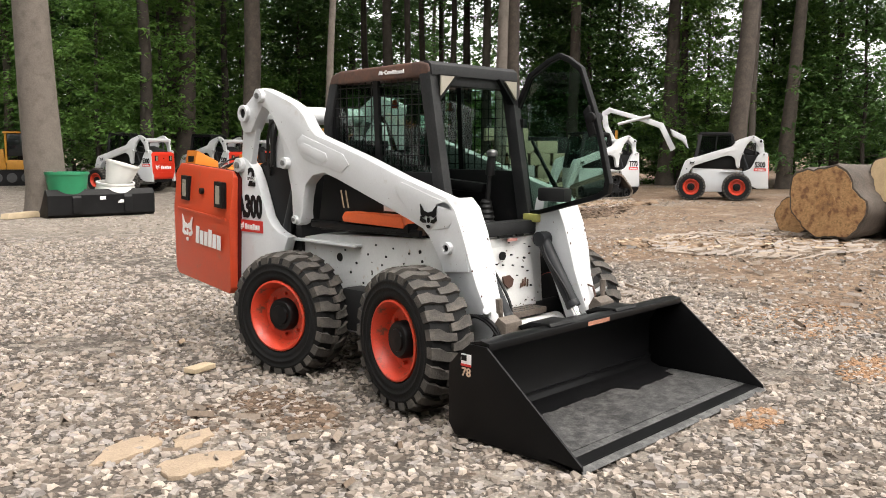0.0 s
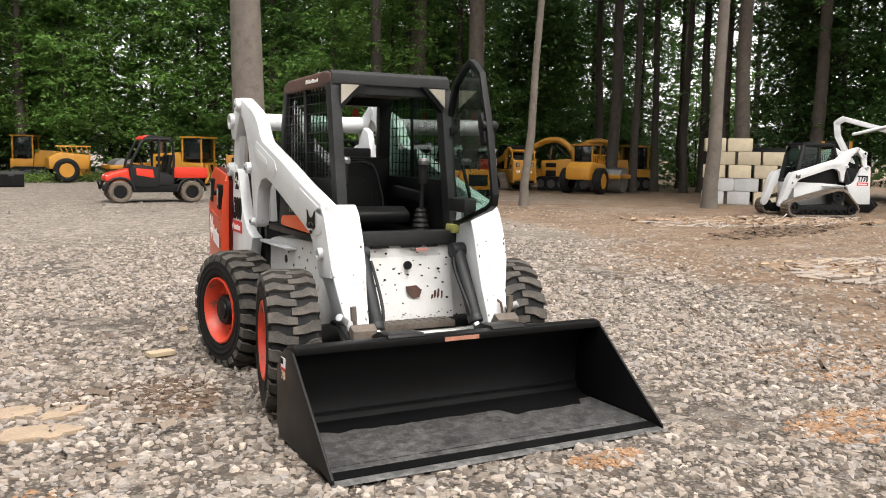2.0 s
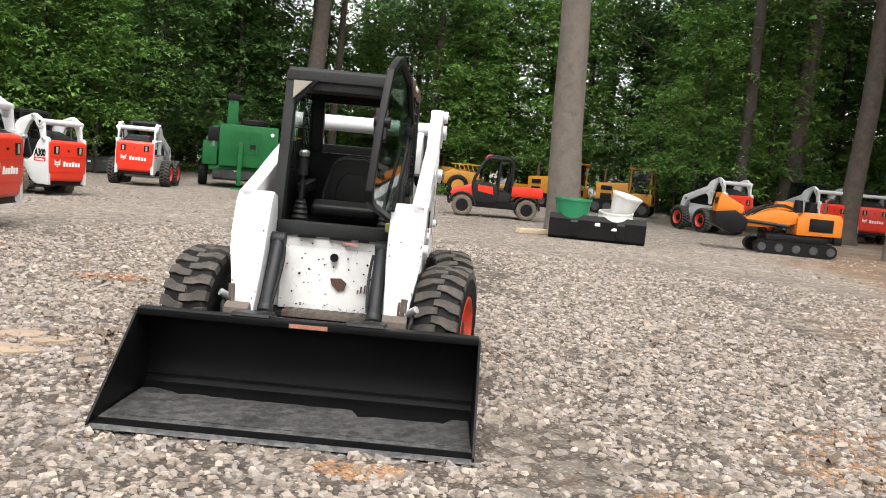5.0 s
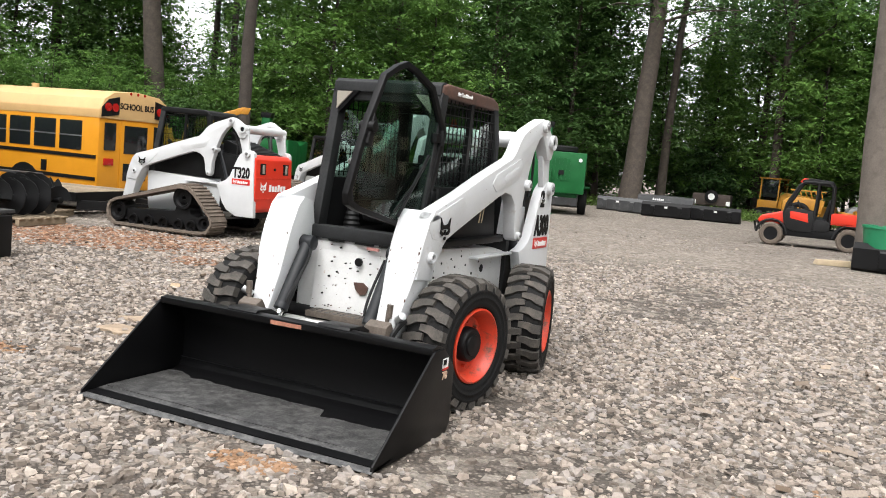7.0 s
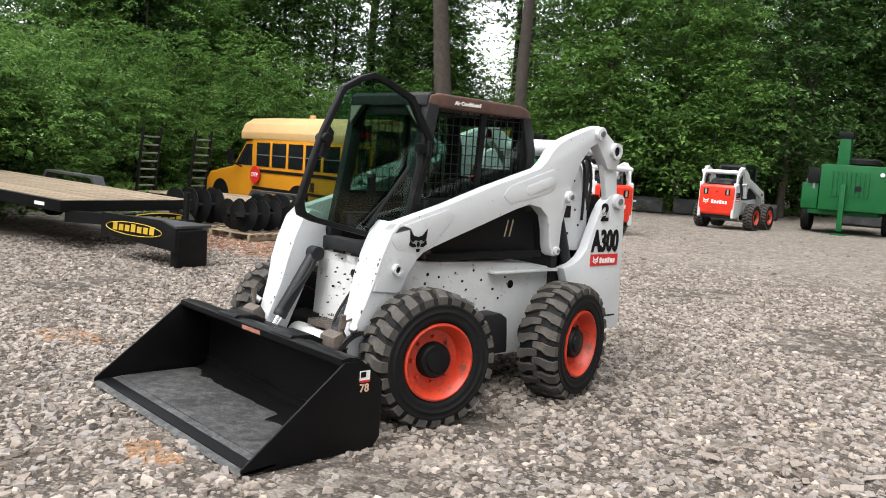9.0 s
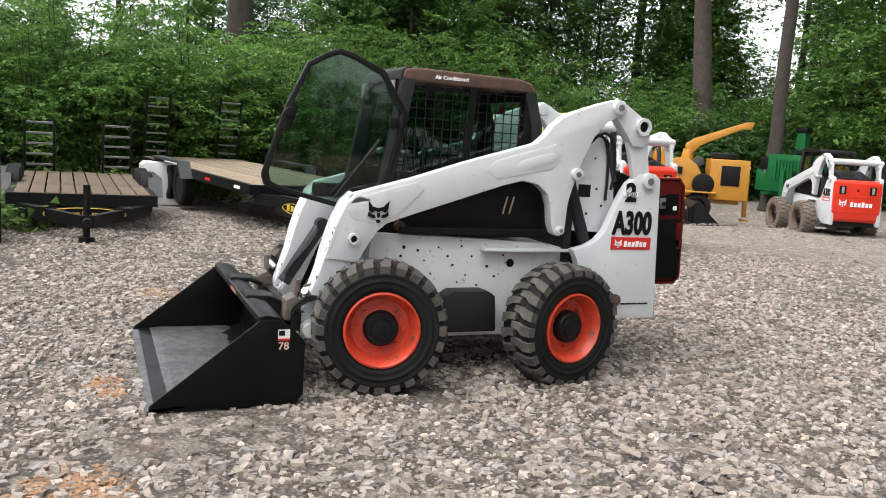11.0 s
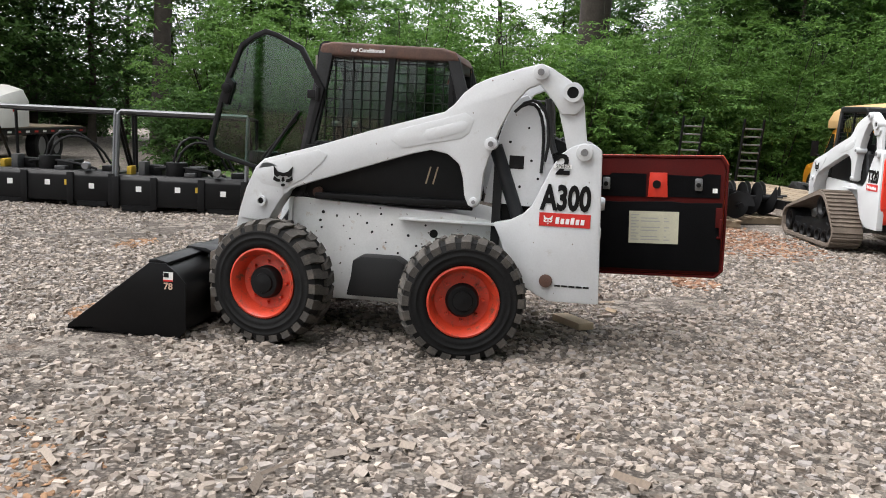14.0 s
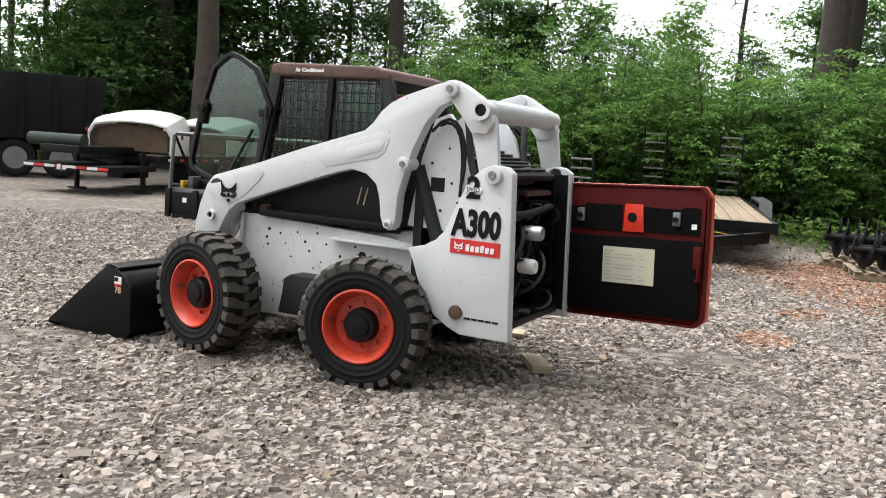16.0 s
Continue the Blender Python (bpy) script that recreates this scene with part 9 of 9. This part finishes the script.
def log(at, turn, length, r, label, lobes=0.10, end_m=LOG_END):
    """A felled log whose near end is sawn square; lobes sets how far burls bulge its outline."""
    t = thing("log", label, "log", "sawn logs by the track", at, turn)
    seg = 44
    def ring(y, k):
        out = []
        for i in range(seg):
            a = 2 * math.pi * i / seg
            rr_ = r * (1 + lobes * 2.2 * noise.noise(Vector((math.cos(a) * 1.5, math.sin(a) * 1.5, r * 7 + y * 0.25))) + lobes * 0.5 * noise.noise(Vector((math.cos(a) * 5, math.sin(a) * 5, r * 3 + y)))) * k
            out.append((rr_ * math.cos(a), y, r * 0.95 + rr_ * math.sin(a)))
        return out
    bm = B()
    rings = [[bm.verts.new(p) for p in ring(y, k)] for y, k in ((0, 1.0), (0.08, 1.02), (length * 0.3, 0.98), (length * 0.65, 0.95), (length, 0.92))]
    for p, q in zip(rings, rings[1:]):
        for i in range(seg):
            bm.faces.new((p[i], p[(i + 1) % seg], q[(i + 1) % seg], q[i]))
    bm.faces.new(rings[0])
    bm.faces.new(rings[-1][::-1])
    part("bark", bm, BARK, t)
    bm = B()
    f, g = [bm.verts.new((x, -0.014, z)) for x, y, z in ring(0, 0.95)], [bm.verts.new((x, 0.02, z)) for x, y, z in ring(0, 0.95)]
    bm.faces.new(f)
    bm.faces.new(g[::-1])
    for i in range(seg):
        bm.faces.new((f[i], g[i], g[(i + 1) % seg], f[(i + 1) % seg]))
    end = part("sawn_end", bm, end_m, t)
    bm = B()
    heart = [(x * 0.9 + 0.08 * r, z + 0.10 * r) for x, y, z in ring(3.0, 0.30)]
    heart = [(x, z if lobes > 0.12 else z) for x, z in heart]
    cz = sum(z for x, z in heart) / seg
    prism(bm, [(x, r * 1.05 + (z - cz)) for x, z in heart], "y", -0.022, 0.0)
    part("heart", bm, LOG_HEART, end, smooth=0)


log((10.35, 1.8, 0), -92, 3.2, 0.63, "large burled log with an orange-brown sawn end", 0.16)
log((11.15, 0.95, 0.66), -94, 3.0, 0.42, "pale sawn log lying on top of the pile", 0.08, LOG_PALE)
log((11.45, 0.55, 0), -95, 3.4, 0.40, "log with grey bark beside the pile", 0.10)
log((11.6, 2.75, 0), -92, 2.2, 0.34, "short log with grey bark behind the pile", 0.10)


def sticks(label, material, cx, cy, rx, ry, n, length, seed, lie=None):
    """Broken sticks and bark strips strewn over a patch."""
    g = np.random.default_rng(seed)
    a, r = g.uniform(0, 2 * np.pi, n), np.sqrt(g.uniform(0, 1, n))
    xs, ys = cx + rx * r * np.cos(a), cy + ry * r * np.sin(a)
    verts, faces = [], []
    for k in range(n):
        ln, w = length * g.uniform(0.3, 1.6), g.uniform(0.006, 0.022)
        t = g.uniform(0, math.pi) if lie is None else lie + g.normal(0, 0.5)
        z = ground_height(xs[k], ys[k]) + g.uniform(0.006, 0.05)
        ux, uy, tz = math.cos(t), math.sin(t), g.normal(0, 0.12)
        b = len(verts)
        for s1 in (-1, 1):
            for s2, h in ((-1, 0.0), (1, 0.0), (0.3, 1.4)):
                bend = 0.06 * ln * s1
                verts.append((xs[k] + ux * ln * 0.5 * s1 - uy * (w * s2 + bend), ys[k] + uy * ln * 0.5 * s1 + ux * (w * s2 + bend), z + tz * ln * 0.5 * s1 + w * h))
        faces += [(b, b + 1, b + 4, b + 3), (b + 1, b + 2, b + 5, b + 4), (b + 2, b, b + 3, b + 5)]
    return tagged(new("sticks", tri_mesh("sticks", verts, faces, material)), label, "sticks", kind="stuff")


def chips(name, label, material, cx, cy, rx, ry, n, size, turn=0.0):
    """Shreds of bark or wood strewn over a patch, as one heap."""
    a, r = rng.uniform(0, 2 * np.pi, n), np.sqrt(rng.uniform(0, 1, n)) * rng.uniform(0.6, 1.0, n)
    u, v = rx * r * np.cos(a), ry * r * np.sin(a)
    c, s = math.cos(turn), math.sin(turn)
    return pebbles(name, label, material, cx + u * c - v * s, cy + u * s + v * c, size * rng.uniform(0.5, 1.6, n), 0.22)


CHIP_RED = stone_mat("red_brown_bark_shreds", (0.08, 0.042, 0.025), (0.30, 0.175, 0.105))
CHIP_RED.node_tree.nodes["Color Ramp"].color_ramp.elements[1].color = (0.19, 0.095, 0.055, 1)
CHIP_RED.node_tree.nodes["Color Ramp"].color_ramp.elements[2].color = (0.20, 0.12, 0.08, 1)
chips("bark_chips", "reddish bark chips strewn on the gravel", CHIP_RED, -2.8, 3.4, 0.5, 0.28, 420, 0.032)
chips("bark_chips", "reddish bark chips beside the yard", CHIP_RED, -4.6, 3.6, 0.5, 0.35, 160, 0.034)
chips("bark_chips", "reddish bark chips round the augers", CHIP_RED, -7.2, 4.2, 2.6, 1.5, 3000, 0.036, 0.3)
chips("bark_chips", "reddish bark chips under the trailers", CHIP_RED, -8.6, 3.4, 2.0, 1.6, 1800, 0.036)
WOOD_SHRED = stone_mat("grey_wood_shreds", (0.16, 0.11, 0.075), (0.40, 0.31, 0.22))
for k, c in ((1, (0.22, 0.15, 0.10, 1)), (2, (0.15, 0.10, 0.065, 1))):
    WOOD_SHRED.node_tree.nodes["Color Ramp"].color_ramp.elements[k].color = c
chips("wood_debris", "splintered wood and bark in front of the logs", WOOD_SHRED, 9.2, 2.7, 2.3, 1.0, 1800, 0.09, -0.7)
chips("wood_debris", "brown twigs and bark by the block stack", WOOD_SHRED, 14.6, 10.6, 3.6, 1.2, 1500, 0.11, -0.4)
ORANGE_EARTH = stone_mat("orange_clay_crumbs", (0.15, 0.085, 0.047), (0.34, 0.20, 0.115))
for k, c in ((1, (0.25, 0.145, 0.082, 1)), (2, (0.20, 0.125, 0.078, 1))):
    ORANGE_EARTH.node_tree.nodes["Color Ramp"].color_ramp.elements[k].color = c
chips("clay_patch", "orange clay crumbs trodden into the gravel", ORANGE_EARTH, 0.45, -1.55, 0.28, 0.13, 420, 0.020)
chips("clay_patch", "orange clay crumbs on the bare ground", ORANGE_EARTH, 3.2, -0.9, 0.45, 0.3, 420, 0.02)
chips("clay_patch", "tan clay crumbs on a bare patch", ORANGE_EARTH, -2.5, -1.0, 0.5, 0.25, 380, 0.02, 0.4)

DARK_LITTER = stone_mat("dark_damp_litter", (0.045, 0.030, 0.020), (0.17, 0.115, 0.08))
for k, c in ((1, (0.09, 0.06, 0.042, 1)), (2, (0.12, 0.085, 0.06, 1))):
    DARK_LITTER.node_tree.nodes["Color Ramp"].color_ramp.elements[k].color = c
chips("leaf_litter", "dark damp leaf litter beside the front tyre", DARK_LITTER, -1.32, 0.55, 0.30, 0.55, 900, 0.026, -0.15)
chips("leaf_litter", "dark brown litter on the trampled gravel", DARK_LITTER, -1.75, 0.65, 0.55, 0.3, 260, 0.022)
chips("leaf_litter", "brown bark mulch heaped in front of the logs", DARK_LITTER, 9.6, 3.0, 1.4, 0.6, 1600, 0.07, -0.6)
chips("leaf_litter", "dark brown litter along the track", DARK_LITTER, 13.0, 8.2, 3.4, 0.8, 900, 0.07, 0.3)
chips("clay_patch", "orange clay crumbs by the track", ORANGE_EARTH, 3.6, -0.5, 1.1, 0.8, 900, 0.018)
chips("clay_patch", "reddish clay crumbs at the yard's corner", ORANGE_EARTH, 2.2, -1.7, 0.6, 0.3, 1800, 0.020)
chips("clay_patch", "orange clay crumbs near the cutters", ORANGE_EARTH, -2.7, -2.8, 0.5, 0.2, 300, 0.02)
STICK = stone_mat("grey_brown_sticks", (0.10, 0.07, 0.048), (0.36, 0.27, 0.18))
sticks("broken branches and bark strips in front of the logs", STICK, 9.3, 2.4, 2.2, 1.7, 420, 0.34, 3, -0.5)
sticks("small twigs strewn over the bare ground", STICK, 5.2, 1.2, 3.2, 3.2, 260, 0.11, 4)
sticks("small twigs strewn over the gravel", STICK, -2.6, 1.8, 2.6, 3.2, 110, 0.09, 5)
sticks("dark sticks beside the block stack", STICK, 14.5, 10.2, 3.6, 1.3, 260, 0.36, 6, 0.2)
SLAB = mat("tan_sandstone", (0.27, 0.205, 0.145), 0.9, var=0.16, scale=6, bump=0.5)
for x, y, a, b, turn in ((-2.28, 0.50, 0.24, 0.10, 25), (-2.0, 0.40, 0.15, 0.09, 40), (-2.16, 0.08, 0.20, 0.12, -14)):
    bm = B()
    prism(bm, [(a * math.cos(u) * (1 + 0.55 * noise.noise(Vector((math.cos(u) * 2, math.sin(u) * 2, x * 9)))), b * math.sin(u) * (1 + 0.6 * noise.noise(Vector((math.cos(u) * 2, math.sin(u) * 2, y * 9))))) for u in [2 * math.pi * i / 22 for i in range(22)]], "z", -0.03, 0.006)
    o = part("flat_stone", bm, SLAB, bevel=0.008)
    tagged(o, "flat tan sandstone slab sunk in the gravel", "stone", "flat stones in the gravel")
    o.matrix_basis = pose(x, y, 0, 0, 0, turn)

o = chips("leaf_litter", "brown leaves and bark lying on the trailer deck", DARK_LITTER, -9.5, 1.4, 0.75, 0.45, 420, 0.05)
o.location.z = 0.70
o = chips("leaf_litter", "dry bark lying on the trailer deck", CHIP_RED, -8.7, 1.9, 0.5, 0.35, 160, 0.045)
o.location.z = 0.67
